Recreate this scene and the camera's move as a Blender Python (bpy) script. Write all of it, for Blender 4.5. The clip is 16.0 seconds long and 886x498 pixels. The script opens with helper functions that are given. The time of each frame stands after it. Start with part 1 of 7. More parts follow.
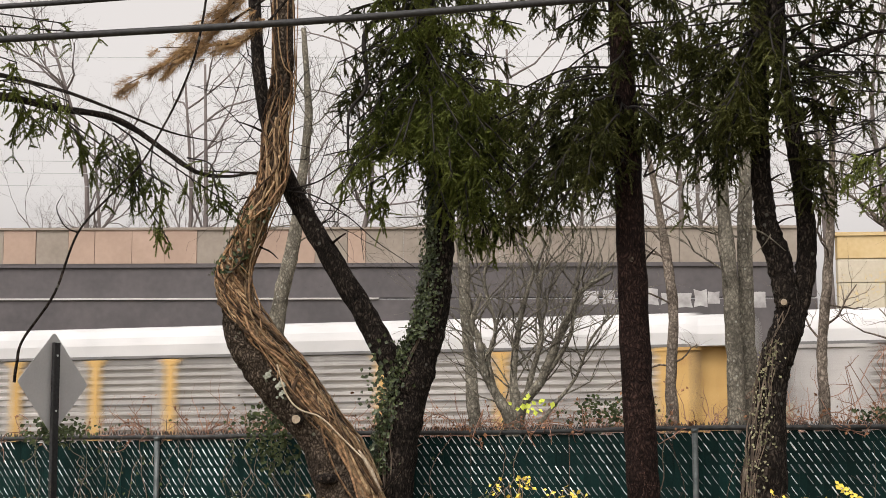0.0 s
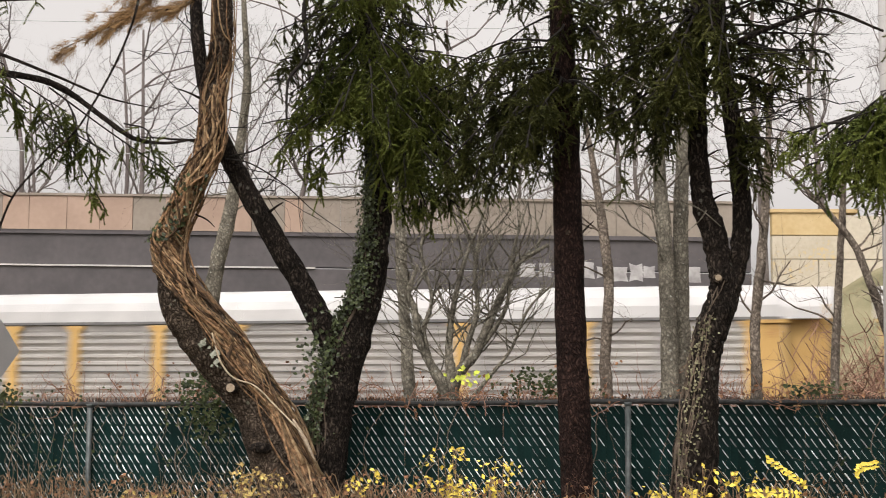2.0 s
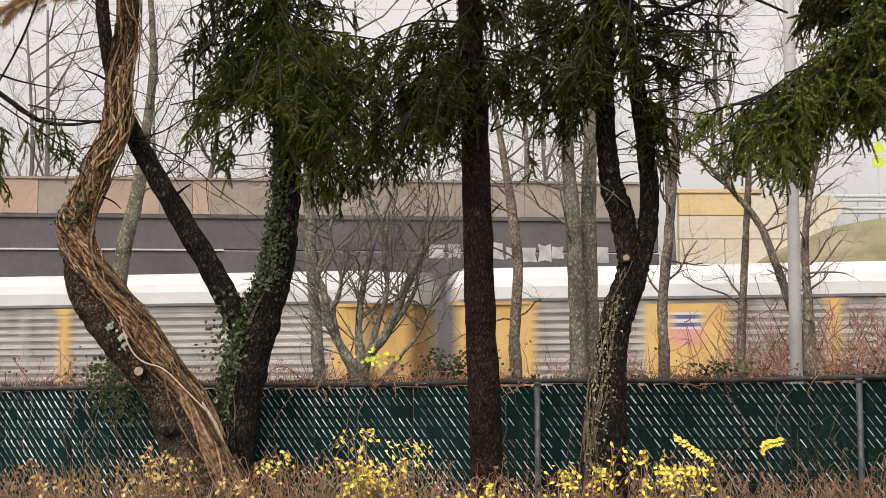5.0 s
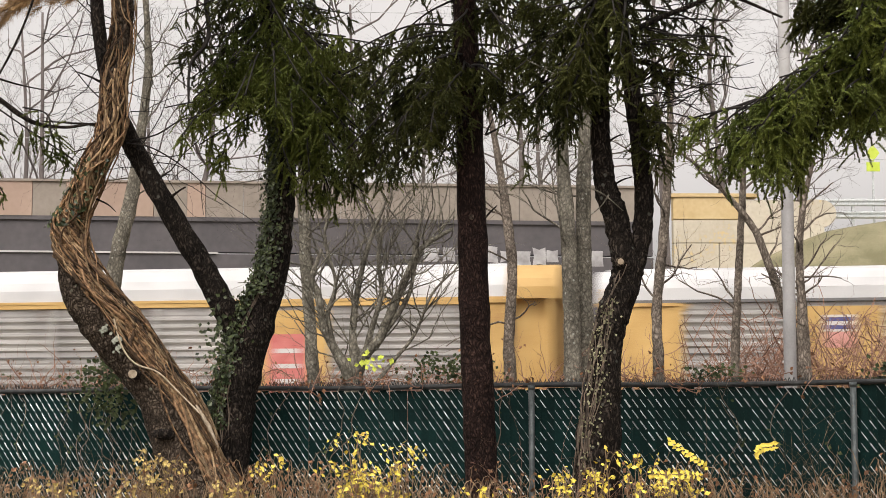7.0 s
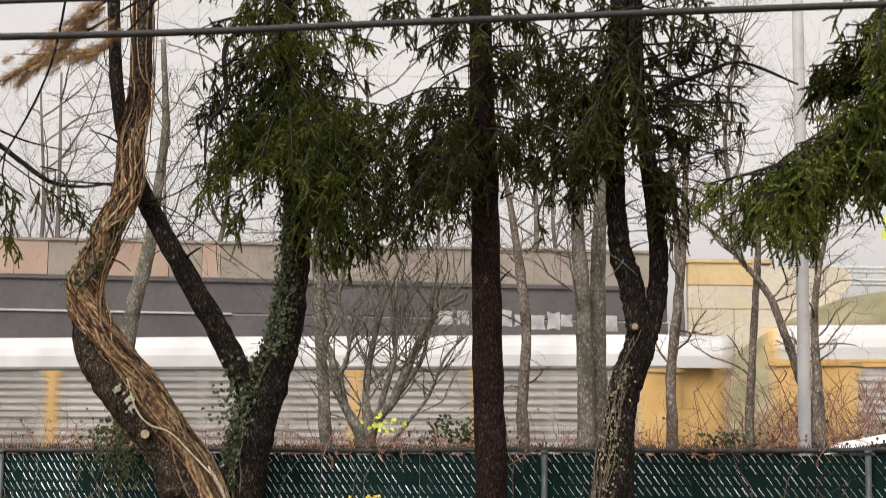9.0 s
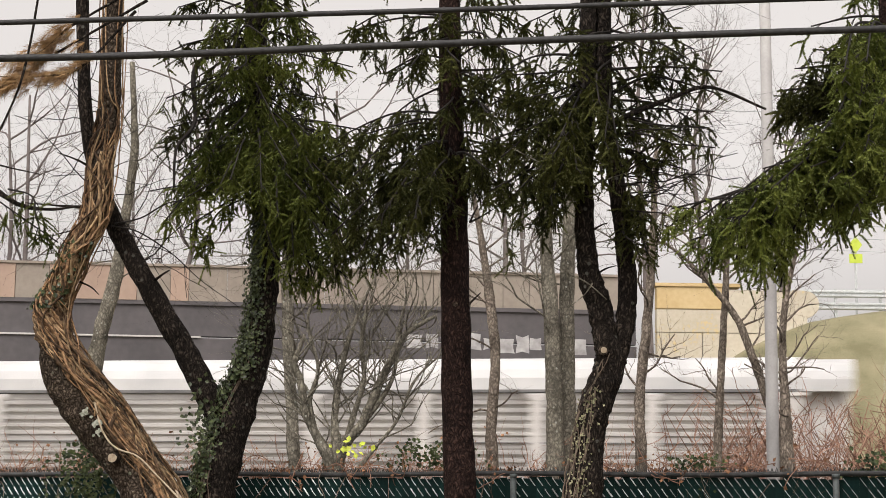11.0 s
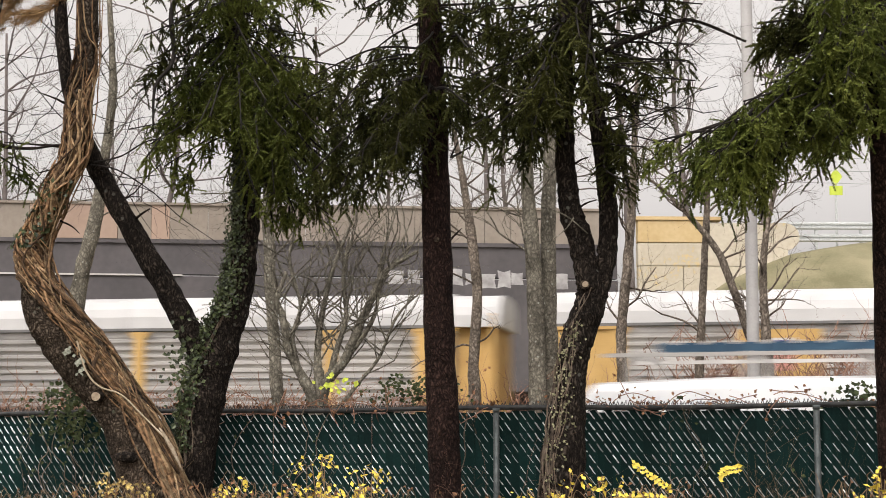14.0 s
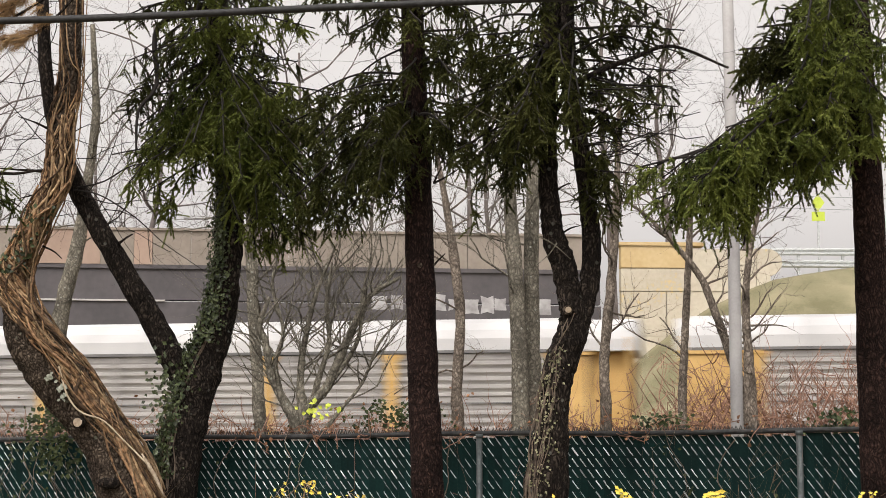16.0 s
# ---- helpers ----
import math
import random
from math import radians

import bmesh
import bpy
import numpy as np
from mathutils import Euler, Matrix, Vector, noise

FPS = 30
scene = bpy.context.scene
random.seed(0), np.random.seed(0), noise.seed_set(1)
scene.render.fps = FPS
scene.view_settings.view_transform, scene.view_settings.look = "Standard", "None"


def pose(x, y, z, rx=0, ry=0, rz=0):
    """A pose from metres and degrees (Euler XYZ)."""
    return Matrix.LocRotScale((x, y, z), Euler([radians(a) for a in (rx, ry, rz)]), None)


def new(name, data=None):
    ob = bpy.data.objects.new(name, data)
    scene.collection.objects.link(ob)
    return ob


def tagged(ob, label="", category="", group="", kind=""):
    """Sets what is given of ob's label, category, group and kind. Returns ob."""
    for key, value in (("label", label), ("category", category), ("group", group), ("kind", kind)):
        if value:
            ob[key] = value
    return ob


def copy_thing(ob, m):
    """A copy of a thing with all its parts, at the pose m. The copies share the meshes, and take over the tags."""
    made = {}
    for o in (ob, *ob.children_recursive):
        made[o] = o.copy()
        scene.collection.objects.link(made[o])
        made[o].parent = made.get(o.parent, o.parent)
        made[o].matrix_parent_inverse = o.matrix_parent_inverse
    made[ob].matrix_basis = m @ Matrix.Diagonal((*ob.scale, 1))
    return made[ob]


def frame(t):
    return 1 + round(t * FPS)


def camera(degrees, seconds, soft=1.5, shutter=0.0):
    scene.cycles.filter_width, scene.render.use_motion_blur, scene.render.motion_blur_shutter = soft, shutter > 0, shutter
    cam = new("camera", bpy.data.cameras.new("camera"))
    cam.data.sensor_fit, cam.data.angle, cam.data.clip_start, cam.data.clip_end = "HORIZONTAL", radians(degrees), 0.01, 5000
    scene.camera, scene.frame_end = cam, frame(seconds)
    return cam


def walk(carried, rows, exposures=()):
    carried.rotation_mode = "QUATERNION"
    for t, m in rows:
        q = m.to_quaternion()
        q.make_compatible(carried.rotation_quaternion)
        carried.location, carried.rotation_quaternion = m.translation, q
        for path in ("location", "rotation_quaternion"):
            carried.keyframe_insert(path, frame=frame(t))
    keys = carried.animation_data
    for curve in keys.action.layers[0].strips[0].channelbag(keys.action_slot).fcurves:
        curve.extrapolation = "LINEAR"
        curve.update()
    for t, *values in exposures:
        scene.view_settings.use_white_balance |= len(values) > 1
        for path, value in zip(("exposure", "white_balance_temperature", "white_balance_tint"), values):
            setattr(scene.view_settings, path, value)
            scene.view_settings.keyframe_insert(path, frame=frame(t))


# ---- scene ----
EYE = (0.0, 0.0, 1.5)
cam = camera(28.4, 16.0, soft=0.75, shutter=0.6)
# seconds, heading to the right, tilt up, roll (degrees)
ROWS = [
    (0.0, -5.062, 7.322, -0.047),
    (0.5, -5.014, 7.134, 0.107),
    (1.0, -4.465, 6.818, 0.283),
    (1.5, -3.775, 6.601, 0.495),
    (2.0, -2.987, 6.382, 0.580),
    (2.5, -2.283, 6.151, 0.588),
    (3.0, -1.597, 5.949, 0.598),
    (3.5, -1.038, 5.880, 0.481),
    (4.0, -0.586, 5.816, 0.369),
    (4.5, -0.255, 5.758, 0.214),
    (5.0, -0.000, 5.784, -0.000),
    (7.5, 0.236, 5.994, 0.165),
    (8.0, 0.086, 6.235, 0.410),
    (8.5, -0.110, 6.712, 0.623),
    (9.0, -0.313, 7.956, 0.766),
    (9.2, -0.276, 8.340, 0.825),
    (11.3, 0.800, 8.737, 0.635),
    (11.5, 0.780, 8.481, 0.521),
    (12.0, 0.697, 7.668, 0.213),
    (12.5, 0.605, 7.062, 0.055),
    (13.0, 0.790, 6.766, 0.115),
    (13.5, 0.972, 6.619, 0.080),
    (14.0, 1.332, 6.635, 0.095),
    (14.5, 1.715, 6.807, 0.134),
    (15.0, 1.749, 7.130, 0.228),
    (15.5, 1.781, 7.347, 0.187),
    (16.0, 1.887, 7.471, 0.057),
]
walk(cam, [(t, pose(*EYE, 90 + tilt, 0, -pan) @ pose(0, 0, 0, 0, 0, roll)) for t, pan, tilt, roll in ROWS],
     exposures=[(0.0, 0.0, 6850, 14), (16.0, 0.0, 6850, 14)])

# ---- light: a bright overcast sky ----
world = bpy.data.worlds.new("world")
scene.world = world
world.use_nodes = True
wn, wl = world.node_tree.nodes, world.node_tree.links
sky = wn.new("ShaderNodeTexSky")
sky.sky_type, sky.sun_disc = "NISHITA", False
sky.sun_elevation, sky.sun_rotation = radians(55), radians(200)
sky.air_density, sky.dust_density, sky.ozone_density = 1.0, 6.0, 1.0
pale = wn.new("ShaderNodeHueSaturation")
pale.inputs["Saturation"].default_value = 0.0
wl.new(sky.outputs[0], pale.inputs["Color"])
wl.new(pale.outputs[0], wn["Background"].inputs["Color"])
wn["Background"].inputs["Strength"].default_value = 0.245
sun = new("sun", bpy.data.lights.new("sun", "SUN"))
sun.data.energy, sun.data.angle, sun.data.color = 0.5, radians(25), (1.0, 0.92, 0.82)
sun.matrix_world = pose(0, 0, 60, 35, 0, -20)


# ---- materials ----
def material(name, a, b, rough=0.8, scale=6.0, bump=0.3, stretch=(1, 1, 1), metal=0.0, fine=40.0, island=0.0, vary=0.0, dark=None, spec=0.3, sheer=0.0):
    """Two colours mixed by noise at two scales, with bump; island / vary: spread of brightness by piece / by object."""
    m = bpy.data.materials.new(name)
    m.use_nodes = True
    n, l = m.node_tree.nodes, m.node_tree.links
    bsdf = n["Principled BSDF"]
    co = n.new("ShaderNodeTexCoord")
    mp = n.new("ShaderNodeMapping")
    mp.inputs["Scale"].default_value = stretch
    l.new(co.outputs["Object"], mp.inputs["Vector"])
    big, small = n.new("ShaderNodeTexNoise"), n.new("ShaderNodeTexNoise")
    big.inputs["Scale"].default_value, small.inputs["Scale"].default_value = scale, fine
    big.inputs["Detail"].default_value, small.inputs["Detail"].default_value = 4, 3
    for t in (big, small):
        l.new(mp.outputs[0], t.inputs["Vector"])
    add = n.new("ShaderNodeMath")
    add.operation = "MULTIPLY_ADD"
    add.inputs[1].default_value = 0.45
    l.new(small.outputs["Fac"], add.inputs[0])
    l.new(big.outputs["Fac"], add.inputs[2])
    ramp = n.new("ShaderNodeValToRGB")
    ramp.color_ramp.elements[0].position, ramp.color_ramp.elements[1].position = 0.52, 0.92
    ramp.color_ramp.elements[0].color, ramp.color_ramp.elements[1].color = (*a, 1), (*b, 1)
    if dark:
        e = ramp.color_ramp.elements.new(0.60)
        e.color = (*a, 1)
        ramp.color_ramp.elements[0].color = (*dark, 1)
    l.new(add.outputs[0], ramp.inputs[0])
    colour = ramp.outputs[0]
    if island or vary:
        src = n.new("ShaderNodeNewGeometry").outputs["Random Per Island"] if island else n.new("ShaderNodeObjectInfo").outputs["Random"]
        k = island or vary
        rng = n.new("ShaderNodeMapRange")
        rng.inputs["To Min"].default_value, rng.inputs["To Max"].default_value = 1 - k, 1 + k
        l.new(src, rng.inputs["Value"])
        hsv = n.new("ShaderNodeHueSaturation")
        l.new(rng.outputs[0], hsv.inputs["Value"])
        l.new(colour, hsv.inputs["Color"])
        colour = hsv.outputs[0]
    l.new(colour, bsdf.inputs["Base Color"])
    bsdf.inputs["Roughness"].default_value, bsdf.inputs["Metallic"].default_value = rough, metal
    bsdf.inputs["Specular IOR Level"].default_value = spec
    if bump:
        bp = n.new("ShaderNodeBump")
        bp.inputs["Strength"].default_value, bp.inputs["Distance"].default_value = bump, 0.02
        l.new(add.outputs[0], bp.inputs["Height"])
        l.new(bp.outputs[0], bsdf.inputs["Normal"])
    return m


def bark(name, crack, body, ridge, scale=26.0, stretch=0.28, depth=0.035, speck=None):
    """Furrowed bark: plates between dark cracks, mottled at two scales, with a few pale specks."""
    m = bpy.data.materials.new(name)
    m.use_nodes = True
    n, l = m.node_tree.nodes, m.node_tree.links
    bsdf = n["Principled BSDF"]
    co = n.new("ShaderNodeTexCoord")
    warp = n.new("ShaderNodeTexNoise")
    warp.inputs["Scale"].default_value = 7
    l.new(co.outputs["Object"], warp.inputs["Vector"])
    mixv = n.new("ShaderNodeVectorMath")
    mixv.operation = "MULTIPLY_ADD"
    mixv.inputs[1].default_value = (0.14, 0.14, 0.14)
    l.new(warp.outputs["Color"], mixv.inputs[0])
    l.new(co.outputs["Object"], mixv.inputs[2])
    mp = n.new("ShaderNodeMapping")
    mp.inputs["Scale"].default_value = (1, 1, stretch)
    l.new(mixv.outputs[0], mp.inputs["Vector"])
    vor = n.new("ShaderNodeTexVoronoi")
    vor.feature = "DISTANCE_TO_EDGE"
    vor.inputs["Scale"].default_value = scale
    l.new(mp.outputs[0], vor.inputs["Vector"])
    fine = n.new("ShaderNodeTexNoise")
    fine.inputs["Scale"].default_value, fine.inputs["Detail"].default_value, fine.inputs["Roughness"].default_value = 24, 8, 0.75
    l.new(co.outputs["Object"], fine.inputs["Vector"])
    big = n.new("ShaderNodeTexNoise")
    big.inputs["Scale"].default_value, big.inputs["Detail"].default_value = 3.5, 3
    l.new(co.outputs["Object"], big.inputs["Vector"])
    hgt = n.new("ShaderNodeMath")
    hgt.operation = "MULTIPLY_ADD"
    hgt.inputs[1].default_value = 1.1
    l.new(vor.outputs["Distance"], hgt.inputs[0])
    l.new(fine.outputs["Fac"], hgt.inputs[2])
    ramp = n.new("ShaderNodeValToRGB")
    e = ramp.color_ramp.elements
    e[0].position, e[0].color = 0.42, (*crack, 1)
    e[1].position, e[1].color = 0.98, (*ridge, 1)
    mid = e.new(0.68)
    mid.color = (*body, 1)
    l.new(hgt.outputs[0], ramp.inputs[0])
    rng = n.new("ShaderNodeMapRange")
    rng.inputs["From Min"].default_value, rng.inputs["From Max"].default_value = 0.3, 0.7
    rng.inputs["To Min"].default_value, rng.inputs["To Max"].default_value = 0.6, 1.5
    l.new(big.outputs["Fac"], rng.inputs["Value"])
    hsv = n.new("ShaderNodeHueSaturation")
    l.new(rng.outputs[0], hsv.inputs["Value"])
    l.new(ramp.outputs[0], hsv.inputs["Color"])
    colour = hsv.outputs[0]
    if speck:
        dots = n.new("ShaderNodeTexVoronoi")
        dots.inputs["Scale"].default_value = 8
        l.new(co.outputs["Object"], dots.inputs["Vector"])
        cut = n.new("ShaderNodeMapRange")
        cut.inputs["From Min"].default_value, cut.inputs["From Max"].default_value = 0.16, 0.10
        l.new(dots.outputs["Distance"], cut.inputs["Value"])
        mx = n.new("ShaderNodeMix")
        mx.data_type = "RGBA"
        l.new(cut.outputs[0], mx.inputs[0])
        l.new(colour, mx.inputs[6])
        mx.inputs[7].default_value = (*speck, 1)
        colour = mx.outputs[2]
    l.new(colour, bsdf.inputs["Base Color"])
    bsdf.inputs["Roughness"].default_value = 0.9
    bsdf.inputs["Specular IOR Level"].default_value = 0.1
    bp = n.new("ShaderNodeBump")
    bp.inputs["Strength"].default_value, bp.inputs["Distance"].default_value = 1.0, depth
    l.new(hgt.outputs[0], bp.inputs["Height"])
    l.new(bp.outputs[0], bsdf.inputs["Normal"])
    return m


BARK_DARK = bark("bark_dark", (0.004, 0.0033, 0.0028), (0.019, 0.0148, 0.0122), (0.078, 0.062, 0.050), 38, 0.22, 0.03, speck=(0.10, 0.098, 0.085))
BARK_RED = bark("bark_red", (0.006, 0.0038, 0.0034), (0.022, 0.0125, 0.0105), (0.064, 0.037, 0.030), 40, 0.3, 0.03)
BARK_GREY = bark("bark_grey", (0.014, 0.0105, 0.008), (0.075, 0.057, 0.043), (0.20, 0.16, 0.125), 30, 0.6, 0.05, speck=(0.17, 0.17, 0.13))
BARK_TWIG = material("bark_twig", (0.008, 0.0065, 0.0055), (0.021, 0.017, 0.0145), 0.9, 9, 0.4)
BARK_PALE = bark("bark_pale", (0.070, 0.064, 0.052), (0.145, 0.132, 0.105), (0.25, 0.23, 0.185), 20, 0.5, 0.02, speck=(0.30, 0.30, 0.26))
BARK_THIN = bark("bark_thin", (0.060, 0.049, 0.040), (0.150, 0.124, 0.100), (0.27, 0.23, 0.19), 26, 0.4, 0.015)
# mist over the far woods is put into this paler bark colour
BARK_HAZED = material("bark_hazed", (0.12, 0.10, 0.095), (0.19, 0.165, 0.155), 0.95, 1, 0.0)
VINE = material("vine_stem", (0.052, 0.030, 0.018), (0.29, 0.172, 0.092), 0.9, 18, 0.9, vary=0.7)
VINE_TAN = material("vine_tan", (0.15, 0.095, 0.052), (0.38, 0.265, 0.155), 0.9, 18, 0.8, vary=0.5)
VINE_DULL = material("vine_dull", (0.055, 0.040, 0.030), (0.16, 0.125, 0.095), 0.9, 12, 0.5, vary=0.4)
VINE_PALE = material("vine_pale", (0.36, 0.29, 0.20), (0.52, 0.44, 0.33), 0.9, 12, 0.5)
CUT_WOOD = material("cut_wood", (0.25, 0.19, 0.13), (0.40, 0.33, 0.25), 0.9, 30, 0.3)
LICHEN = material("lichen", (0.22, 0.24, 0.19), (0.40, 0.41, 0.35), 0.95, 40, 0.4)
IVY = material("ivy_leaf", (0.014, 0.024, 0.010), (0.075, 0.092, 0.040), 0.35, 9, 0.2, island=0.7)
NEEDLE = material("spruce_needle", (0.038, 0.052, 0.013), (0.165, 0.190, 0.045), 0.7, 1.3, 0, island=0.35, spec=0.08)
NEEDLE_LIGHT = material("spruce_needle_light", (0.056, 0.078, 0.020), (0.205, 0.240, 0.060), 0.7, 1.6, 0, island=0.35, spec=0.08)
# darker needles; on inner and rear boughs they put crown shade into the colour
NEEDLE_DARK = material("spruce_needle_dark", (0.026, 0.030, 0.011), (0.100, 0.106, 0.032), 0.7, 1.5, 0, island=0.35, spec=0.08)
NEEDLE_DEAD = material("dead_needle", (0.24, 0.14, 0.065), (0.46, 0.30, 0.15), 0.9, 4, 0, island=0.3)
LEAF_YELLOW = material("yellow_leaf", (0.56, 0.42, 0.05), (0.82, 0.68, 0.12), 0.6, 5, 0.1, island=0.3)
LEAF_TAN = material("tan_leaf", (0.30, 0.21, 0.06), (0.60, 0.47, 0.17), 0.7, 5, 0.1, island=0.4)
LEAF_GREEN = material("young_leaf", (0.40, 0.48, 0.05), (0.68, 0.74, 0.12), 0.6, 5, 0.1, island=0.25)
LEAF_BROWN = material("brown_leaf", (0.12, 0.055, 0.028), (0.33, 0.17, 0.09), 0.8, 6, 0.1, island=0.4)
LEAF_DULL = material("dull_leaf", (0.10, 0.10, 0.05), (0.30, 0.29, 0.18), 0.7, 6, 0.1, island=0.4)
CREEPER = material("creeper_leaf", (0.012, 0.022, 0.009), (0.065, 0.082, 0.028), 0.5, 5, 0.2, island=0.45, spec=0.15)
DRY_STALK = material("dry_stalk", (0.10, 0.065, 0.04), (0.30, 0.21, 0.13), 0.9, 6, 0, island=0.4)
RED_TWIG = material("red_twig", (0.15, 0.078, 0.055), (0.33, 0.195, 0.14), 0.9, 6, 0, island=0.35)
SLAT_GREEN = material("green_slat", (0.0015, 0.0105, 0.0095), (0.0048, 0.026, 0.0235), 0.6, 1.6, 0.1, vary=0.22, spec=0.1)
GALV = material("galvanised_steel", (0.32, 0.34, 0.34), (0.60, 0.62, 0.62), 0.42, 20, 0.1, metal=0.4, island=0.6)
RAIL_BLACK = material("black_rail", (0.018, 0.020, 0.020), (0.05, 0.05, 0.05), 0.6, 12, 0.2)
POST_GREY = material("grey_post", (0.065, 0.078, 0.078), (0.14, 0.155, 0.155), 0.5, 12, 0.1, metal=0.4)
ASPHALT = material("asphalt", (0.04, 0.04, 0.042), (0.075, 0.073, 0.072), 0.9, 1.2, 0.4, fine=90)
LINE_PAINT = material("line_paint", (0.5, 0.5, 0.48), (0.75, 0.74, 0.70), 0.8, 8, 0.1)
GROUND = material("ground", (0.08, 0.065, 0.038), (0.20, 0.16, 0.085), 0.95, 0.5, 0.8, fine=8, dark=(0.06, 0.075, 0.03))
GRASS_BANK = material("grass", (0.14, 0.130, 0.072), (0.25, 0.225, 0.140), 0.95, 0.7, 0.6, fine=20)
BALLAST = material("ballast", (0.13, 0.12, 0.11), (0.30, 0.28, 0.26), 0.95, 3, 1.0, fine=22)
STEEL_RAIL = material("steel_rail", (0.12, 0.09, 0.07), (0.3, 0.27, 0.25), 0.4, 8, 0.1, metal=0.8)
TIMBER = material("tie_timber", (0.04, 0.03, 0.025), (0.10, 0.08, 0.06), 0.9, 6, 0.5)
CAR_ROOF = material("car_roof", (0.42, 0.42, 0.42), (0.54, 0.535, 0.53), 0.5, 0.8, 0.05, vary=0.06)
CAR_PANEL = material("galvanised_panel", (0.30, 0.29, 0.28), (0.46, 0.44, 0.42), 0.42, 0.7, 0.05, metal=0.35, vary=0.12, dark=(0.25, 0.21, 0.18))
CAR_YELLOW = material("yellow_paint", (0.44, 0.275, 0.095), (0.55, 0.36, 0.14), 0.6, 1.1, 0.05, vary=0.08, dark=(0.36, 0.20, 0.08))
CAR_WHITE = material("white_paint", (0.42, 0.40, 0.38), (0.54, 0.52, 0.50), 0.5, 1.0, 0.05)
CAR_UNDER = material("underframe", (0.03, 0.026, 0.023), (0.08, 0.07, 0.06), 0.8, 3, 0.2)
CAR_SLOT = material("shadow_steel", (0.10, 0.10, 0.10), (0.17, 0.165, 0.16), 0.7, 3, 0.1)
PLACARD_RED = material("red_placard", (0.42, 0.11, 0.10), (0.55, 0.19, 0.17), 0.6, 3, 0.05)
PLACARD_BLUE = material("blue_placard", (0.06, 0.06, 0.16), (0.11, 0.11, 0.24), 0.6, 3, 0.05)
PLACARD_PINK = material("faded_red_placard", (0.46, 0.20, 0.17), (0.56, 0.28, 0.24), 0.6, 3, 0.05)
CONCRETE_TAN = material("tan_concrete", (0.225, 0.192, 0.160), (0.30, 0.26, 0.22), 0.9, 0.5, 0.1, fine=6, vary=0.05)
# orange is muted: haze over the distance is put into the colour
CONCRETE_ORANGE = material("orange_concrete", (0.325, 0.235, 0.185), (0.39, 0.285, 0.225), 0.9, 0.5, 0.1, fine=6, vary=0.08)
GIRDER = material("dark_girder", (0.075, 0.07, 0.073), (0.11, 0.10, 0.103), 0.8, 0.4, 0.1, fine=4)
CONCRETE_CREAM = material("cream_concrete", (0.46, 0.41, 0.32), (0.58, 0.53, 0.43), 0.9, 0.4, 0.15, fine=6, dark=(0.56, 0.44, 0.24))
CONCRETE_OCHRE = material("ochre_concrete", (0.46, 0.33, 0.16), (0.56, 0.43, 0.24), 0.9, 0.6, 0.1, fine=6)
WHITEWASH = material("whitewash", (0.30, 0.29, 0.29), (0.48, 0.47, 0.47), 0.9, 0.9, 0.1, fine=5, dark=(0.25, 0.24, 0.24))
POLE_GREY = material("pole_concrete", (0.30, 0.29, 0.285), (0.39, 0.38, 0.37), 0.7, 3, 0.1)
SIGN_BACK = material("sign_aluminium", (0.42, 0.42, 0.42), (0.50, 0.50, 0.50), 0.45, 2, 0.03, metal=0.3)
SIGN_LIME = material("lime_sign", (0.44, 0.54, 0.06), (0.54, 0.64, 0.10), 0.4, 4, 0.0)
BLACK_CABLE = material("cable", (0.012, 0.012, 0.013), (0.03, 0.03, 0.03), 0.6, 30, 0.2)
VAN_WHITE = material("van_paint", (0.74, 0.75, 0.76), (0.82, 0.83, 0.83), 0.25, 1, 0.0, spec=0.5)
GLASS_DARK = material("tinted_glass", (0.012, 0.014, 0.016), (0.03, 0.032, 0.035), 0.08, 2, 0.0, spec=0.6)
RUBBER = material("rubber", (0.015, 0.015, 0.015), (0.035, 0.035, 0.035), 0.9, 20, 0.2)
LADDER_BLUE = material("ladder_fibreglass", (0.03, 0.07, 0.12), (0.05, 0.11, 0.17), 0.5, 6, 0.0)
HUB = material("wheel_alloy", (0.4, 0.4, 0.4), (0.55, 0.55, 0.55), 0.35, 6, 0.0, metal=0.8)


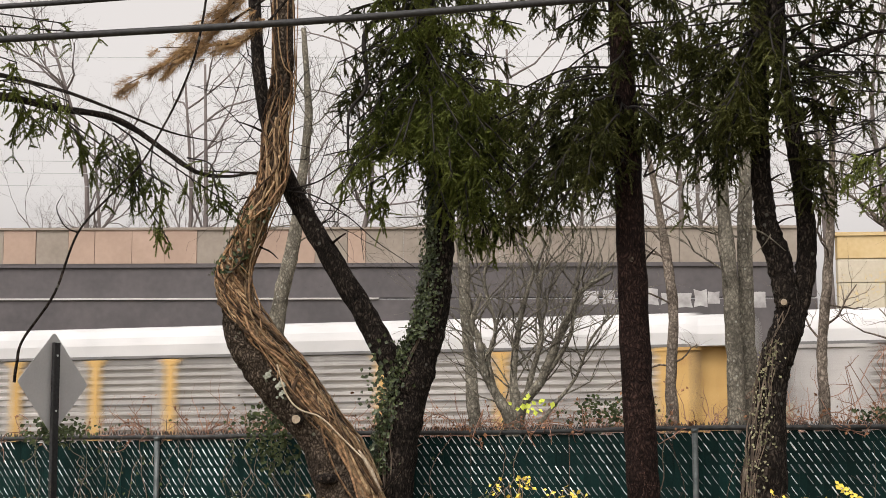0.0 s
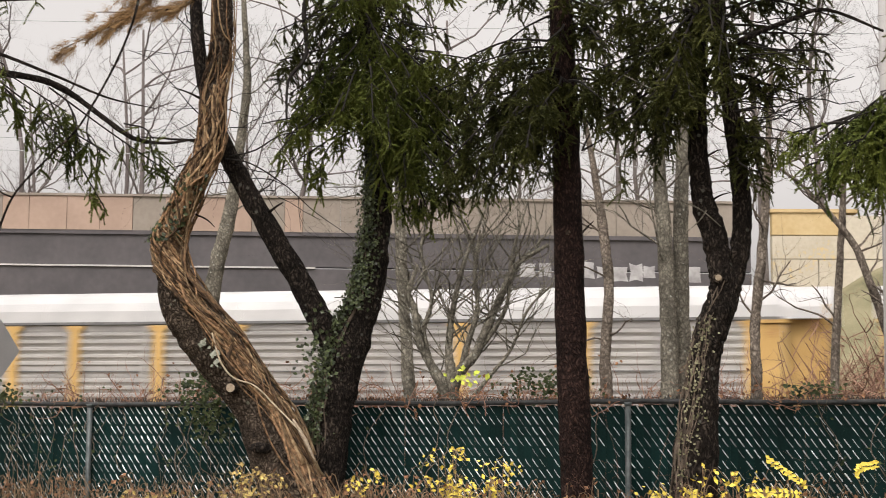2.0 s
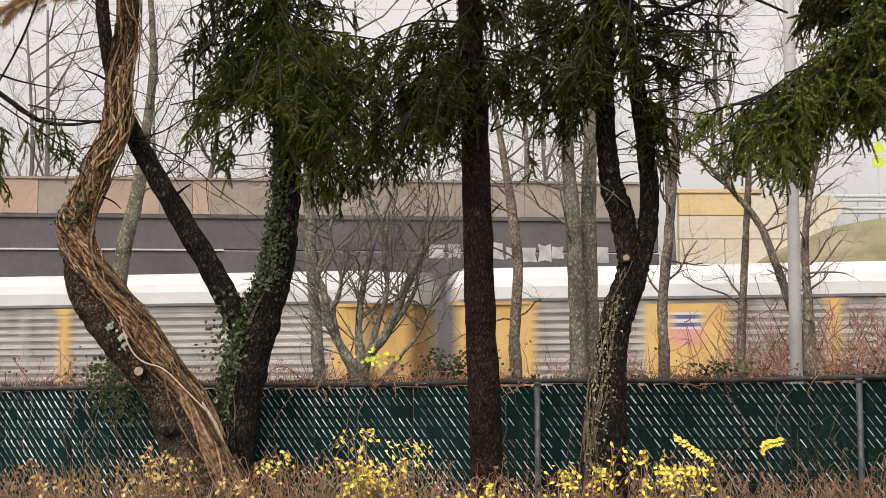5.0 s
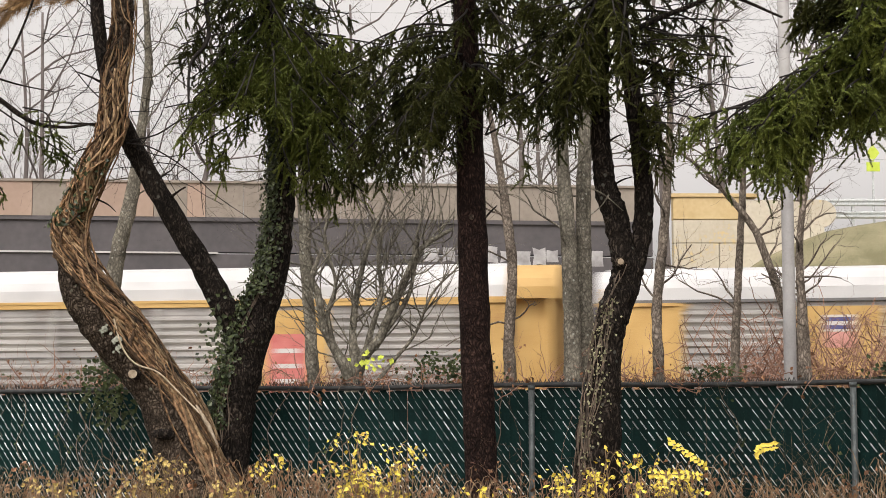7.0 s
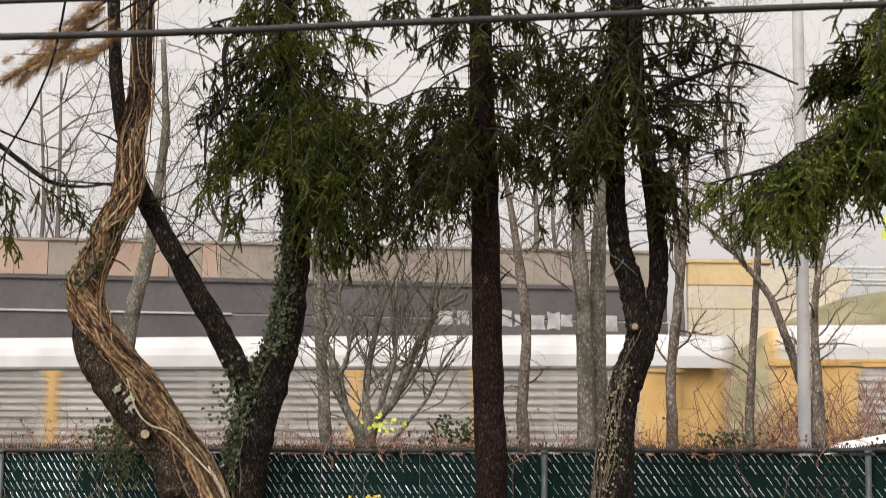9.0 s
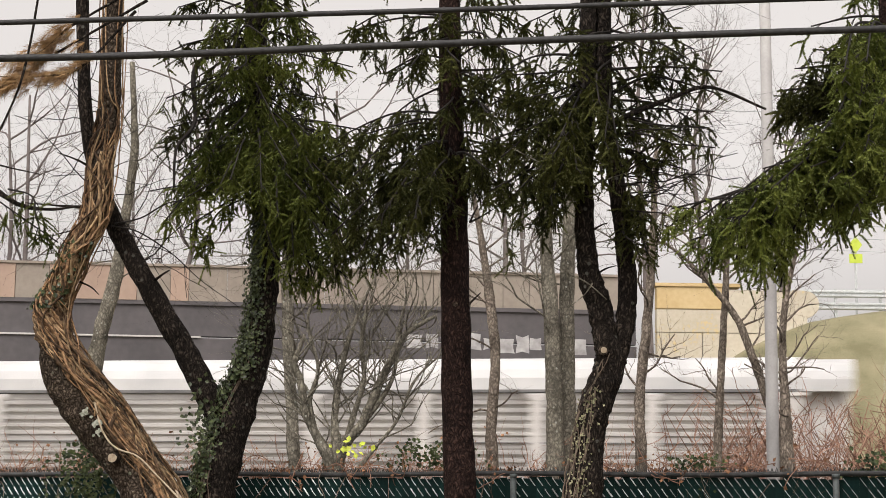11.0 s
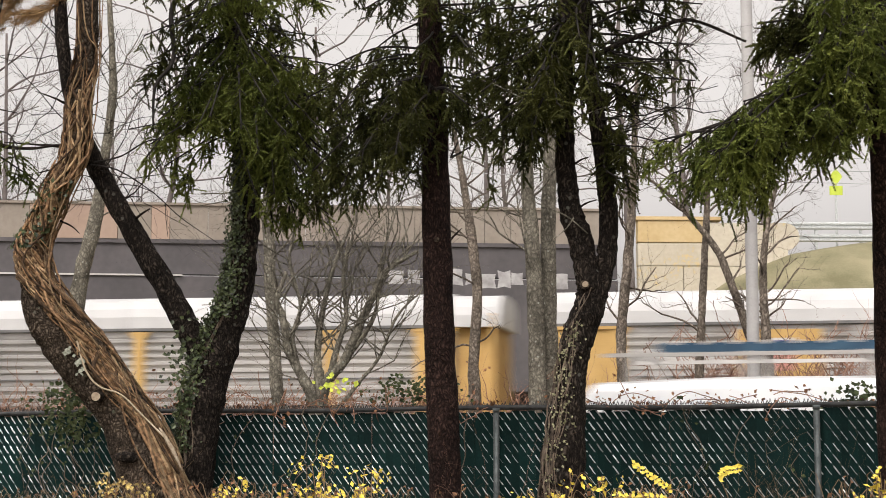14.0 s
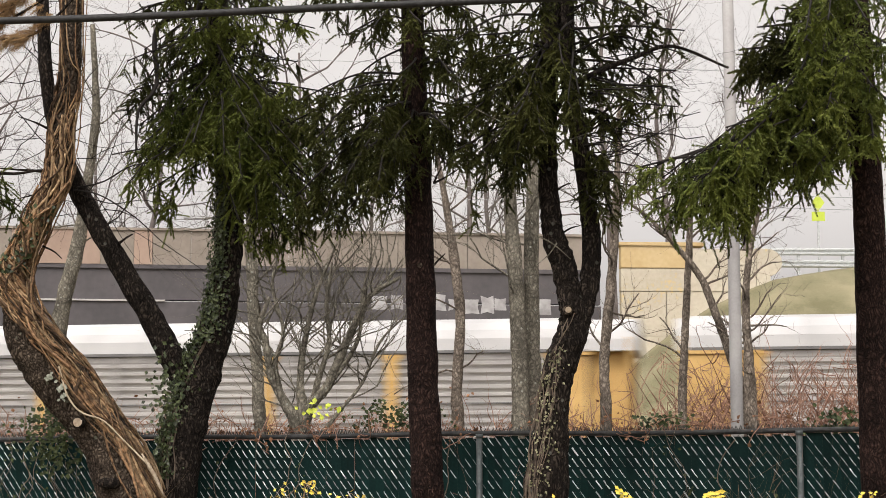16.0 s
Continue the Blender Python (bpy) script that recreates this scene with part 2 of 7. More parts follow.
# ---- mesh helpers ----
class Mesher:
    """Collects vertices and faces of one mesh."""

    def __init__(self):
        self.v, self.f, self.n = [], [], 0

    def add(self, verts, faces):
        verts = np.asarray(verts, dtype=float).reshape(-1, 3)
        self.f.append((self.n, faces))
        self.v.append(verts)
        self.n += len(verts)
        return self

    def box(self, x0, x1, y0, y1, z0, z1, bevel=0.0):
        if bevel:
            b = bevel
            bm = bmesh.new()
            bmesh.ops.create_cube(bm, size=1)
            for p in bm.verts:
                p.co = Vector((x0 + (p.co.x + 0.5) * (x1 - x0), y0 + (p.co.y + 0.5) * (y1 - y0), z0 + (p.co.z + 0.5) * (z1 - z0)))
            bmesh.ops.bevel(bm, geom=bm.edges[:], offset=b, segments=2, affect="EDGES")
            bm.verts.index_update()
            self.add([p.co[:] for p in bm.verts], [[q.index for q in f.verts] for f in bm.faces])
            bm.free()
            return self
        v = [(x, y, z) for z in (z0, z1) for x, y in ((x0, y0), (x1, y0), (x1, y1), (x0, y1))]
        return self.add(v, [[3, 2, 1, 0], [4, 5, 6, 7], [0, 1, 5, 4], [1, 2, 6, 5], [2, 3, 7, 6], [3, 0, 4, 7]])

    def prism(self, outline, axis, lo, hi):
        """An outline (list of 2D points) drawn along an axis from lo to hi."""
        put = {"x": lambda a, b, t: (t, a, b), "y": lambda a, b, t: (a, t, b), "z": lambda a, b, t: (a, b, t)}[axis]
        k = len(outline)
        v = [put(a, b, t) for t in (lo, hi) for a, b in outline]
        f = [[i, (i + 1) % k, k + (i + 1) % k, k + i] for i in range(k)] + [list(range(k))[::-1], list(range(k, 2 * k))]
        return self.add(v, f)

    def tube(self, pts, radii, sides=6, rough=0.0, seed=0, cap=True):
        pts = np.asarray(pts, dtype=float)
        k = len(pts)
        radii = np.broadcast_to(np.asarray(radii, dtype=float), (k,))
        tan = np.gradient(pts, axis=0)
        tan /= np.linalg.norm(tan, axis=1)[:, None] + 1e-9
        up = np.array((0.13, 0.97, 0.2)) if abs(tan[0][2]) > 0.5 else np.array((0.1, 0.2, 0.97))
        side = np.empty_like(tan)
        s = np.cross(tan[0], up)
        for i in range(k):
            s = s - tan[i] * np.dot(s, tan[i])
            s /= np.linalg.norm(s) + 1e-9
            side[i] = s
        other = np.cross(tan, side)
        a = np.arange(sides) * 2 * math.pi / sides
        ring = side[:, None, :] * np.cos(a)[None, :, None] + other[:, None, :] * np.sin(a)[None, :, None]
        r = np.repeat(radii[:, None], sides, 1)
        if rough:
            rng = np.random.default_rng(seed)
            w = rng.normal(0, rough, (k, sides))
            w = (w + np.roll(w, 1, 0) + np.roll(w, 1, 1)) / 1.7
            r = r * (1 + w)
        v = pts[:, None, :] + ring * r[:, :, None]
        j = np.arange(sides)
        q = (j + 1) % sides
        row = (np.arange(k - 1) * sides)[:, None]
        f = np.stack([row + j, row + q, row + sides + q, row + sides + j], -1).reshape(-1, 4)
        if cap:
            self.f.append((self.n, [list(range(sides))[::-1], list(range((k - 1) * sides, k * sides))]))
        return self.add(v.reshape(-1, 3), f)

    def mesh(self, name, smooth=True):
        me = bpy.data.meshes.new(name)
        faces = []
        for o, fs in self.f:
            faces += (fs + o).tolist() if isinstance(fs, np.ndarray) else [[o + i for i in f] for f in fs]
        me.from_pydata(np.concatenate(self.v).tolist() if self.v else [], [], faces)
        if smooth:
            me.shade_smooth()
        me.update()
        return me


def triangles(name, tri):
    """A mesh of loose triangles from an array (n, 3, 3)."""
    tri = np.asarray(tri, dtype=np.float32).reshape(-1, 3)
    n = len(tri)
    me = bpy.data.meshes.new(name)
    me.vertices.add(n)
    me.vertices.foreach_set("co", tri.ravel())
    me.loops.add(n)
    me.loops.foreach_set("vertex_index", np.arange(n, dtype=np.int32))
    me.polygons.add(n // 3)
    me.polygons.foreach_set("loop_start", np.arange(0, n, 3, dtype=np.int32))
    me.update(calc_edges=True)
    me.validate()
    return me


def solid(name, mesher, mat, parent=None, label="", smooth=False):
    me = mesher if isinstance(mesher, bpy.types.Mesh) else mesher.mesh(name, smooth)
    if not me.materials:
        me.materials.append(mat)
    ob = new(name, me)
    if parent:
        ob.parent = parent
    return tagged(ob, label)


def part(name, mesher, mat, parent, label="", smooth=False):
    return solid(name, mesher, mat, parent, label, smooth)


def thing(name, label, category, group="", kind="", at=(0, 0, 0)):
    ob = new(name)
    ob.location = at
    return tagged(ob, label, category, group, kind)


def curve_through(ctrl, per=8):
    """Catmull-Rom through control rows (any number of columns)."""
    c = np.asarray(ctrl, dtype=float)
    c = np.vstack([2 * c[0] - c[1], c, 2 * c[-1] - c[-2]])
    out = []
    for i in range(1, len(c) - 2):
        for t in np.linspace(0, 1, per, endpoint=False):
            a, b, d, e = c[i - 1], c[i], c[i + 1], c[i + 2]
            out.append(0.5 * (2 * b + (d - a) * t + (2 * a - 5 * b + 4 * d - e) * t * t + (3 * b - a - 3 * d + e) * t ** 3))
    out.append(c[-2])
    return np.array(out)


def trunk_curve(points, widths, per=8):
    c = curve_through([(*p, w / 2) for p, w in zip(points, widths)], per)
    return c[:, :3], c[:, 3]


# ---- ground, road, railway ----
FENCE_Y, FENCE_TURN = 17.4, math.radians(19.3)
FDIR = Vector((math.cos(FENCE_TURN), -math.sin(FENCE_TURN), 0))
FNOR = Vector((math.sin(FENCE_TURN), math.cos(FENCE_TURN), 0))
FENCE_POSE = Matrix.Translation((0, FENCE_Y, 0)) @ Matrix.Rotation(-FENCE_TURN, 4, "Z")
TRAIN_TURN = math.radians(11.6)
TRAIN_POSE = Matrix.Translation((0, 45.4, 0)) @ Matrix.Rotation(-TRAIN_TURN, 4, "Z")


def smooth_step(a, b, v):
    t = np.clip((v - a) / (b - a), 0, 1)
    return t * t * (3 - 2 * t)


def ground_height(x, y):
    """Level ground; behind the tracks a grass bank climbs to the right."""
    rise = np.interp(x, [2, 8, 11.1, 12.65, 14.8, 15.8, 18.8, 26, 60], [0, 4.5, 7.0, 8.1, 9.2, 9.55, 9.9, 10.3, 11.0]) * smooth_step(57, 69, y)
    return rise + 0.05 * np.sin(x * 0.9) * np.sin(y * 0.7)


def build_ground():
    xs = np.concatenate([np.linspace(-900, -60, 10), np.linspace(-50, 60, 90), np.linspace(70, 900, 10)])
    ys = np.concatenate([np.linspace(-300, -5, 8), np.linspace(0, 110, 90), np.linspace(125, 1500, 12)])
    gx, gy = np.meshgrid(xs, ys)
    gz = ground_height(gx, gy)
    v = np.stack([gx, gy, gz], -1).reshape(-1, 3)
    w = len(xs)
    f = [[j * w + i, j * w + i + 1, (j + 1) * w + i + 1, (j + 1) * w + i] for j in range(len(ys) - 1) for i in range(w - 1)]
    m = Mesher().add(v, f)
    ob = solid("ground", m, GROUND, smooth=True)
    me = ob.data
    me.materials.append(GRASS_BANK)
    for p in me.polygons:
        if p.center.y > 54 and p.center.x > -2:
            p.material_index = 1
    tagged(ob, "rough ground of dead leaves and thin grass", "ground", kind="structure")
    road = solid("road", Mesher().box(-260, 260, 1.0, 7.6, -0.2, 0.38), ASPHALT)
    road.matrix_world = FENCE_POSE
    tagged(road, "worn grey asphalt road behind the fence", "road", kind="structure")
    line = Mesher()
    for y in (1.25, 4.2, 4.4, 7.3):
        line.box(-260, 260, y, y + 0.1, 0.37, 0.384)
    ln = solid("road_marking", line, LINE_PAINT)
    ln.matrix_world = FENCE_POSE
    tagged(ln, "pale painted lines along the asphalt road", "marking", kind="structure")
    bed = solid("track_bed", Mesher().prism([(-2.2, -0.3), (5.6, -0.3), (4.6, 0.16), (-1.2, 0.16)], "x", -300, 300), BALLAST)
    bed.matrix_world = TRAIN_POSE
    tagged(bed, "grey stone ballast bed under the railway track", "track", kind="structure")
    rail = Mesher()
    for y in (0.88, 2.32):
        rail.prism([(y - 0.07, 0.17), (y + 0.07, 0.17), (y + 0.02, 0.2), (y + 0.035, 0.33), (y - 0.035, 0.33), (y - 0.02, 0.2)], "x", -300, 300)
    rl = solid("railway_rail", rail, STEEL_RAIL)
    rl.matrix_world = TRAIN_POSE
    tagged(rl, "worn steel railway rails on ballast", "rail", kind="structure")
    ties = Mesher()
    for i in range(-130, 130):
        ties.box(i * 0.55, i * 0.55 + 0.22, 0.3, 2.9, 0.1, 0.19)
    ti = solid("railway_tie", ties, TIMBER)
    ti.matrix_world = TRAIN_POSE
    tagged(ti, "dark timber ties under the rails", "tie", kind="stuff")


build_ground()


# ---- overpass behind the tracks ----
def build_overpass():
    """Dark girder with a white strip, panelled parapet above, cream abutment with a rounded end."""
    o = thing("overpass", "dark steel overpass with a parapet of tan and orange concrete panels", "bridge", kind="structure")
    o.matrix_world = Matrix.Translation((0, 72, 0)) @ Matrix.Rotation(math.radians(4), 4, "Z")
    part("girder", Mesher().box(-70, 9.0, 0.0, 0.5, 8.72, 10.148), GIRDER, o, "dark weathered steel girder")
    part("flange", Mesher().box(-70, 9.0, -0.09, -0.002, 9.98, 10.148), GIRDER, o)
    part("deck", Mesher().box(-70, 9.0, 0.6, 9, 9.9, 10.1), GIRDER, o)
    part("lower_girder", Mesher().box(-70, 9.0, -0.12, 0.5, 4.0, 8.63), GIRDER, o, "dark steel lower girder")
    part("strip", Mesher().box(-70, -9, -0.2, 0.0, 8.632, 8.70), CAR_WHITE, o, "thin white pipe along the girder")
    part("coping", Mesher().box(-70, 9.0, -0.16, 0.3, 11.55, 11.65), CONCRETE_TAN, o)
    # wall takes the dark girder colour to paint in shade under the deck
    part("lower_pier", Mesher().box(-70, 9.0, 3.5, 4.0, -0.2, 8.2), GIRDER, o, "wall under the deck, its shade put into the dark colour")
    rnd = random.Random(6)
    x = -0.6
    while x < 6.6:
        w = rnd.uniform(0.35, 0.8)
        lo, hi = 8.24 + rnd.uniform(0, 0.2), 9.08 - rnd.uniform(0, 0.25)
        out = [(x, lo), (x + w * 0.5, lo + rnd.uniform(-0.05, 0.1)), (x + w, lo), (x + w * rnd.uniform(0.85, 1.05), (lo + hi) / 2), (x + w * 0.95, hi), (x + w * 0.5, hi + rnd.uniform(-0.1, 0.05)), (x, hi), (x + w * rnd.uniform(-0.05, 0.15), (lo + hi) / 2)]
        part("paint_patch", Mesher().prism(out, "y", -0.124, -0.121), WHITEWASH, o, "whitish painted lettering shape")
        x += w + rnd.uniform(0.02, 0.12)
    rnd = random.Random(4)
    x = -40.0
    while x < 8.9:
        wd = min(rnd.choice((0.75, 1.1, 1.35, 1.55)), 9.0 - x)
        if wd < 0.3:
            break
        orange = x < -5.5 and rnd.random() < (0.62 if x < -13 else 0.3)
        part("panel", Mesher().box(x + 0.01, x + wd - 0.01, -0.08 - (0.03 if orange else 0), 0.22, 10.15, 11.548), CONCRETE_ORANGE if orange else CONCRETE_TAN, o)
        x += wd
    return o


build_overpass()


def build_abutment():
    o = thing("abutment", "cream concrete abutment wall with an ochre top course and rounded end", "wall", kind="structure")
    x0, x1 = 9.5, 15.0
    y = 70.0
    k = Mesher()
    for i in range(3):
        for j in range(5):
            a = x0 + (x1 - x0) * i / 3
            b = x0 + (x1 - x0) * (i + 1) / 3
            part("panel", Mesher().box(a + 0.012, b - 0.012, y, y + 0.6, j * 1.8 + 0.0, j * 1.8 + 1.785, 0.012), CONCRETE_CREAM, o)
    part("top_course", Mesher().box(x0, x0 + 2.7, y - 0.04, y + 0.64, 9.95, 10.85, 0.02).box(x0 - 0.1, x1 - 2.1, y - 0.1, y + 0.7, 10.852, 11.0, 0.01), CONCRETE_OCHRE, o, "ochre stained concrete course")
    part("parapet", Mesher().box(x0 + 2.72, x1, y - 0.02, y + 0.6, 9.0, 10.75, 0.02).box(x0, x0 + 2.7, y - 0.01, y + 0.6, 9.0, 9.94, 0.02), CONCRETE_CREAM, o)
    out = [(x1 + 0.02, 0.0), (x1 + 0.6, 0.0)] + [(x1 + 0.45 + 0.62 * math.sin(a), 10.2 - 0.56 * math.cos(a)) for a in np.linspace(0.2, math.pi * 0.98, 9)] + [(x1 + 0.02, 10.78)]
    part("end_block", Mesher().prism(out, "y", y - 0.03, y + 0.62), CONCRETE_CREAM, o, "rounded cream concrete end block")


build_abutment()


# ---- autorack train ----
CAR_L, CAR_V, CAR_AT = 28.6, 16.26, 4.22


def car_template(kind):
    """One covered car carrier; x along the track, near side at y = 0, origin at the middle of the car."""
    top = {"tall": 5.88}.get(kind, 5.67)
    eave = {"tall": 4.93}.get(kind, 4.78)
    labels = {"posts": "grey car carrier, yellow posts and ends,", "tall": "tall car carrier, yellow band, red placards,",
              "grey": "plain grey car carrier, white posts", "plain": "plain weathered grey car carrier,", "logo": "grey car carrier, yellow panel, blue and red placard,", "capped": "grey car carrier, bright yellow posts, blue placard,"}
    o = thing("railway_car", labels[kind] + " white roof", "railway car", group="cars of the train")
    h = 13.85
    trim = {"grey": CAR_WHITE, "plain": CAR_PANEL}.get(kind, CAR_YELLOW)
    # roof: rounded eaves, slightly arched, in sheets
    prof = [(-0.02, eave), (-0.02, eave + 0.30), (0.05, eave + 0.52), (0.22, top - 0.14), (0.6, top - 0.04), (1.6, top), (2.6, top - 0.04), (2.98, top - 0.14), (3.15, eave + 0.52), (3.22, eave + 0.30), (3.22, eave)]
    n = 9
    for i in range(n):
        a = -h + 0.35 + (2 * h - 1.7) * i / n
        b = -h + 0.35 + (2 * h - 1.7) * (i + 1) / n
        part("roof_sheet", Mesher().prism(prof, "x", a + 0.006, b - 0.006), CAR_ROOF, o)
    for sx in (-1, 1):
        xa, xb = (-h + 0.05, -h + 0.345) if sx < 0 else (h - 1.345, h - 0.05)
        low = [(y + (0.08 if y < 1 else -0.08 if y > 2 else 0), z - 0.05) for y, z in prof]
        part("roof_end", Mesher().prism(low, "x", xa, xb), CAR_YELLOW if kind == "tall" else CAR_ROOF, o)
    # gutter line under the roof; its dark steel puts the gap's shadow into colour
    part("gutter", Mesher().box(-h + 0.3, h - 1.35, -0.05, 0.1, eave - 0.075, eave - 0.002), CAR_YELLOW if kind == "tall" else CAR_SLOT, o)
    if kind == "tall":
        part("band", Mesher().box(-h + 2.3, h - 2.3, -0.035, 0.09, eave - 0.19, eave - 0.08), CAR_YELLOW, o, "yellow band under the roof")
    # ribbed side panels between posts
    pitch = 2.37 if kind == "posts" else 3.12
    inner = h - 2.1
    count = max(1, round(2 * inner / pitch))
    pitch = 2 * inner / count
    zt, zb = eave - (0.20 if kind == "tall" else 0.085), 1.05
    outline, z = [], zb
    ribs = []
    tiers = ((zb, 2.15), (2.25, 3.28), (3.55, 4.55))
    outline.append((0.06, zb))
    for lo, hi in tiers:
        k = int(round((hi - lo) / 0.205))
        for q in range(k):
            s = lo + (hi - lo) * q / k
            d = (hi - lo) / k
            outline += [(0.06, s + 0.02), (0.0, s + 0.30 * d), (0.0, s + 0.62 * d), (0.075, s + 0.80 * d)]
        outline.append((0.06, hi))
    outline += [(0.06, zt), (0.12, zt), (0.12, zb)]
    panel = Mesher().prism(outline, "x", 0.012, pitch - 0.012).mesh("side_panel", False)
    panel.materials.append(CAR_PANEL)
    post = Mesher().box(-0.15, 0.15, -0.055, 0.055, 1.0, zt - 0.03, 0.01).box(-0.27, 0.27, -0.06, -0.012, zt - 0.10, zt - 0.02).prism([(-0.24, zt - 0.10), (0.24, zt - 0.10), (0.15, zt - 0.20), (-0.15, zt - 0.20)], "y", -0.058, -0.014).mesh("post", False)
    post.materials.append(trim)
    slim = Mesher().box(-0.06, 0.06, -0.03, 0.055, 1.0, zt - 0.03).mesh("slim_post", False)
    slim.materials.append(CAR_PANEL)
    for i in range(count):
        p = part("side_panel", panel, CAR_PANEL, o)
        p.location.x = -inner + i * pitch
    for i in range(count + 1):
        wide = kind in ("grey", "plain") or i in (0, count) or kind == "tall" and i in (2, count - 2)
        p = part("post", post if wide else slim, trim, o)
        p.location.x = -inner + i * pitch
    for x in {"posts": (-8.7, -6.8, -4.3, -2.0, 4.2, 7.5), "logo": (-4.1, -1.5, 4.1, 9.3), "capped": (-1.9, 2.9, 7.8, 10.6)}.get(kind, ()):
        p = part("post", post, trim, o)
        p.location = (x, -0.012, 0)
    # slot line half way up
    part("belt", Mesher().box(-inner, inner, -0.004, 0.06, 3.405, 3.435), CAR_SLOT, o, "dark joint along the side")
    # far side and floor
    part("far_side", Mesher().box(-inner, inner, 3.1, 3.18, 1.05, eave - 0.01), CAR_PANEL, o)
    part("deck", Mesher().box(-h, h, 0.1, 3.1, 0.95, 1.12), CAR_UNDER, o)
    part("sill", Mesher().box(-h, h, 0.02, 0.2, 0.82, 0.99), CAR_UNDER if kind == "grey" else CAR_YELLOW, o)
    # ends
    for sx in (-1, 1):
        xa, xb = (-h + 0.2, -h + 2.08) if sx < 0 else (h - 2.08, h - 1.30)
        if sx > 0:
            part("recess_wall", Mesher().box(h - 1.29, h - 0.2, 0.42, 0.50, 1.0, eave - 0.02).box(h - 0.72, h - 0.66, 0.36, 0.41, 1.0, eave - 0.1), trim, o, "recessed end wall in shade under the roof end")
        part("end_panel", Mesher().box(xa, xb, -0.03, 0.05, 1.0, eave - 0.17, 0.012).box(xa - 0.1, xb + 0.1, -0.09, 0.05, eave - 0.165, eave - 0.08), trim, o)
        xe = sx * (h - 0.2)
        part("end_door", Mesher().box(min(xe, xe - sx * 0.09), max(xe, xe - sx * 0.09), 0.06, 3.14, 1.0, eave + 0.3), trim, o)
        part("corner_rib", Mesher().box(sx * (h - (1.15 if sx < 0 else 1.6)) - 0.04, sx * (h - (1.15 if sx < 0 else 1.6)) + 0.04, -0.06, -0.032, 1.1, eave - 0.3), trim, o)
        part("ladder", Mesher().box(sx * (h - 0.42) - 0.02, sx * (h - 0.42) + 0.02, -0.1, -0.07, 1.0, 4.2).box(sx * (h - 0.85) - 0.02, sx * (h - 0.85) + 0.02, -0.1, -0.07, 1.0, 4.2), trim, o)
        part("coupler", Mesher().box(min(sx * h, sx * (h + 0.46)), max(sx * h, sx * (h + 0.46)), 1.45, 1.75, 0.75, 1.0), CAR_UNDER, o)
        for dx in (-0.9, 0.9):
            for y in (0.88, 2.32):
                c = [(sx * (h - 3.0) + dx + 0.42 * math.cos(a), 0.75 + 0.42 * math.sin(a)) for a in np.linspace(0, 2 * math.pi, 20, endpoint=False)]
                part("wheel", Mesher().prism(c, "y", y - 0.06, y + 0.06), CAR_UNDER, o)
        part("truck_frame", Mesher().box(sx * (h - 3.0) - 1.3, sx * (h - 3.0) + 1.3, 0.62, 0.78, 0.55, 0.85, 0.03), CAR_UNDER, o)
    if kind == "tall":
        for x in (-h + 5.6, h - 7.2):
            part("sign_panel", Mesher().box(x - 1.1, x + 1.1, -0.05, -0.008, 1.1, eave - 0.3), CAR_YELLOW, o)
            part("placard", Mesher().box(x - 0.56, x + 0.56, -0.062, -0.052, 2.45, 4.0, 0.004), PLACARD_RED, o, "red placard with pale bars")
            part("placard_bar", Mesher().box(x - 0.34, x + 0.34, -0.068, -0.0635, 3.5, 3.62).box(x - 0.34, x + 0.34, -0.068, -0.0635, 3.1, 3.22).box(x - 0.34, x + 0.34, -0.068, -0.0635, 2.7, 2.82), CAR_WHITE, o)
    if kind in ("logo", "capped"):
        x = -h + 6.1
        part("sign_panel", Mesher().box(x - 1.05, x + 1.05, -0.05, -0.008, 1.1, eave - 0.2), CAR_YELLOW, o)
        part("placard", Mesher().box(x - 0.39, x + 0.39, -0.062, -0.052, 3.94, 4.36, 0.004), CAR_WHITE, o, "white placard with blue bars")
        part("placard_bar", Mesher().box(x - 0.36, x + 0.36, -0.068, -0.0635, 4.20, 4.30), PLACARD_BLUE, o)
        part("placard_bar", Mesher().box(x - 0.36, x + 0.36, -0.068, -0.0635, 4.00, 4.10), PLACARD_BLUE, o)
        part("lower_placard", Mesher().box(x - 0.39, x + 0.39, -0.062, -0.052, 3.54, 3.935, 0.004), PLACARD_PINK, o, "faded red placard")
    return o


KINDS = {-5: "tall", -7: "grey", -3: "logo", -4: "logo", -9: "logo", -8: "capped", 0: "plain"}
CARS = []
templates = {}
for k in range(-11, 1):
    kind = KINDS.get(k, "posts")
    if kind in templates:
        car = copy_thing(templates[kind], Matrix())
    else:
        car = templates[kind] = car_template(kind)
    CARS.append((k, car))


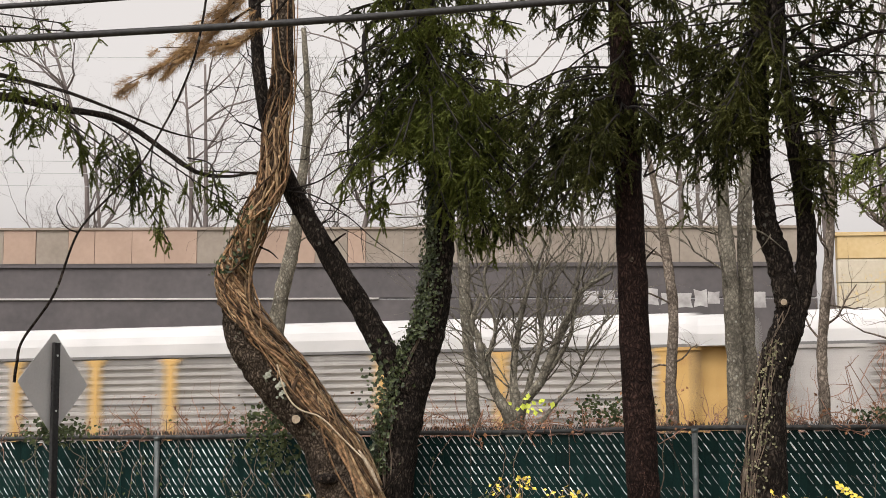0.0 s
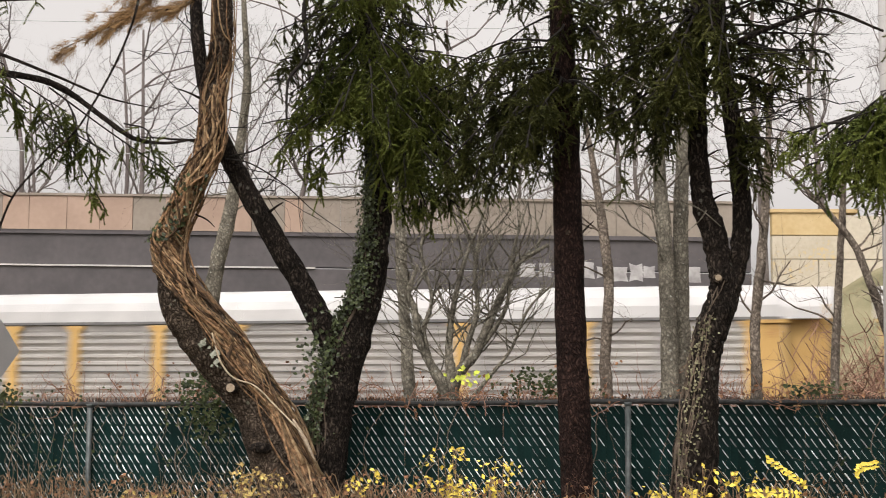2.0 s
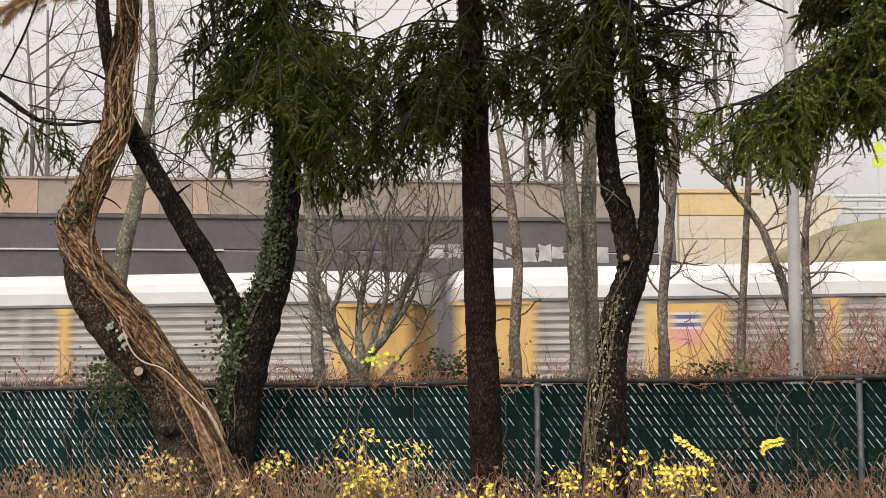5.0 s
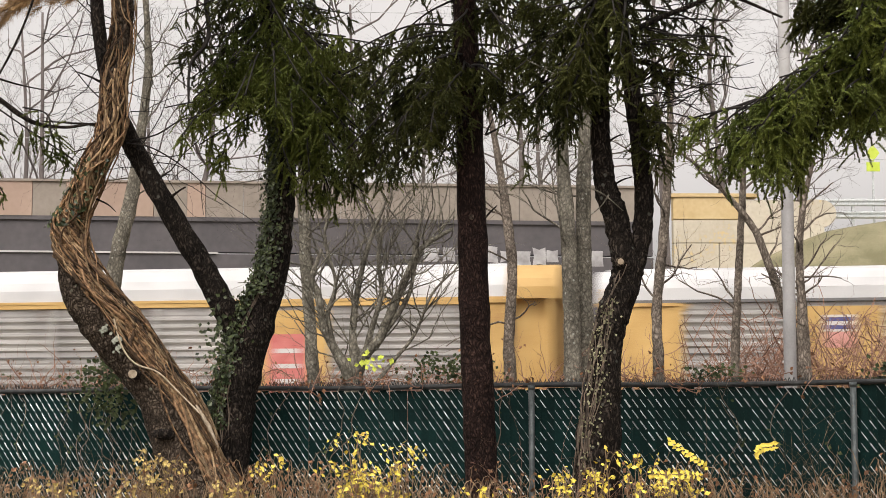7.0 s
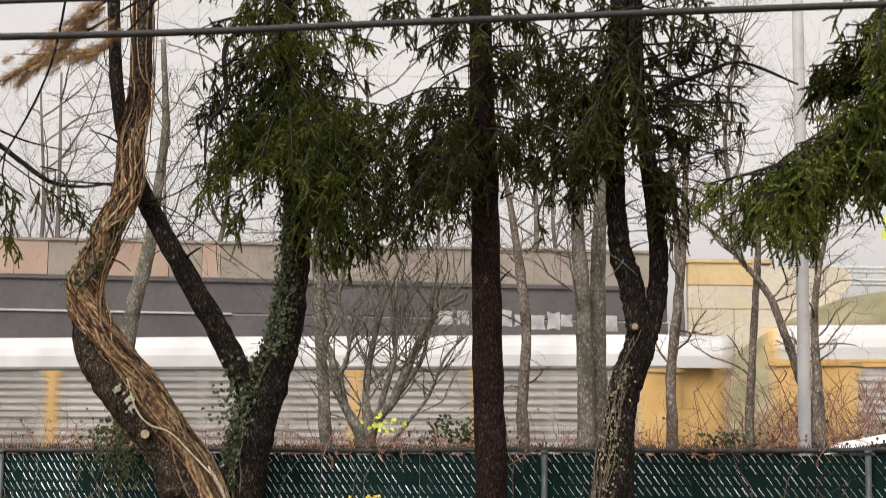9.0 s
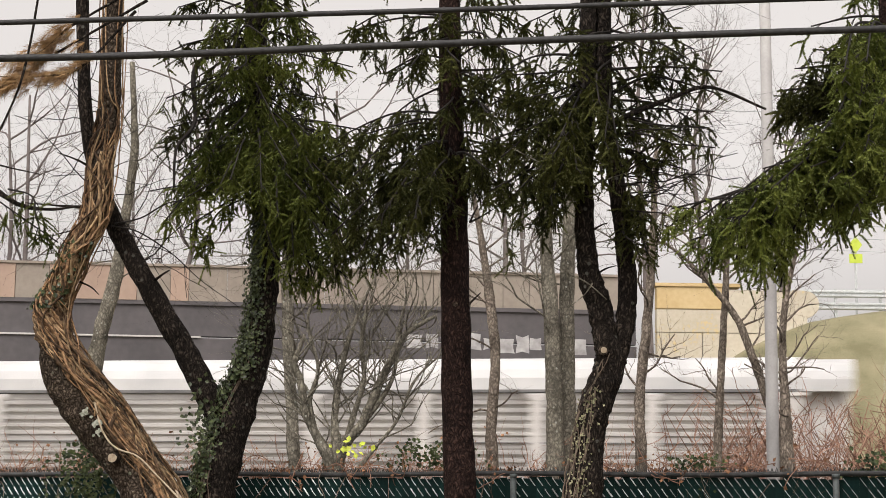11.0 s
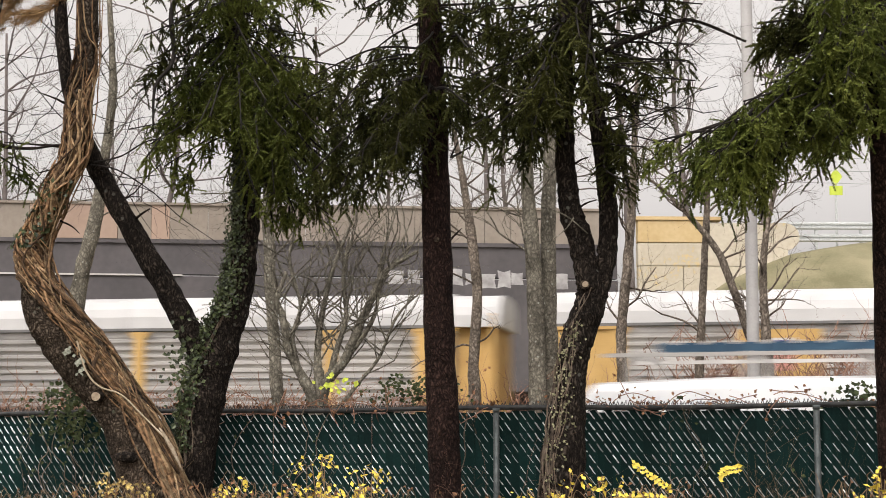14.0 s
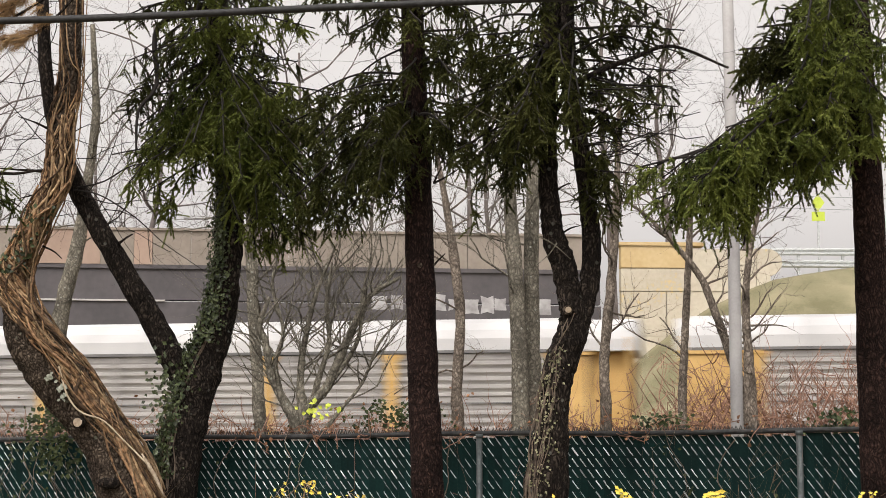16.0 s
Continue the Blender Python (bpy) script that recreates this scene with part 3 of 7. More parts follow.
# ---- chain-link fence with slats ----
def build_fence():
    fence = thing("fence", "chain-link fence with dark green privacy slats and a black top rail", "fence", kind="structure")
    fence.matrix_world = FENCE_POSE @ Matrix.Rotation(-0.0035, 4, "Y")
    top = 1.945
    a0, a1 = -9.2, 7.4
    mark = -2.05
    bays = [mark + 3.05 * i for i in range(-3, 5)]
    post = Mesher().tube([(0, 0, -0.1), (0, 0, 0.9), (0, 0, top - 0.05)], 0.03, 10).tube([(0, 0, top - 0.06), (0, 0, top - 0.02)], 0.036, 10).mesh("post")
    post.materials.append(POST_GREY)
    for x in bays:
        p = part("post", post, POST_GREY, fence)
        p.location = (x, -0.075, 0)
    rail = curve_through([(x, -0.03 + 0.004 * math.sin(x * 3), top - 0.02 + 0.008 * math.sin(x * 1.7)) for x in np.linspace(a0, a1, 24)], 3)
    part("top_rail", Mesher().tube(rail, 0.024, 10), RAIL_BLACK, fence, "black painted top rail", smooth=True)
    # woven mesh: two families of wires, one in front of the slats, one behind
    c, tallc = 0.076, 0.104
    wire = Mesher()
    back = Mesher()
    nx = int((a1 - a0) / c)
    rows = int((top - 0.05) / tallc)
    rnd = random.Random(3)
    for i in range(nx):
        x = a0 + i * c
        for j in range(rows):
            z = top - 0.045 - j * tallc
            jit = rnd.uniform(-0.004, 0.004)
            patch = math.sin(x * 1.9 + z * 2.3) + math.sin(x * 4.1 - z * 3.7 + 1.3) + 0.7 * math.sin(x * 9.7 + z * 8.1)
            if rnd.random() < 0.12 - 0.10 * patch:
                continue
            thin = 0.0046 + 0.0010 * patch + rnd.uniform(-0.0022, 0.0016)
            wire.tube([(x + 0.006, -0.008, z - 0.009), (x + c * 0.5, -0.016, z - tallc * 0.5 + jit), (x + c - 0.012, -0.008, z - tallc + 0.017)], max(0.0022, thin), 4, cap=False)
            back.tube([(x + c, 0.012, z), (x, 0.012, z - tallc)], 0.003, 3, cap=False)
        # knuckled top of the wire
        for q in (0.25, 0.75):
            k = x + c * q + rnd.uniform(-0.008, 0.008)
            back.tube([(k - 0.012, -0.005, top), (k, -0.005, top + 0.04 + rnd.uniform(-0.015, 0.012)), (k + 0.012, -0.005, top)], 0.006, 4, cap=False)
    w = part("chain_link", wire, GALV, fence, "galvanised chain-link wire")
    tagged(w, kind="stuff")
    w = part("chain_link_back", back, RAIL_BLACK, fence)
    tagged(w, kind="stuff")
    slat = Mesher().box(-0.041, 0.041, -0.002, 0.002, 0.06, top - 0.05).mesh("slat", False)
    slat.materials.append(SLAT_GREEN)
    for i in range(nx):
        s = part("slat", slat, SLAT_GREEN, fence)
        s.location = (a0 + (i + 0.5) * c + 0.0, 0.0035 * (i % 2) + rnd.uniform(-0.0008, 0.0008), rnd.uniform(-0.02, 0.012))
        s.rotation_euler = (rnd.uniform(-0.004, 0.004), rnd.uniform(-0.003, 0.003), rnd.uniform(-0.02, 0.02))
    return fence


build_fence()


# ---- trees ----
def brush(out, pts, length, ring=4, step=0.014, width=0.004, lean=0.75, rng=None):
    """Needles round a twig: appends triangles (n, 3, 3)."""
    pts = np.asarray(pts, dtype=float)
    seg = np.linalg.norm(np.diff(pts, axis=0), axis=1)
    run = np.concatenate([[0], np.cumsum(seg)])
    k = max(2, int(run[-1] / step))
    at = np.repeat(np.linspace(0, run[-1], k), ring) + rng.uniform(-step, step, k * ring) * 0.6
    p = np.stack([np.interp(at, run, pts[:, i]) for i in range(3)], 1)
    tan = np.gradient(pts, axis=0)
    t = np.stack([np.interp(at, run, tan[:, i]) for i in range(3)], 1)
    t /= np.linalg.norm(t, axis=1)[:, None] + 1e-9
    d = rng.normal(0, 1, (len(at), 3))
    d -= t * np.sum(d * t, 1)[:, None]
    d /= np.linalg.norm(d, axis=1)[:, None] + 1e-9
    ln = length * rng.uniform(0.65, 1.15, len(at)) * (1 - 0.35 * at / run[-1])
    tip = p + (d + t * lean) * ln[:, None]
    sd = np.cross(d, t) * width
    out.append(np.stack([p + sd, p - sd, tip], 1))


def twig_line(p, d, length, droop, rng, n=5):
    """A twig that starts along d and sags."""
    s = np.linspace(0, 1, n)[:, None]
    d = np.asarray(d, dtype=float)
    d = d / (np.linalg.norm(d) + 1e-9)
    wob = rng.normal(0, 0.02 * length, (n, 3))
    wob[0] = 0
    return np.asarray(p) + d * s * length + np.array((0, 0, -1.0)) * droop * length * s ** 1.6 + np.cumsum(wob, 0) * 0.6


def bough(tree, needle, start, end, sag, hang, rng, thick=0.03, dense=1.0):
    """A spruce bough: arching wood, hanging branchlets set with plump finger-like shoots."""
    start, end = np.array(start) + (0, 0, rng.uniform(-0.22, 0.16)), np.array(end)
    m = (start + end) / 2 + np.array((0, 0, sag)) + rng.normal(0, 0.06, 3)
    line = curve_through([start, m, end], 9)
    thick = thick * 0.62
    k = len(line)
    wood, needles = Mesher(), []
    wood.tube(line, np.linspace(thick, 0.006, k), 6, 0.06, int(rng.integers(1e6)))
    total = np.linalg.norm(np.diff(line, axis=0), axis=1).sum()
    axis = (end - start) / (np.linalg.norm(end - start) + 1e-9)
    lat = np.cross(axis, (0, 0, 1.0))
    lat /= np.linalg.norm(lat) + 1e-9
    run = np.linspace(0, 1, 7)[:, None]
    for i in range(int(total * 7.8 * dense) + 4):
        u = rng.uniform(0.06, 1.0) ** 0.8
        p = np.array([np.interp(u * (k - 1), np.arange(k), line[:, c]) for c in range(3)])
        out = lat * rng.choice((-1, 1)) * rng.uniform(0.1, 1.0) + axis * rng.uniform(0.0, 0.9) + np.array((0, 0, rng.uniform(-0.1, 0.25)))
        ln = hang * rng.uniform(0.3, 1.05) * (1.1 - 0.3 * u)
        reach = min(0.55 * ln, 0.20) * rng.uniform(0.5, 1.1)
        wob = np.cumsum(rng.normal(0, 0.012, (7, 3)), 0) * run
        br = p + out * reach * (1 - (1 - run) ** 2) + np.array((0, 0, -1.0)) * ln * run ** 1.35 + wob
        wood.tube(br, np.linspace(0.0055, 0.002, 7), 3, cap=False)
        brush(needles, br[2:], 0.020, 4, 0.011, 0.0062, 0.7, rng)
        for q in range(int(2 + ln * 12)):
            w = rng.uniform(0.12, 0.97) * 6
            b = np.array([np.interp(w, np.arange(7), br[:, c]) for c in range(3)])
            dd = out * rng.uniform(0.0, 0.8) + rng.normal(0, 0.6, 3) * (1, 1, 0.6) + np.array((0, 0, -0.32))
            tw = twig_line(b, dd, rng.uniform(0.07, 0.16), rng.uniform(0.1, 0.7), rng, 4)
            brush(needles, tw, 0.021, 5, 0.009, 0.0068, 0.75, rng)
    w = part("bough", wood, BARK_TWIG, tree, smooth=True)
    part("needle_spray", triangles("needle_spray", np.concatenate(needles)), needle, w)


def whorls(tree, needle, foot, top, count, reach, hang, rng, dense=0.9):
    """More boughs on all sides of the upper stem."""
    foot, top = np.array(foot), np.array(top)
    for i in range(count):
        p = foot + (top - foot) * (i + rng.random()) / count
        a = i * 2.4 + rng.uniform(-0.4, 0.4)
        r = reach * rng.uniform(0.6, 1.15)
        bough(tree, needle, p, p + np.array((math.cos(a) * r, math.sin(a) * r * 0.8, -0.22 * r)), 0.08, hang, rng, 0.02, dense)


def stem(name, tree, points, widths, mat, sides=16, rough=0.05, seed=1, label=""):
    p, r = trunk_curve(points, widths)
    return part(name, Mesher().tube(p, r, sides, rough, seed), mat, tree, label, smooth=True), p, r


def on_trunk(p, r, u, ang):
    """A point on a stem's skin; u runs 0..1 along it, ang 0 faces the road side away from the eye, pi/2 to the right."""
    k = len(p) - 1
    i = u * k
    c = np.array([np.interp(i, np.arange(k + 1), p[:, a]) for a in range(3)])
    rad = np.interp(i, np.arange(k + 1), r)
    return c + rad * np.array((math.sin(ang), math.cos(ang), 0)), np.array((math.sin(ang), math.cos(ang), 0)), rad


def leaf_tri(centre, normal, size, rng, long=1.3):
    """A pointed leaf of two triangles folded along its rib."""
    n = np.asarray(normal, dtype=float) + rng.normal(0, 0.35, 3)
    n /= np.linalg.norm(n)
    a = np.cross(n, rng.normal(0, 1, 3))
    a /= np.linalg.norm(a)
    b = np.cross(n, a)
    c = np.asarray(centre)
    tail, tip = c - a * size * long * 0.5, c + a * size * long * 0.5
    l, r = c + b * size * 0.5 + n * size * 0.12 - a * size * 0.1, c - b * size * 0.5 + n * size * 0.12 - a * size * 0.1
    return [[tail, l, tip], [tail, tip, r]]


def grow(m, p, d, length, radius, level, rng, wander=0.16, lift=0.1, fork=3):
    """Recursive bare branch into a Mesher."""
    n = 6
    pts = [np.array(p, dtype=float)]
    d = np.array(d, dtype=float)
    for i in range(n):
        d = d + rng.normal(0, wander, 3) + np.array((0, 0, lift * 0.3))
        d /= np.linalg.norm(d)
        pts.append(pts[-1] + d * length / n)
    rr = np.linspace(radius, radius * 0.45, n + 1)
    m.tube(pts, rr, 7 if level > 2 else 4 if level > 1 else 3, 0.05 if level > 2 else 0, int(rng.integers(1e6)), cap=False)
    if level <= 0:
        return
    for i in range(fork + (1 if level > 1 else 0)):
        k = int(rng.integers(2, n + 1))
        side = rng.normal(0, 1, 3)
        side -= d * np.dot(side, d)
        side /= np.linalg.norm(side) + 1e-9
        nd = d * rng.uniform(0.5, 1.0) + side * rng.uniform(0.45, 0.95) + np.array((0, 0, lift))
        grow(m, pts[k], nd / np.linalg.norm(nd), length * rng.uniform(0.45, 0.7), rr[k] * rng.uniform(0.45, 0.7), level - 1, rng, wander, lift, fork)


def vine_tree():
    """Crooked trunk wound with dead vine stems."""
    rng = np.random.default_rng(11)
    t = thing("crooked_tree", "crooked grey trunk wrapped in thick tan vine stems", "tree")
    pts = [(-2.06, 17.00, -0.13), (-2.16, 17.00, 0.73), (-2.42, 17.00, 1.27), (-2.64, 17.00, 1.81), (-2.84, 17.00, 2.08), (-3.05, 17.00, 2.35), (-3.26, 17.00, 2.63), (-3.45, 17.00, 2.90), (-3.56, 17.00, 3.18), (-3.61, 17.00, 3.46), (-3.53, 17.00, 3.68), (-3.38, 17.00, 4.02), (-3.25, 17.00, 4.30), (-3.20, 17.00, 4.58), (-3.18, 17.00, 4.87), (-3.15, 17.00, 5.15), (-3.12, 17.00, 5.43), (-3.11, 17.00, 5.72), (-3.13, 17.00, 7.16)]
    wid = [0.72, 0.66, 0.60, 0.50, 0.49, 0.52, 0.55, 0.46, 0.30, 0.24, 0.21, 0.22, 0.20, 0.20, 0.20, 0.19, 0.18, 0.19, 0.17]
    _, p, r = stem("trunk", t, pts, wid, BARK_GREY, 22, 0.025, 2)
    # vine stems run up the right-hand flank, then all round the upper stem
    for i in range(160):
        lo = rng.uniform(0.0, 0.44)
        hi = min(1.0, lo + rng.uniform(0.22, 0.75))
        us = np.linspace(lo, hi, int(12 + 60 * (hi - lo)))
        base = rng.uniform(1.25, 2.8)
        twist = rng.uniform(-1.8, 2.6)
        swing, turns, ph = rng.uniform(0.12, 0.75), rng.uniform(14, 46), rng.uniform(0, 6)
        off = rng.uniform(0.0, 0.045) if i % 7 else rng.uniform(0.05, 0.11)
        line = []
        for u in us:
            up = smooth_step(0.36, 0.60, np.array(u))
            ang = base + swing * (0.75 + 0.6 * up) * math.sin(u * turns + ph) + up * (twist + (base - 2.2) * 1.4)
            q, nrm, rad = on_trunk(p, r, u, ang)
            line.append(q + nrm * (0.004 + off * (1 - 0.6 * u) + 0.012 * rng.random()))
        line = curve_through(line, 2)
        thick = rng.choice((0.004, 0.006, 0.008, 0.010, 0.013, 0.019))
        part("vine", Mesher().tube(line, thick * np.linspace(1.1, 0.7, len(line)), 5, 0.12, i), VINE_TAN if i % 4 == 0 else VINE, t, smooth=True)
    for i in range(44):
        lo = rng.uniform(0.36, 0.58)
        us = np.linspace(lo, lo + rng.uniform(0.05, 0.15), 22)
        a0, a1 = rng.uniform(0.8, 2.4), rng.uniform(3.6, 5.4)
        line = [on_trunk(p, r, u, a0 + (a1 - a0) * q + 0.12 * math.sin(9 * q + i)) for u, q in zip(us, np.linspace(0, 1, 22))]
        line = curve_through([q + nrm * (0.015 + 0.03 * rng.random()) for q, nrm, rad in line], 2)
        part("vine", Mesher().tube(line, rng.choice((0.006, 0.009, 0.013, 0.017)) * np.linspace(1.1, 0.8, len(line)), 6, 0.12, i), VINE_TAN if i % 5 == 0 else VINE, t, smooth=True)
    # a loose pale vine across the bark
    loose = curve_through([(-3.09, 16.70, 2.55), (-3.00, 16.68, 2.28), (-2.87, 16.68, 2.12), (-2.66, 16.70, 2.04), (-2.47, 16.72, 1.86), (-2.19, 16.70, 1.59)], 6)
    part("loose_vine", Mesher().tube(loose, 0.009, 6, 0.08), VINE_PALE, t, "loose pale vine across the bark", smooth=True)
    # split heartwood low on the trunk
    split = curve_through([(-2.29, 16.72, 1.73), (-2.19, 16.69, 1.57), (-2.06, 16.66, 1.33)], 5)
    part("split_wood", Mesher().tube(split, 0.020 * np.sin(np.linspace(0.3, 2.9, len(split))), 8, 0.2, 4), CUT_WOOD, t, "torn pale wood", smooth=True)
    # sawn limb
    c = (-2.87, 16.72, 2.02)
    q = (c[0] - 0.02, c[1] - 0.08, c[2])
    part("sawn_limb", Mesher().tube([(c[0], c[1] + 0.15, c[2]), q], 0.052, 12, 0.05), BARK_DARK, t, smooth=True)
    part("saw_cut", Mesher().tube([(q[0], q[1] + 0.002, q[2]), (q[0], q[1] - 0.006, q[2])], 0.043, 12, 0.05), CUT_WOOD, t, "pale round saw cut")
    knob = (-2.60, 16.75, 1.46)
    part("burl", Mesher().tube([(knob[0] - 0.10, knob[1], knob[2]), (knob[0] - 0.03, knob[1] - 0.07, knob[2]), (knob[0] + 0.06, knob[1] - 0.06, knob[2] - 0.01), (knob[0] + 0.1, knob[1], knob[2] - 0.02)], [0.03, 0.06, 0.07, 0.04], 10, 0.2, 7), BARK_DARK, t, "dark burl", smooth=True)
    for cx, cz, s in (((-3.18, 16.71, 2.44), 0, 0.05), ((-3.07, 16.70, 2.35), 0, 0.06), ((-3.04, 16.70, 2.27), 0, 0.04), ((-3.53, 16.83, 3.05), 0, 0.03)):
        spots = Mesher()
        for i in range(7):
            b = np.array(cx) + rng.normal(0, s * 0.5, 3) * (1, 0.1, 1)
            spots.tube([b, b + (0, -0.012, 0)], s * rng.uniform(0.2, 0.5), 7, 0.25, i)
        part("lichen", spots, LICHEN, t, "pale lichen patch")
    # ivy tuft on the bend
    tri = []
    for i in range(150):
        u = rng.uniform(0.50, 0.63)
        q, nrm, rad = on_trunk(p, r, u, rng.uniform(2.0, 5.0))
        tri += leaf_tri(q + nrm * rng.uniform(0.02, 0.10), nrm, rng.uniform(0.03, 0.055), rng)
    part("ivy", triangles("ivy", tri), IVY, t, "small green ivy tuft")
    # dead side twigs
    for a, b, w in (((-3.31, 17.00, 4.90), (-3.57, 16.80, 4.98), 0.016), ((-3.34, 17.00, 3.74), (-3.11, 16.80, 3.59), 0.012), ((-3.32, 17.00, 4.48), (-3.84, 16.70, 4.46), 0.018), ((-3.34, 17.00, 4.27), (-3.55, 16.80, 4.17), 0.014)):
        part("dead_twig", Mesher().tube(curve_through([a, ((a[0] + b[0]) / 2, a[1], (a[2] + b[2]) / 2 + 0.02), b], 5), np.linspace(w, 0.004, 11), 5, 0.1), BARK_DARK, t, smooth=True)


def forked_tree():
    """Trunk with a leaning second stem, ivy up its left flank."""
    rng = np.random.default_rng(5)
    t = thing("forked_tree", "dark forked trunk with ivy climbing one side and green boughs", "tree")
    pts = [(-2.01, 17.30, -0.16), (-2.03, 17.30, 0.72), (-2.02, 17.30, 1.27), (-1.98, 17.30, 1.82), (-1.88, 17.30, 2.27), (-1.77, 17.30, 2.66), (-1.65, 17.30, 3.05), (-1.58, 17.30, 3.51), (-1.56, 17.30, 4.07), (-1.57, 17.30, 4.65), (-1.63, 17.30, 5.22), (-1.70, 17.30, 5.80), (-1.76, 17.30, 7.56)]
    wid = [0.46, 0.40, 0.38, 0.40, 0.39, 0.37, 0.33, 0.29, 0.27, 0.26, 0.24, 0.23, 0.2]
    _, p, r = stem("trunk", t, pts, wid, BARK_DARK, 18, 0.05, 3)
    lean = [(-1.89, 17.30, 2.32), (-2.07, 17.30, 2.63), (-2.33, 17.30, 3.11), (-2.62, 17.30, 3.58), (-2.91, 17.30, 4.07), (-3.11, 17.30, 4.44), (-3.29, 17.30, 4.92), (-3.38, 17.30, 5.33), (-3.44, 17.30, 5.79), (-3.53, 17.30, 7.26)]
    stem("leaning_stem", t, lean, [0.26, 0.25, 0.235, 0.225, 0.205, 0.19, 0.16, 0.145, 0.135, 0.12], BARK_DARK, 14, 0.04, 4, "leaning dark second stem")
    part("dead_twig", Mesher().tube(curve_through([(-2.64, 17.25, 3.80), (-2.54, 17.10, 3.84), (-2.47, 17.00, 3.86)], 4), np.linspace(0.016, 0.006, 9), 6, 0.1), BARK_DARK, t, smooth=True)
    for pts, w in (([(-3.09, 17.20, 4.33), (-2.79, 17.00, 4.24), (-2.43, 16.90, 4.01), (-2.15, 16.90, 3.76), (-1.77, 16.90, 3.50)], 0.009), ([(-3.05, 17.20, 4.35), (-2.76, 17.00, 4.38), (-2.47, 16.90, 4.52), (-2.06, 16.90, 4.56)], 0.011), ([(-2.99, 17.20, 4.27), (-2.67, 17.00, 4.16), (-2.33, 16.90, 4.18), (-2.03, 16.80, 4.05)], 0.006)):
        ln = curve_through(pts, 6)
        part("dead_twig", Mesher().tube(ln, np.linspace(w, 0.003, len(ln)), 5, 0.1), BARK_TWIG, t, smooth=True)
    lp, lr = trunk_curve(lean, [0.2] * len(lean))
    for i in range(26):
        tw = Mesher()
        k = int(rng.uniform(0.42, 0.95) * (len(lp) - 1))
        a = rng.choice((0.0, math.pi)) + rng.normal(0, 0.5)
        grow(tw, lp[k], (math.cos(a), -abs(math.sin(a)) * 0.4 - 0.1, rng.uniform(-0.4, 0.6)), rng.uniform(0.5, 1.3), rng.uniform(0.004, 0.008), 2, rng, 0.28, 0.0, 2)
        part("bare_twig", tw, BARK_TWIG, t, smooth=True)
    tri = []
    for i in range(3000):
        u = rng.uniform(0.20, 0.80)
        ang = rng.normal(4.25, 0.42) + (-0.55 if u > 0.45 else 0)
        q, nrm, rad = on_trunk(p, r, u, ang)
        tri += leaf_tri(q + nrm * rng.uniform(0.005, 0.075), nrm, rng.uniform(0.018, 0.044), rng, 1.15)
    for i in range(150):
        b = np.array((-2.12, 17.10, 2.31)) + rng.normal(0, 1, 3) * (0.08, 0.06, 0.22)
        tri += leaf_tri(b, (0, -1, 0.2), rng.uniform(0.03, 0.05), rng)
    part("ivy", triangles("ivy", tri), IVY, t, "climbing ivy leaves")
    for i in range(9):
        us = np.linspace(rng.uniform(0.05, 0.2), rng.uniform(0.35, 0.6), 18)
        ang0 = rng.uniform(2.6, 4.6)
        line = [on_trunk(p, r, u, ang0 + 0.3 * math.sin(u * 17 + i))[0] + rng.normal(0, 0.006, 3) for u in us]
        line = curve_through(line, 2)
        part("vine", Mesher().tube(line, rng.uniform(0.005, 0.011), 5, 0.1, i), VINE_DULL, t, smooth=True)
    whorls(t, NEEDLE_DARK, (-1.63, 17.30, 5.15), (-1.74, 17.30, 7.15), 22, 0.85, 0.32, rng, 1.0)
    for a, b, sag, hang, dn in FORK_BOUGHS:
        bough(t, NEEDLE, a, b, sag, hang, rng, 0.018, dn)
    # dark tufts at the left; rear boughs get darker needles as painted shade
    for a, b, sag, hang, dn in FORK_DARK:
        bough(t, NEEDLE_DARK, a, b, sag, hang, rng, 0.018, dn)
    crook = curve_through([(-1.72, 17.25, 6.25), (-2.29, 17.2, 5.99), (-2.28, 17.1, 5.38), (-2.44, 17.0, 5.08), (-2.44, 16.9, 4.63)], 6)
    part("crooked_limb", Mesher().tube(crook, np.linspace(0.034, 0.010, len(crook)), 8, 0.08), BARK_TWIG, t, smooth=True)


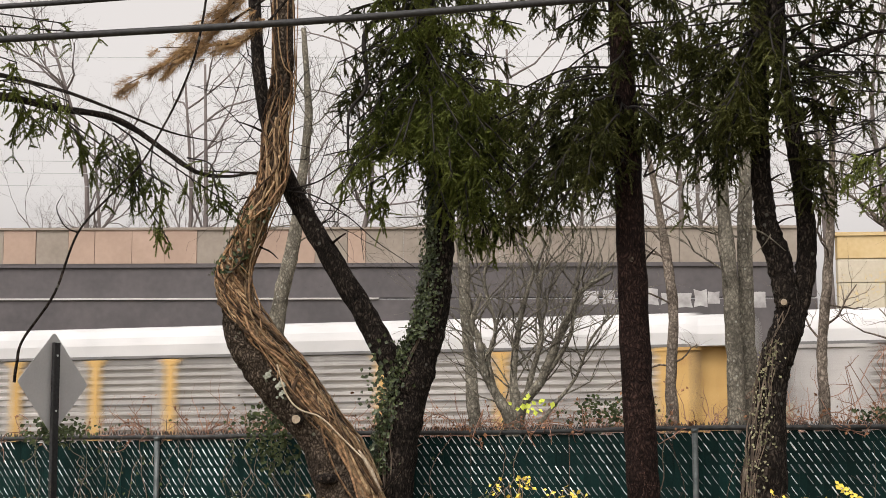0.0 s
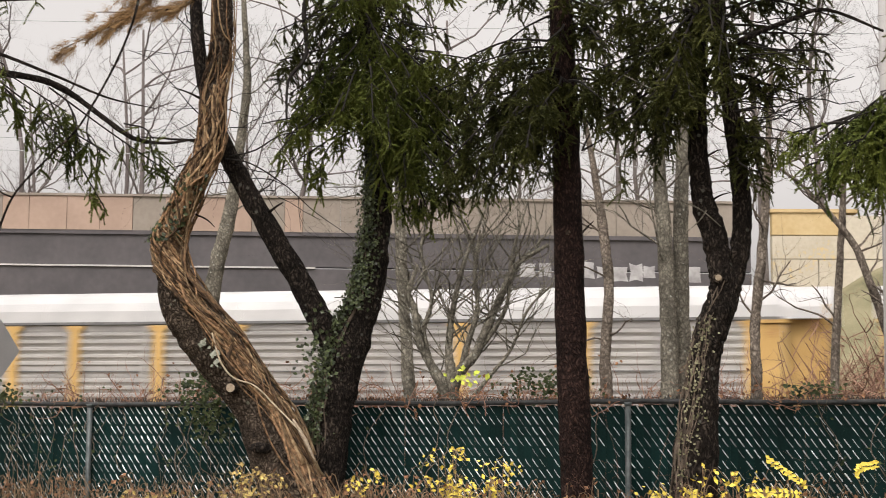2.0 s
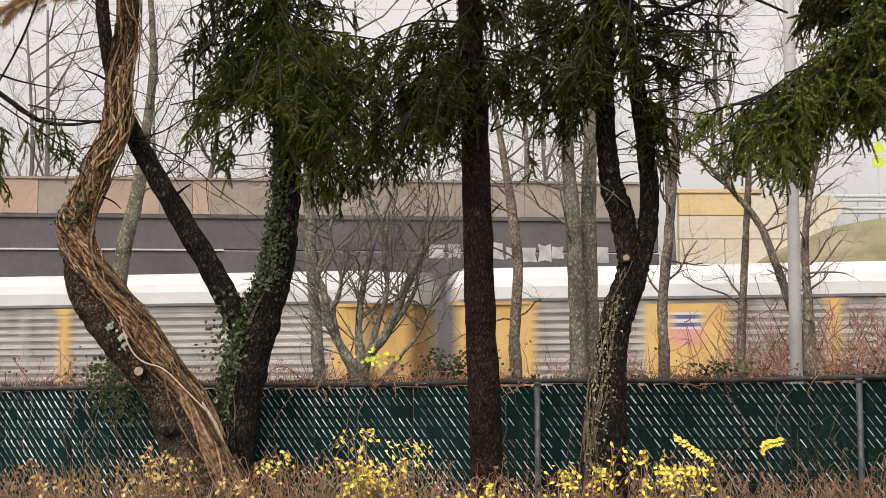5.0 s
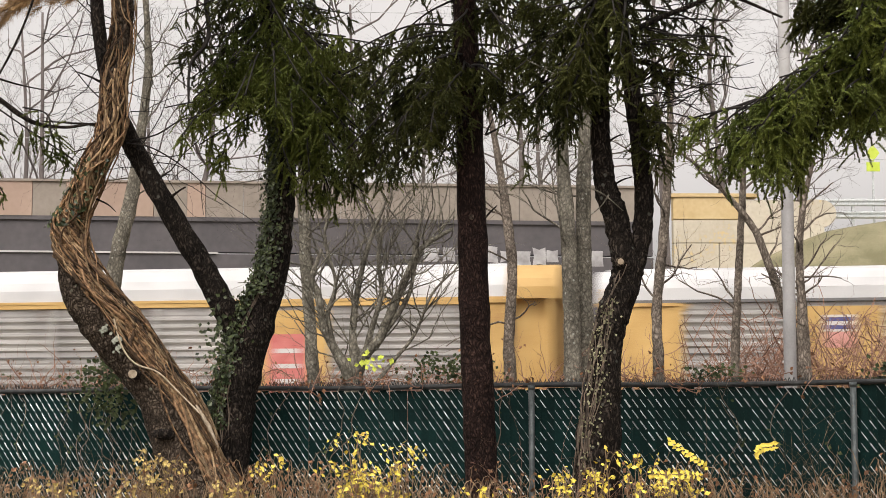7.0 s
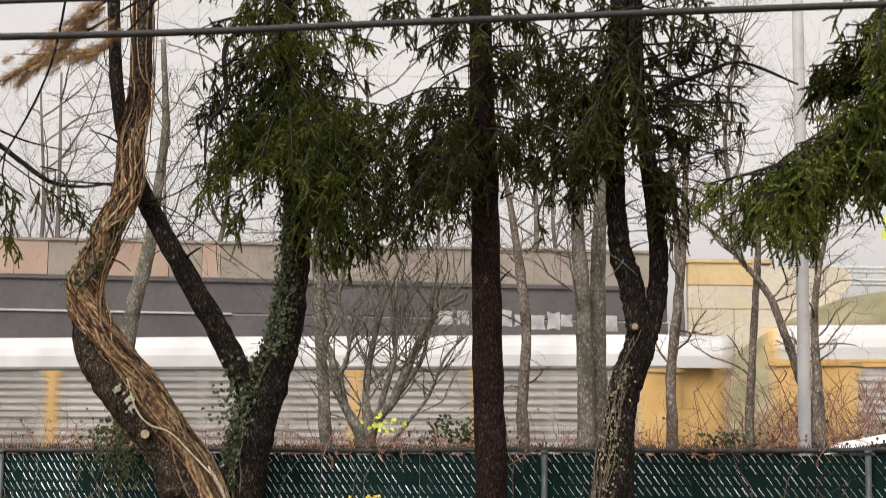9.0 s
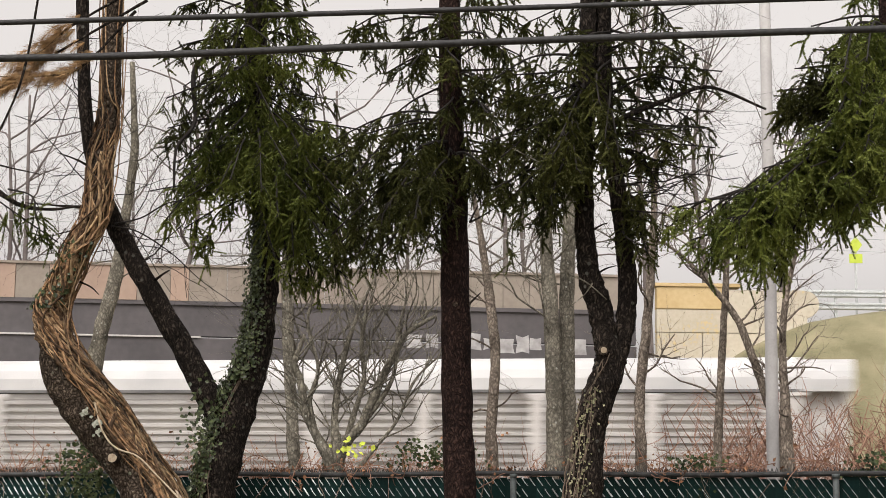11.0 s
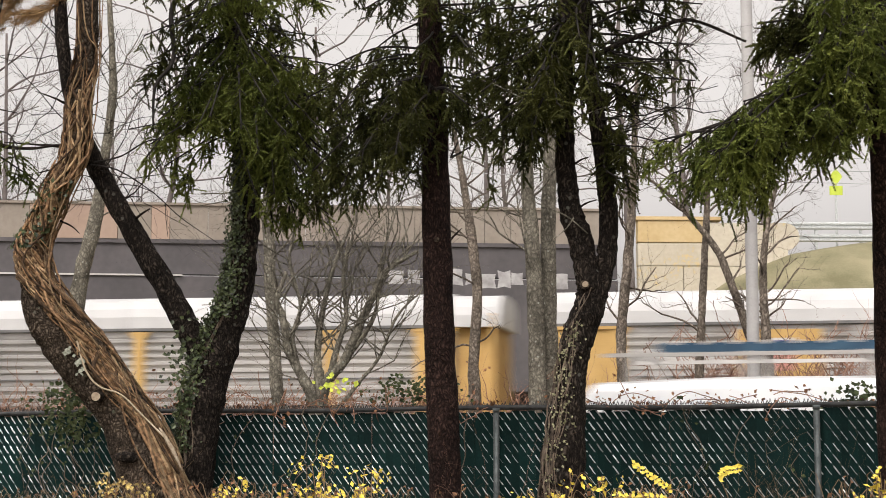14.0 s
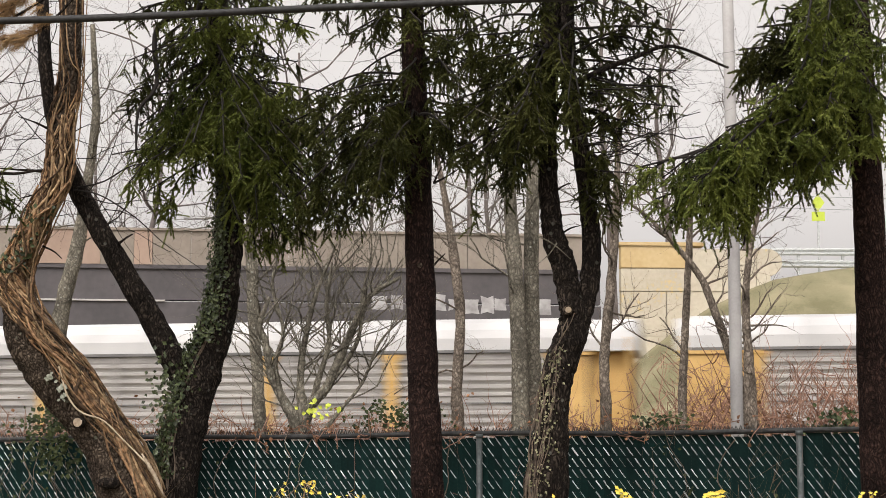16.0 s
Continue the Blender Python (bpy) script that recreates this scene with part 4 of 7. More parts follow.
FORK_BOUGHS = [
    ((-1.81, 17.3, 5.55), (-2.06, 16.3, 4.71), 0.1, 0.34, 1.2),
    ((-1.78, 17.3, 5.43), (-1.79, 16.0, 4.58), 0.14, 0.36, 1.4),
    ((-1.75, 17.3, 5.37), (-1.49, 15.9, 4.48), 0.16, 0.36, 1.5),
    ((-1.78, 17.3, 5.55), (-1.27, 16.0, 4.74), 0.14, 0.36, 1.4),
    ((-1.78, 17.3, 5.49), (-1.02, 16.2, 4.7), 0.12, 0.42, 1.4),
    ((-1.81, 17.3, 5.66), (-1.11, 16.3, 5.1), 0.1, 0.3, 1.1),
    ((-1.81, 17.3, 5.72), (-1.93, 16.4, 5.03), 0.1, 0.34, 1.1),
    ((-1.78, 17.3, 5.61), (-0.86, 16.6, 5.08), 0.08, 0.34, 1.0),
    ((-1.84, 17.3, 6.01), (-1.37, 16.2, 5.13), 0.1, 0.34, 0.8),
    ((-1.68, 17.3, 4.91), (-2.43, 16.7, 4.45), 0.06, 0.34, 1.1),
    ((-1.67, 17.3, 4.77), (-2.27, 16.5, 4.2), 0.06, 0.3, 1.0),
    ((-1.69, 17.3, 5.03), (-2.67, 16.9, 4.63), 0.05, 0.22, 0.8),
    ((-1.65, 17.3, 4.68), (-2.09, 16.6, 4.03), 0.05, 0.26, 0.9),
    ((-1.7, 17.3, 5.09), (-2.16, 16.4, 4.57), 0.08, 0.32, 1.1),
    ((-1.63, 17.3, 5.03), (-1.04, 16.7, 3.8), 0.16, 0.46, 1.4),
    ((-1.63, 17.3, 5.09), (-1.22, 16.5, 3.94), 0.16, 0.5, 1.4),
    ((-1.63, 17.3, 4.86), (-0.7, 16.9, 4.06), 0.14, 0.5, 1.4),
    ((-1.63, 17.3, 5.2), (-0.88, 16.6, 4.39), 0.14, 0.44, 1.3),
    ((-1.61, 17.3, 4.74), (-0.86, 17.0, 3.76), 0.12, 0.36, 1.2),
    ((-1.63, 17.3, 5.26), (-0.65, 17.0, 4.69), 0.1, 0.44, 1.1),
    ((-1.61, 17.3, 4.63), (-1.27, 16.9, 3.75), 0.1, 0.3, 1.0),
    ((-1.86, 17.3, 6.13), (-1.14, 16.6, 5.5), 0.08, 0.3, 0.7),
    ((-1.88, 17.3, 6.3), (-2.06, 16.6, 5.44), 0.06, 0.3, 0.6),
    ((-1.88, 17.3, 6.36), (-0.92, 16.6, 5.95), 0.08, 0.35, 0.8),
    ((-1.89, 17.3, 6.54), (-1.38, 16.2, 5.89), 0.08, 0.35, 0.7),
    ((-1.72, 17.3, 5.43), (-0.64, 16.6, 5.0), 0.1, 0.44, 1.5),
    ((-1.69, 17.3, 5.32), (-0.42, 16.8, 4.82), 0.1, 0.48, 1.5),
    ((-1.66, 17.3, 5.09), (-0.45, 16.9, 4.36), 0.12, 0.46, 1.5),
    ((-1.72, 17.3, 5.55), (-0.88, 16.4, 5.23), 0.08, 0.34, 1.3),
    ((-1.75, 17.3, 5.37), (-1.91, 15.9, 4.42), 0.12, 0.34, 1.3),
    ((-1.69, 17.3, 5.2), (-1.33, 15.9, 4.22), 0.14, 0.34, 1.3),
    ((-1.72, 17.3, 5.32), (-1.08, 15.9, 4.43), 0.14, 0.4, 1.4),
    ((-1.64, 17.3, 4.97), (-1.39, 16.6, 3.9), 0.12, 0.34, 1.2),
    ((-1.66, 17.3, 4.91), (-0.94, 16.3, 4.12), 0.12, 0.46, 1.4),
    ((-1.75, 17.3, 5.61), (-2.11, 16.2, 4.91), 0.08, 0.32, 1.2),
    ((-1.72, 17.3, 5.14), (-2.21, 16.2, 4.45), 0.08, 0.3, 1.1),
    ((-1.89, 17.3, 6.3), (-1.38, 16.2, 5.73), 0.06, 0.3, 0.9),
    ((-1.89, 17.3, 6.36), (-1.81, 16.2, 5.67), 0.08, 0.34, 0.9),
    ((-1.88, 17.3, 6.19), (-0.69, 16.4, 5.78), 0.06, 0.28, 0.9),
    ((-1.89, 17.3, 6.66), (-1.07, 16.3, 6.14), 0.08, 0.4, 1.0),
    ((-1.89, 17.3, 6.66), (-2.04, 16.3, 6.03), 0.08, 0.4, 1.0),
    ((-1.64, 17.3, 5.09), (-0.61, 16.7, 4.25), 0.12, 0.42, 1.3),
    ((-1.63, 17.3, 4.97), (-0.42, 16.9, 4.06), 0.1, 0.36, 1.2),
    ((-1.63, 17.3, 5.14), (-0.81, 16.3, 4.56), 0.12, 0.44, 1.4),
    ((-1.63, 17.3, 4.8), (-1.07, 16.8, 3.68), 0.08, 0.26, 1.2),
    ((-1.63, 17.3, 4.91), (-0.72, 16.9, 3.8), 0.08, 0.28, 1.1),
    ((-1.69, 17.3, 5.14), (-2.44, 16.5, 4.29), 0.06, 0.28, 1.2),
    ((-1.7, 17.3, 5.26), (-2.31, 16.3, 4.6), 0.06, 0.3, 1.2),
    ((-1.72, 17.3, 5.43), (-2.26, 16.5, 4.81), 0.06, 0.32, 1.1),
    ((-1.72, 17.3, 5.49), (-0.54, 16.8, 5.24), 0.06, 0.36, 1.2),
]
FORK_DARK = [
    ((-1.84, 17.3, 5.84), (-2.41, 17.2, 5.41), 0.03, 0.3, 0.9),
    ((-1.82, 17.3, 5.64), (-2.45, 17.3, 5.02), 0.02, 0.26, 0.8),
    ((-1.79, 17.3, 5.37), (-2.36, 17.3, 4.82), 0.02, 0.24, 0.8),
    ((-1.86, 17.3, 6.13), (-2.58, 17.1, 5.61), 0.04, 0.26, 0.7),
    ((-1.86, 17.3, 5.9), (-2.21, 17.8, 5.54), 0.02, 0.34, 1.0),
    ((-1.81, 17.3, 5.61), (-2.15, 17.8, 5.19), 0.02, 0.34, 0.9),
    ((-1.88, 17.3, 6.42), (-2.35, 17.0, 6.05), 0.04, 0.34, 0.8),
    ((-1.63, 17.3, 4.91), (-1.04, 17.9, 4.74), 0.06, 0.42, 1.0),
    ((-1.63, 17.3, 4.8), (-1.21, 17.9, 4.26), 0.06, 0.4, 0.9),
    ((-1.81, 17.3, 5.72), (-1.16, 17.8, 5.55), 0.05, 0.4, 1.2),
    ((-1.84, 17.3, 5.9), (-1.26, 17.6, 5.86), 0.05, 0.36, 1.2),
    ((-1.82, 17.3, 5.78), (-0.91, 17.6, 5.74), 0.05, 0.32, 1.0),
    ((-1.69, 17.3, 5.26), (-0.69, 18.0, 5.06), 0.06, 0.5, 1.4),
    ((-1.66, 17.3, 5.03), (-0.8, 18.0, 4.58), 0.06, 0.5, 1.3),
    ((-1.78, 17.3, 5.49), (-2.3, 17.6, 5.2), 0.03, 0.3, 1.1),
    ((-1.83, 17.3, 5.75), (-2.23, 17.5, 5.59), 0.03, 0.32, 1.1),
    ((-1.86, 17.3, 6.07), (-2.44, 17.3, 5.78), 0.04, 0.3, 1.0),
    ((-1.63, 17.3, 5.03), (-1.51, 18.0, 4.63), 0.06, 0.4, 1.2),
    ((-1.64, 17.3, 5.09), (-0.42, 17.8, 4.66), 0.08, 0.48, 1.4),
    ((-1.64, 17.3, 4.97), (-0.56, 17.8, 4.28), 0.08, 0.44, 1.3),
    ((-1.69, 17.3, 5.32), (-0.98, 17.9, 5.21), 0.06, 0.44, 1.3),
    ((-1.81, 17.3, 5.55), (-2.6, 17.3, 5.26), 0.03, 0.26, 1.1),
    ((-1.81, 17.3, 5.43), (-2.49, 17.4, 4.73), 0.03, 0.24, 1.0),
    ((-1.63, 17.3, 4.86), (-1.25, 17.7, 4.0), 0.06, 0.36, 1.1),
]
vine_tree()
forked_tree()


def straight_spruce():
    rng = np.random.default_rng(8)
    t = thing("spruce_tree", "straight dark brown spruce trunk with drooping green boughs", "tree")
    pts = [(0.45, 16.00, -0.01), (0.41, 16.00, 0.90), (0.38, 16.00, 1.61), (0.35, 16.00, 2.33), (0.32, 16.00, 3.37), (0.29, 16.00, 4.42), (0.25, 16.00, 5.49), (0.21, 16.00, 7.11)]
    stem("trunk", t, pts, [0.32, 0.30, 0.29, 0.285, 0.27, 0.245, 0.22, 0.19], BARK_RED, 18, 0.035, 6)
    kn = (0.31, 15.86, 3.43)
    part("knot", Mesher().tube([(kn[0], kn[1] + 0.05, kn[2]), (kn[0], kn[1] - 0.012, kn[2])], 0.025, 10, 0.1), BARK_GREY, t, "small round knot")
    for a, b in (((0.44, 16.00, 4.21), (0.66, 15.80, 4.31)), ((0.44, 15.95, 3.44), (0.54, 15.80, 3.53)), ((0.44, 16.00, 4.21), (0.51, 15.90, 4.35))):
        part("dead_twig", Mesher().tube([a, ((a[0] + b[0]) / 2, a[1], (a[2] + b[2]) / 2 + 0.01), b], [0.012, 0.009, 0.004], 5), BARK_DARK, t)
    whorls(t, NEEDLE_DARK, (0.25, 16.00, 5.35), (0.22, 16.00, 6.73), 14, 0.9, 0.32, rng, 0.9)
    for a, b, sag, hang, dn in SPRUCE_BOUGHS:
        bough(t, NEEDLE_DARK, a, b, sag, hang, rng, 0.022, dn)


SPRUCE_BOUGHS = [
    ((0.27, 16.0, 4.96), (-0.37, 15.6, 4.19), 0.1, 0.42, 1.4),
    ((0.26, 16.0, 4.88), (-0.08, 15.2, 4.05), 0.12, 0.4, 1.4),
    ((0.25, 16.0, 5.01), (-0.66, 15.8, 4.57), 0.08, 0.46, 1.3),
    ((0.27, 16.0, 4.77), (-0.85, 16.2, 4.11), 0.14, 0.5, 1.3),
    ((0.27, 16.0, 4.82), (-0.58, 15.9, 3.9), 0.12, 0.42, 1.3),
    ((0.28, 16.0, 5.14), (-0.52, 15.6, 4.95), 0.04, 0.26, 0.9),
    ((0.27, 16.0, 5.06), (-0.19, 15.3, 4.58), 0.08, 0.34, 1.1),
    ((0.27, 16.0, 4.72), (0.02, 15.6, 3.94), 0.06, 0.26, 1.2),
    ((0.27, 16.0, 4.72), (-0.24, 15.8, 3.92), 0.06, 0.26, 1.2),
    ((0.28, 16.0, 4.9), (-0.3, 16.3, 4.56), 0.08, 0.36, 1.1),
    ((0.28, 16.0, 4.98), (-0.93, 16.5, 4.87), 0.06, 0.4, 1.1),
    ((0.27, 16.0, 4.66), (-0.43, 16.1, 3.88), 0.06, 0.22, 1.0),
    ((0.29, 16.0, 5.15), (0.85, 15.4, 4.7), 0.06, 0.36, 1.0),
    ((0.29, 16.0, 5.25), (0.71, 15.2, 4.86), 0.06, 0.3, 0.8),
    ((0.29, 16.0, 4.96), (0.65, 15.6, 4.51), 0.06, 0.32, 1.0),
    ((0.29, 16.0, 4.82), (0.53, 15.6, 4.33), 0.04, 0.22, 0.7),
    ((0.29, 16.0, 5.06), (1.04, 15.6, 4.49), 0.06, 0.42, 1.0),
    ((0.3, 16.0, 5.41), (0.73, 15.6, 5.29), 0.04, 0.24, 0.6),
    ((0.29, 16.0, 5.79), (0.82, 15.4, 5.53), 0.05, 0.32, 0.8),
    ((0.28, 16.0, 5.9), (-0.14, 15.5, 5.55), 0.05, 0.3, 0.7),
    ((0.29, 16.0, 6.01), (-0.62, 16.0, 5.84), 0.06, 0.35, 0.8),
    ((0.27, 16.0, 6.11), (0.31, 15.0, 5.47), 0.08, 0.3, 0.6),
    ((0.26, 16.0, 5.14), (-0.85, 16.4, 5.07), 0.06, 0.44, 1.4),
    ((0.27, 16.0, 5.04), (-0.52, 16.2, 4.86), 0.08, 0.46, 1.5),
    ((0.27, 16.0, 4.93), (-0.22, 15.9, 4.43), 0.1, 0.44, 1.5),
    ((0.27, 16.0, 4.88), (0.07, 15.5, 4.31), 0.1, 0.36, 1.4),
    ((0.27, 16.0, 4.85), (-0.68, 16.4, 4.33), 0.12, 0.46, 1.5),
    ((0.27, 16.0, 4.77), (-0.38, 16.3, 4.18), 0.1, 0.4, 1.4),
    ((0.27, 16.0, 4.82), (-0.01, 16.4, 4.31), 0.08, 0.34, 1.3),
    ((0.27, 16.0, 4.98), (0.09, 15.2, 4.51), 0.08, 0.3, 1.2),
    ((0.27, 16.0, 4.74), (-0.95, 16.5, 3.94), 0.12, 0.4, 1.3),
    ((0.27, 16.0, 5.09), (-0.04, 15.4, 4.8), 0.06, 0.28, 1.0),
    ((0.29, 16.0, 5.2), (0.95, 15.8, 4.94), 0.05, 0.4, 1.2),
    ((0.29, 16.0, 5.01), (0.56, 15.2, 4.56), 0.08, 0.36, 1.3),
    ((0.29, 16.0, 4.98), (0.87, 15.9, 4.44), 0.06, 0.36, 1.1),
    ((0.28, 16.0, 5.47), (0.56, 15.2, 5.07), 0.06, 0.34, 1.0),
    ((0.28, 16.0, 5.57), (0.99, 15.6, 5.27), 0.05, 0.38, 1.1),
    ((0.28, 16.0, 5.63), (0.11, 15.2, 5.06), 0.05, 0.24, 0.7),
    ((0.29, 16.0, 6.06), (0.72, 15.4, 5.68), 0.06, 0.36, 1.0),
    ((0.29, 16.0, 6.06), (-0.25, 15.8, 5.89), 0.06, 0.36, 1.0),
    ((0.29, 16.0, 6.17), (-0.67, 15.8, 6.0), 0.06, 0.36, 1.0),
    ((0.27, 16.0, 4.93), (-0.5, 16.5, 4.49), 0.1, 0.46, 1.4),
    ((0.27, 16.0, 4.8), (-0.17, 16.2, 4.11), 0.08, 0.34, 1.3),
    ((0.27, 16.0, 4.88), (-0.74, 16.6, 4.56), 0.1, 0.46, 1.3),
]
straight_spruce()


def twin_tree():
    rng = np.random.default_rng(9)
    t = thing("twin_stem_tree", "dark rough twin-stemmed trunk with dry vine at its foot", "tree")
    base = [(1.34, 15.00, 0.19), (1.36, 15.00, 1.04), (1.39, 15.00, 1.56), (1.43, 15.00, 2.00), (1.48, 15.00, 2.38), (1.58, 15.00, 2.67), (1.63, 15.00, 2.87), (1.59, 15.00, 3.06), (1.54, 15.00, 3.31), (1.47, 15.00, 3.53), (1.43, 15.00, 3.75), (1.41, 15.00, 4.09), (1.41, 15.00, 4.64), (1.43, 15.00, 5.24), (1.46, 15.00, 6.76)]
    _, p, r = stem("trunk", t, base, [0.44, 0.40, 0.36, 0.29, 0.28, 0.28, 0.25, 0.22, 0.215, 0.20, 0.18, 0.165, 0.16, 0.15, 0.13], BARK_DARK, 18, 0.06, 7)
    right = [(1.55, 15.02, 2.48), (1.66, 15.05, 2.77), (1.73, 15.05, 3.02), (1.78, 15.05, 3.26), (1.79, 15.05, 3.56), (1.77, 15.05, 3.81), (1.74, 15.05, 4.10), (1.69, 15.05, 4.45), (1.63, 15.05, 4.85), (1.59, 15.05, 5.25), (1.57, 15.05, 6.78)]
    stem("second_stem", t, right, [0.20, 0.19, 0.175, 0.17, 0.165, 0.16, 0.155, 0.15, 0.15, 0.15, 0.13], BARK_DARK, 14, 0.05, 8)
    k = (1.56, 14.86, 2.93)
    part("knot", Mesher().tube([(k[0], k[1] + 0.1, k[2]), (k[0], k[1] - 0.008, k[2])], 0.042, 12, 0.08), BARK_GREY, t, "ring of bark round a healed limb")
    part("saw_cut", Mesher().tube([(k[0], k[1], k[2]), (k[0], k[1] - 0.015, k[2])], 0.027, 12, 0.05), CUT_WOOD, t, "pale healed saw cut")
    for i in range(14):
        us = np.linspace(rng.uniform(0.03, 0.1), rng.uniform(0.25, 0.5), 16)
        a0 = rng.uniform(3.2, 4.9)
        line = curve_through([on_trunk(p, r, u, a0 + 0.3 * math.sin(u * 25 + i))[0] + rng.normal(0, 0.008, 3) for u in us], 2)
        part("vine", Mesher().tube(line, rng.uniform(0.004, 0.010), 5, 0.1, i), VINE_DULL, t, smooth=True)
    tri = []
    for i in range(260):
        q, nrm, rad = on_trunk(p, r, rng.uniform(0.08, 0.34), rng.normal(3.7, 0.4))
        tri += leaf_tri(q + nrm * rng.uniform(0.0, 0.04), nrm, rng.uniform(0.012, 0.026), rng)
    part("ivy", triangles("ivy", tri), LEAF_DULL, t, "sparse small dull ivy leaves")
    for a, m, b, w in (((1.47, 14.90, 3.51), (1.40, 14.85, 3.41), (1.29, 14.80, 3.31), 0.008), ((1.51, 15.00, 3.60), (1.59, 14.90, 3.64), (1.66, 14.80, 3.65), 0.012), ((1.48, 15.00, 3.99), (1.55, 14.90, 4.02), (1.59, 14.80, 4.02), 0.012), ((1.45, 14.90, 4.37), (1.60, 14.70, 4.39), (1.75, 14.60, 4.43), 0.008), ((1.35, 14.90, 4.45), (1.04, 14.60, 4.48), (0.75, 14.50, 4.60), 0.009), ((1.26, 14.90, 3.59), (1.42, 14.82, 3.50), (1.58, 14.80, 3.36), 0.009)):
        part("dead_twig", Mesher().tube(curve_through([a, m, b], 5), np.linspace(w, 0.003, 11), 5, 0.1), BARK_PALE if w < 0.01 else BARK_DARK, t, smooth=True)
    sp, sr = trunk_curve(right, [0.15] * len(right))
    for i in range(26):
        tw = Mesher()
        k = int(rng.uniform(0.62, 0.97) * (len(sp) - 1))
        a = rng.normal(0, 0.5)
        grow(tw, sp[k], (math.cos(a), -0.2 - 0.3 * abs(math.sin(a)), rng.uniform(-0.35, 0.35)), rng.uniform(0.7, 1.3), rng.uniform(0.005, 0.009), 2, rng, 0.24, -0.05, 2)
        part("bare_twig", tw, BARK_TWIG, t, smooth=True)
    limb = curve_through([(1.44, 15.0, 4.62), (1.63, 14.9, 4.9), (2.15, 14.8, 5.13), (2.49, 14.8, 5.23), (2.95, 14.7, 5.02)], 6)
    part("limb", Mesher().tube(limb, np.linspace(0.032, 0.010, len(limb)), 8, 0.08), BARK_DARK, t, smooth=True)
    whorls(t, NEEDLE_DARK, (1.52, 15.00, 4.90), (1.52, 15.00, 6.40), 12, 0.8, 0.30, rng, 0.9)
    for a, b, sag, hang, dn in TWIN_BOUGHS:
        bough(t, NEEDLE_DARK, a, b, sag, hang, rng, 0.02, dn)


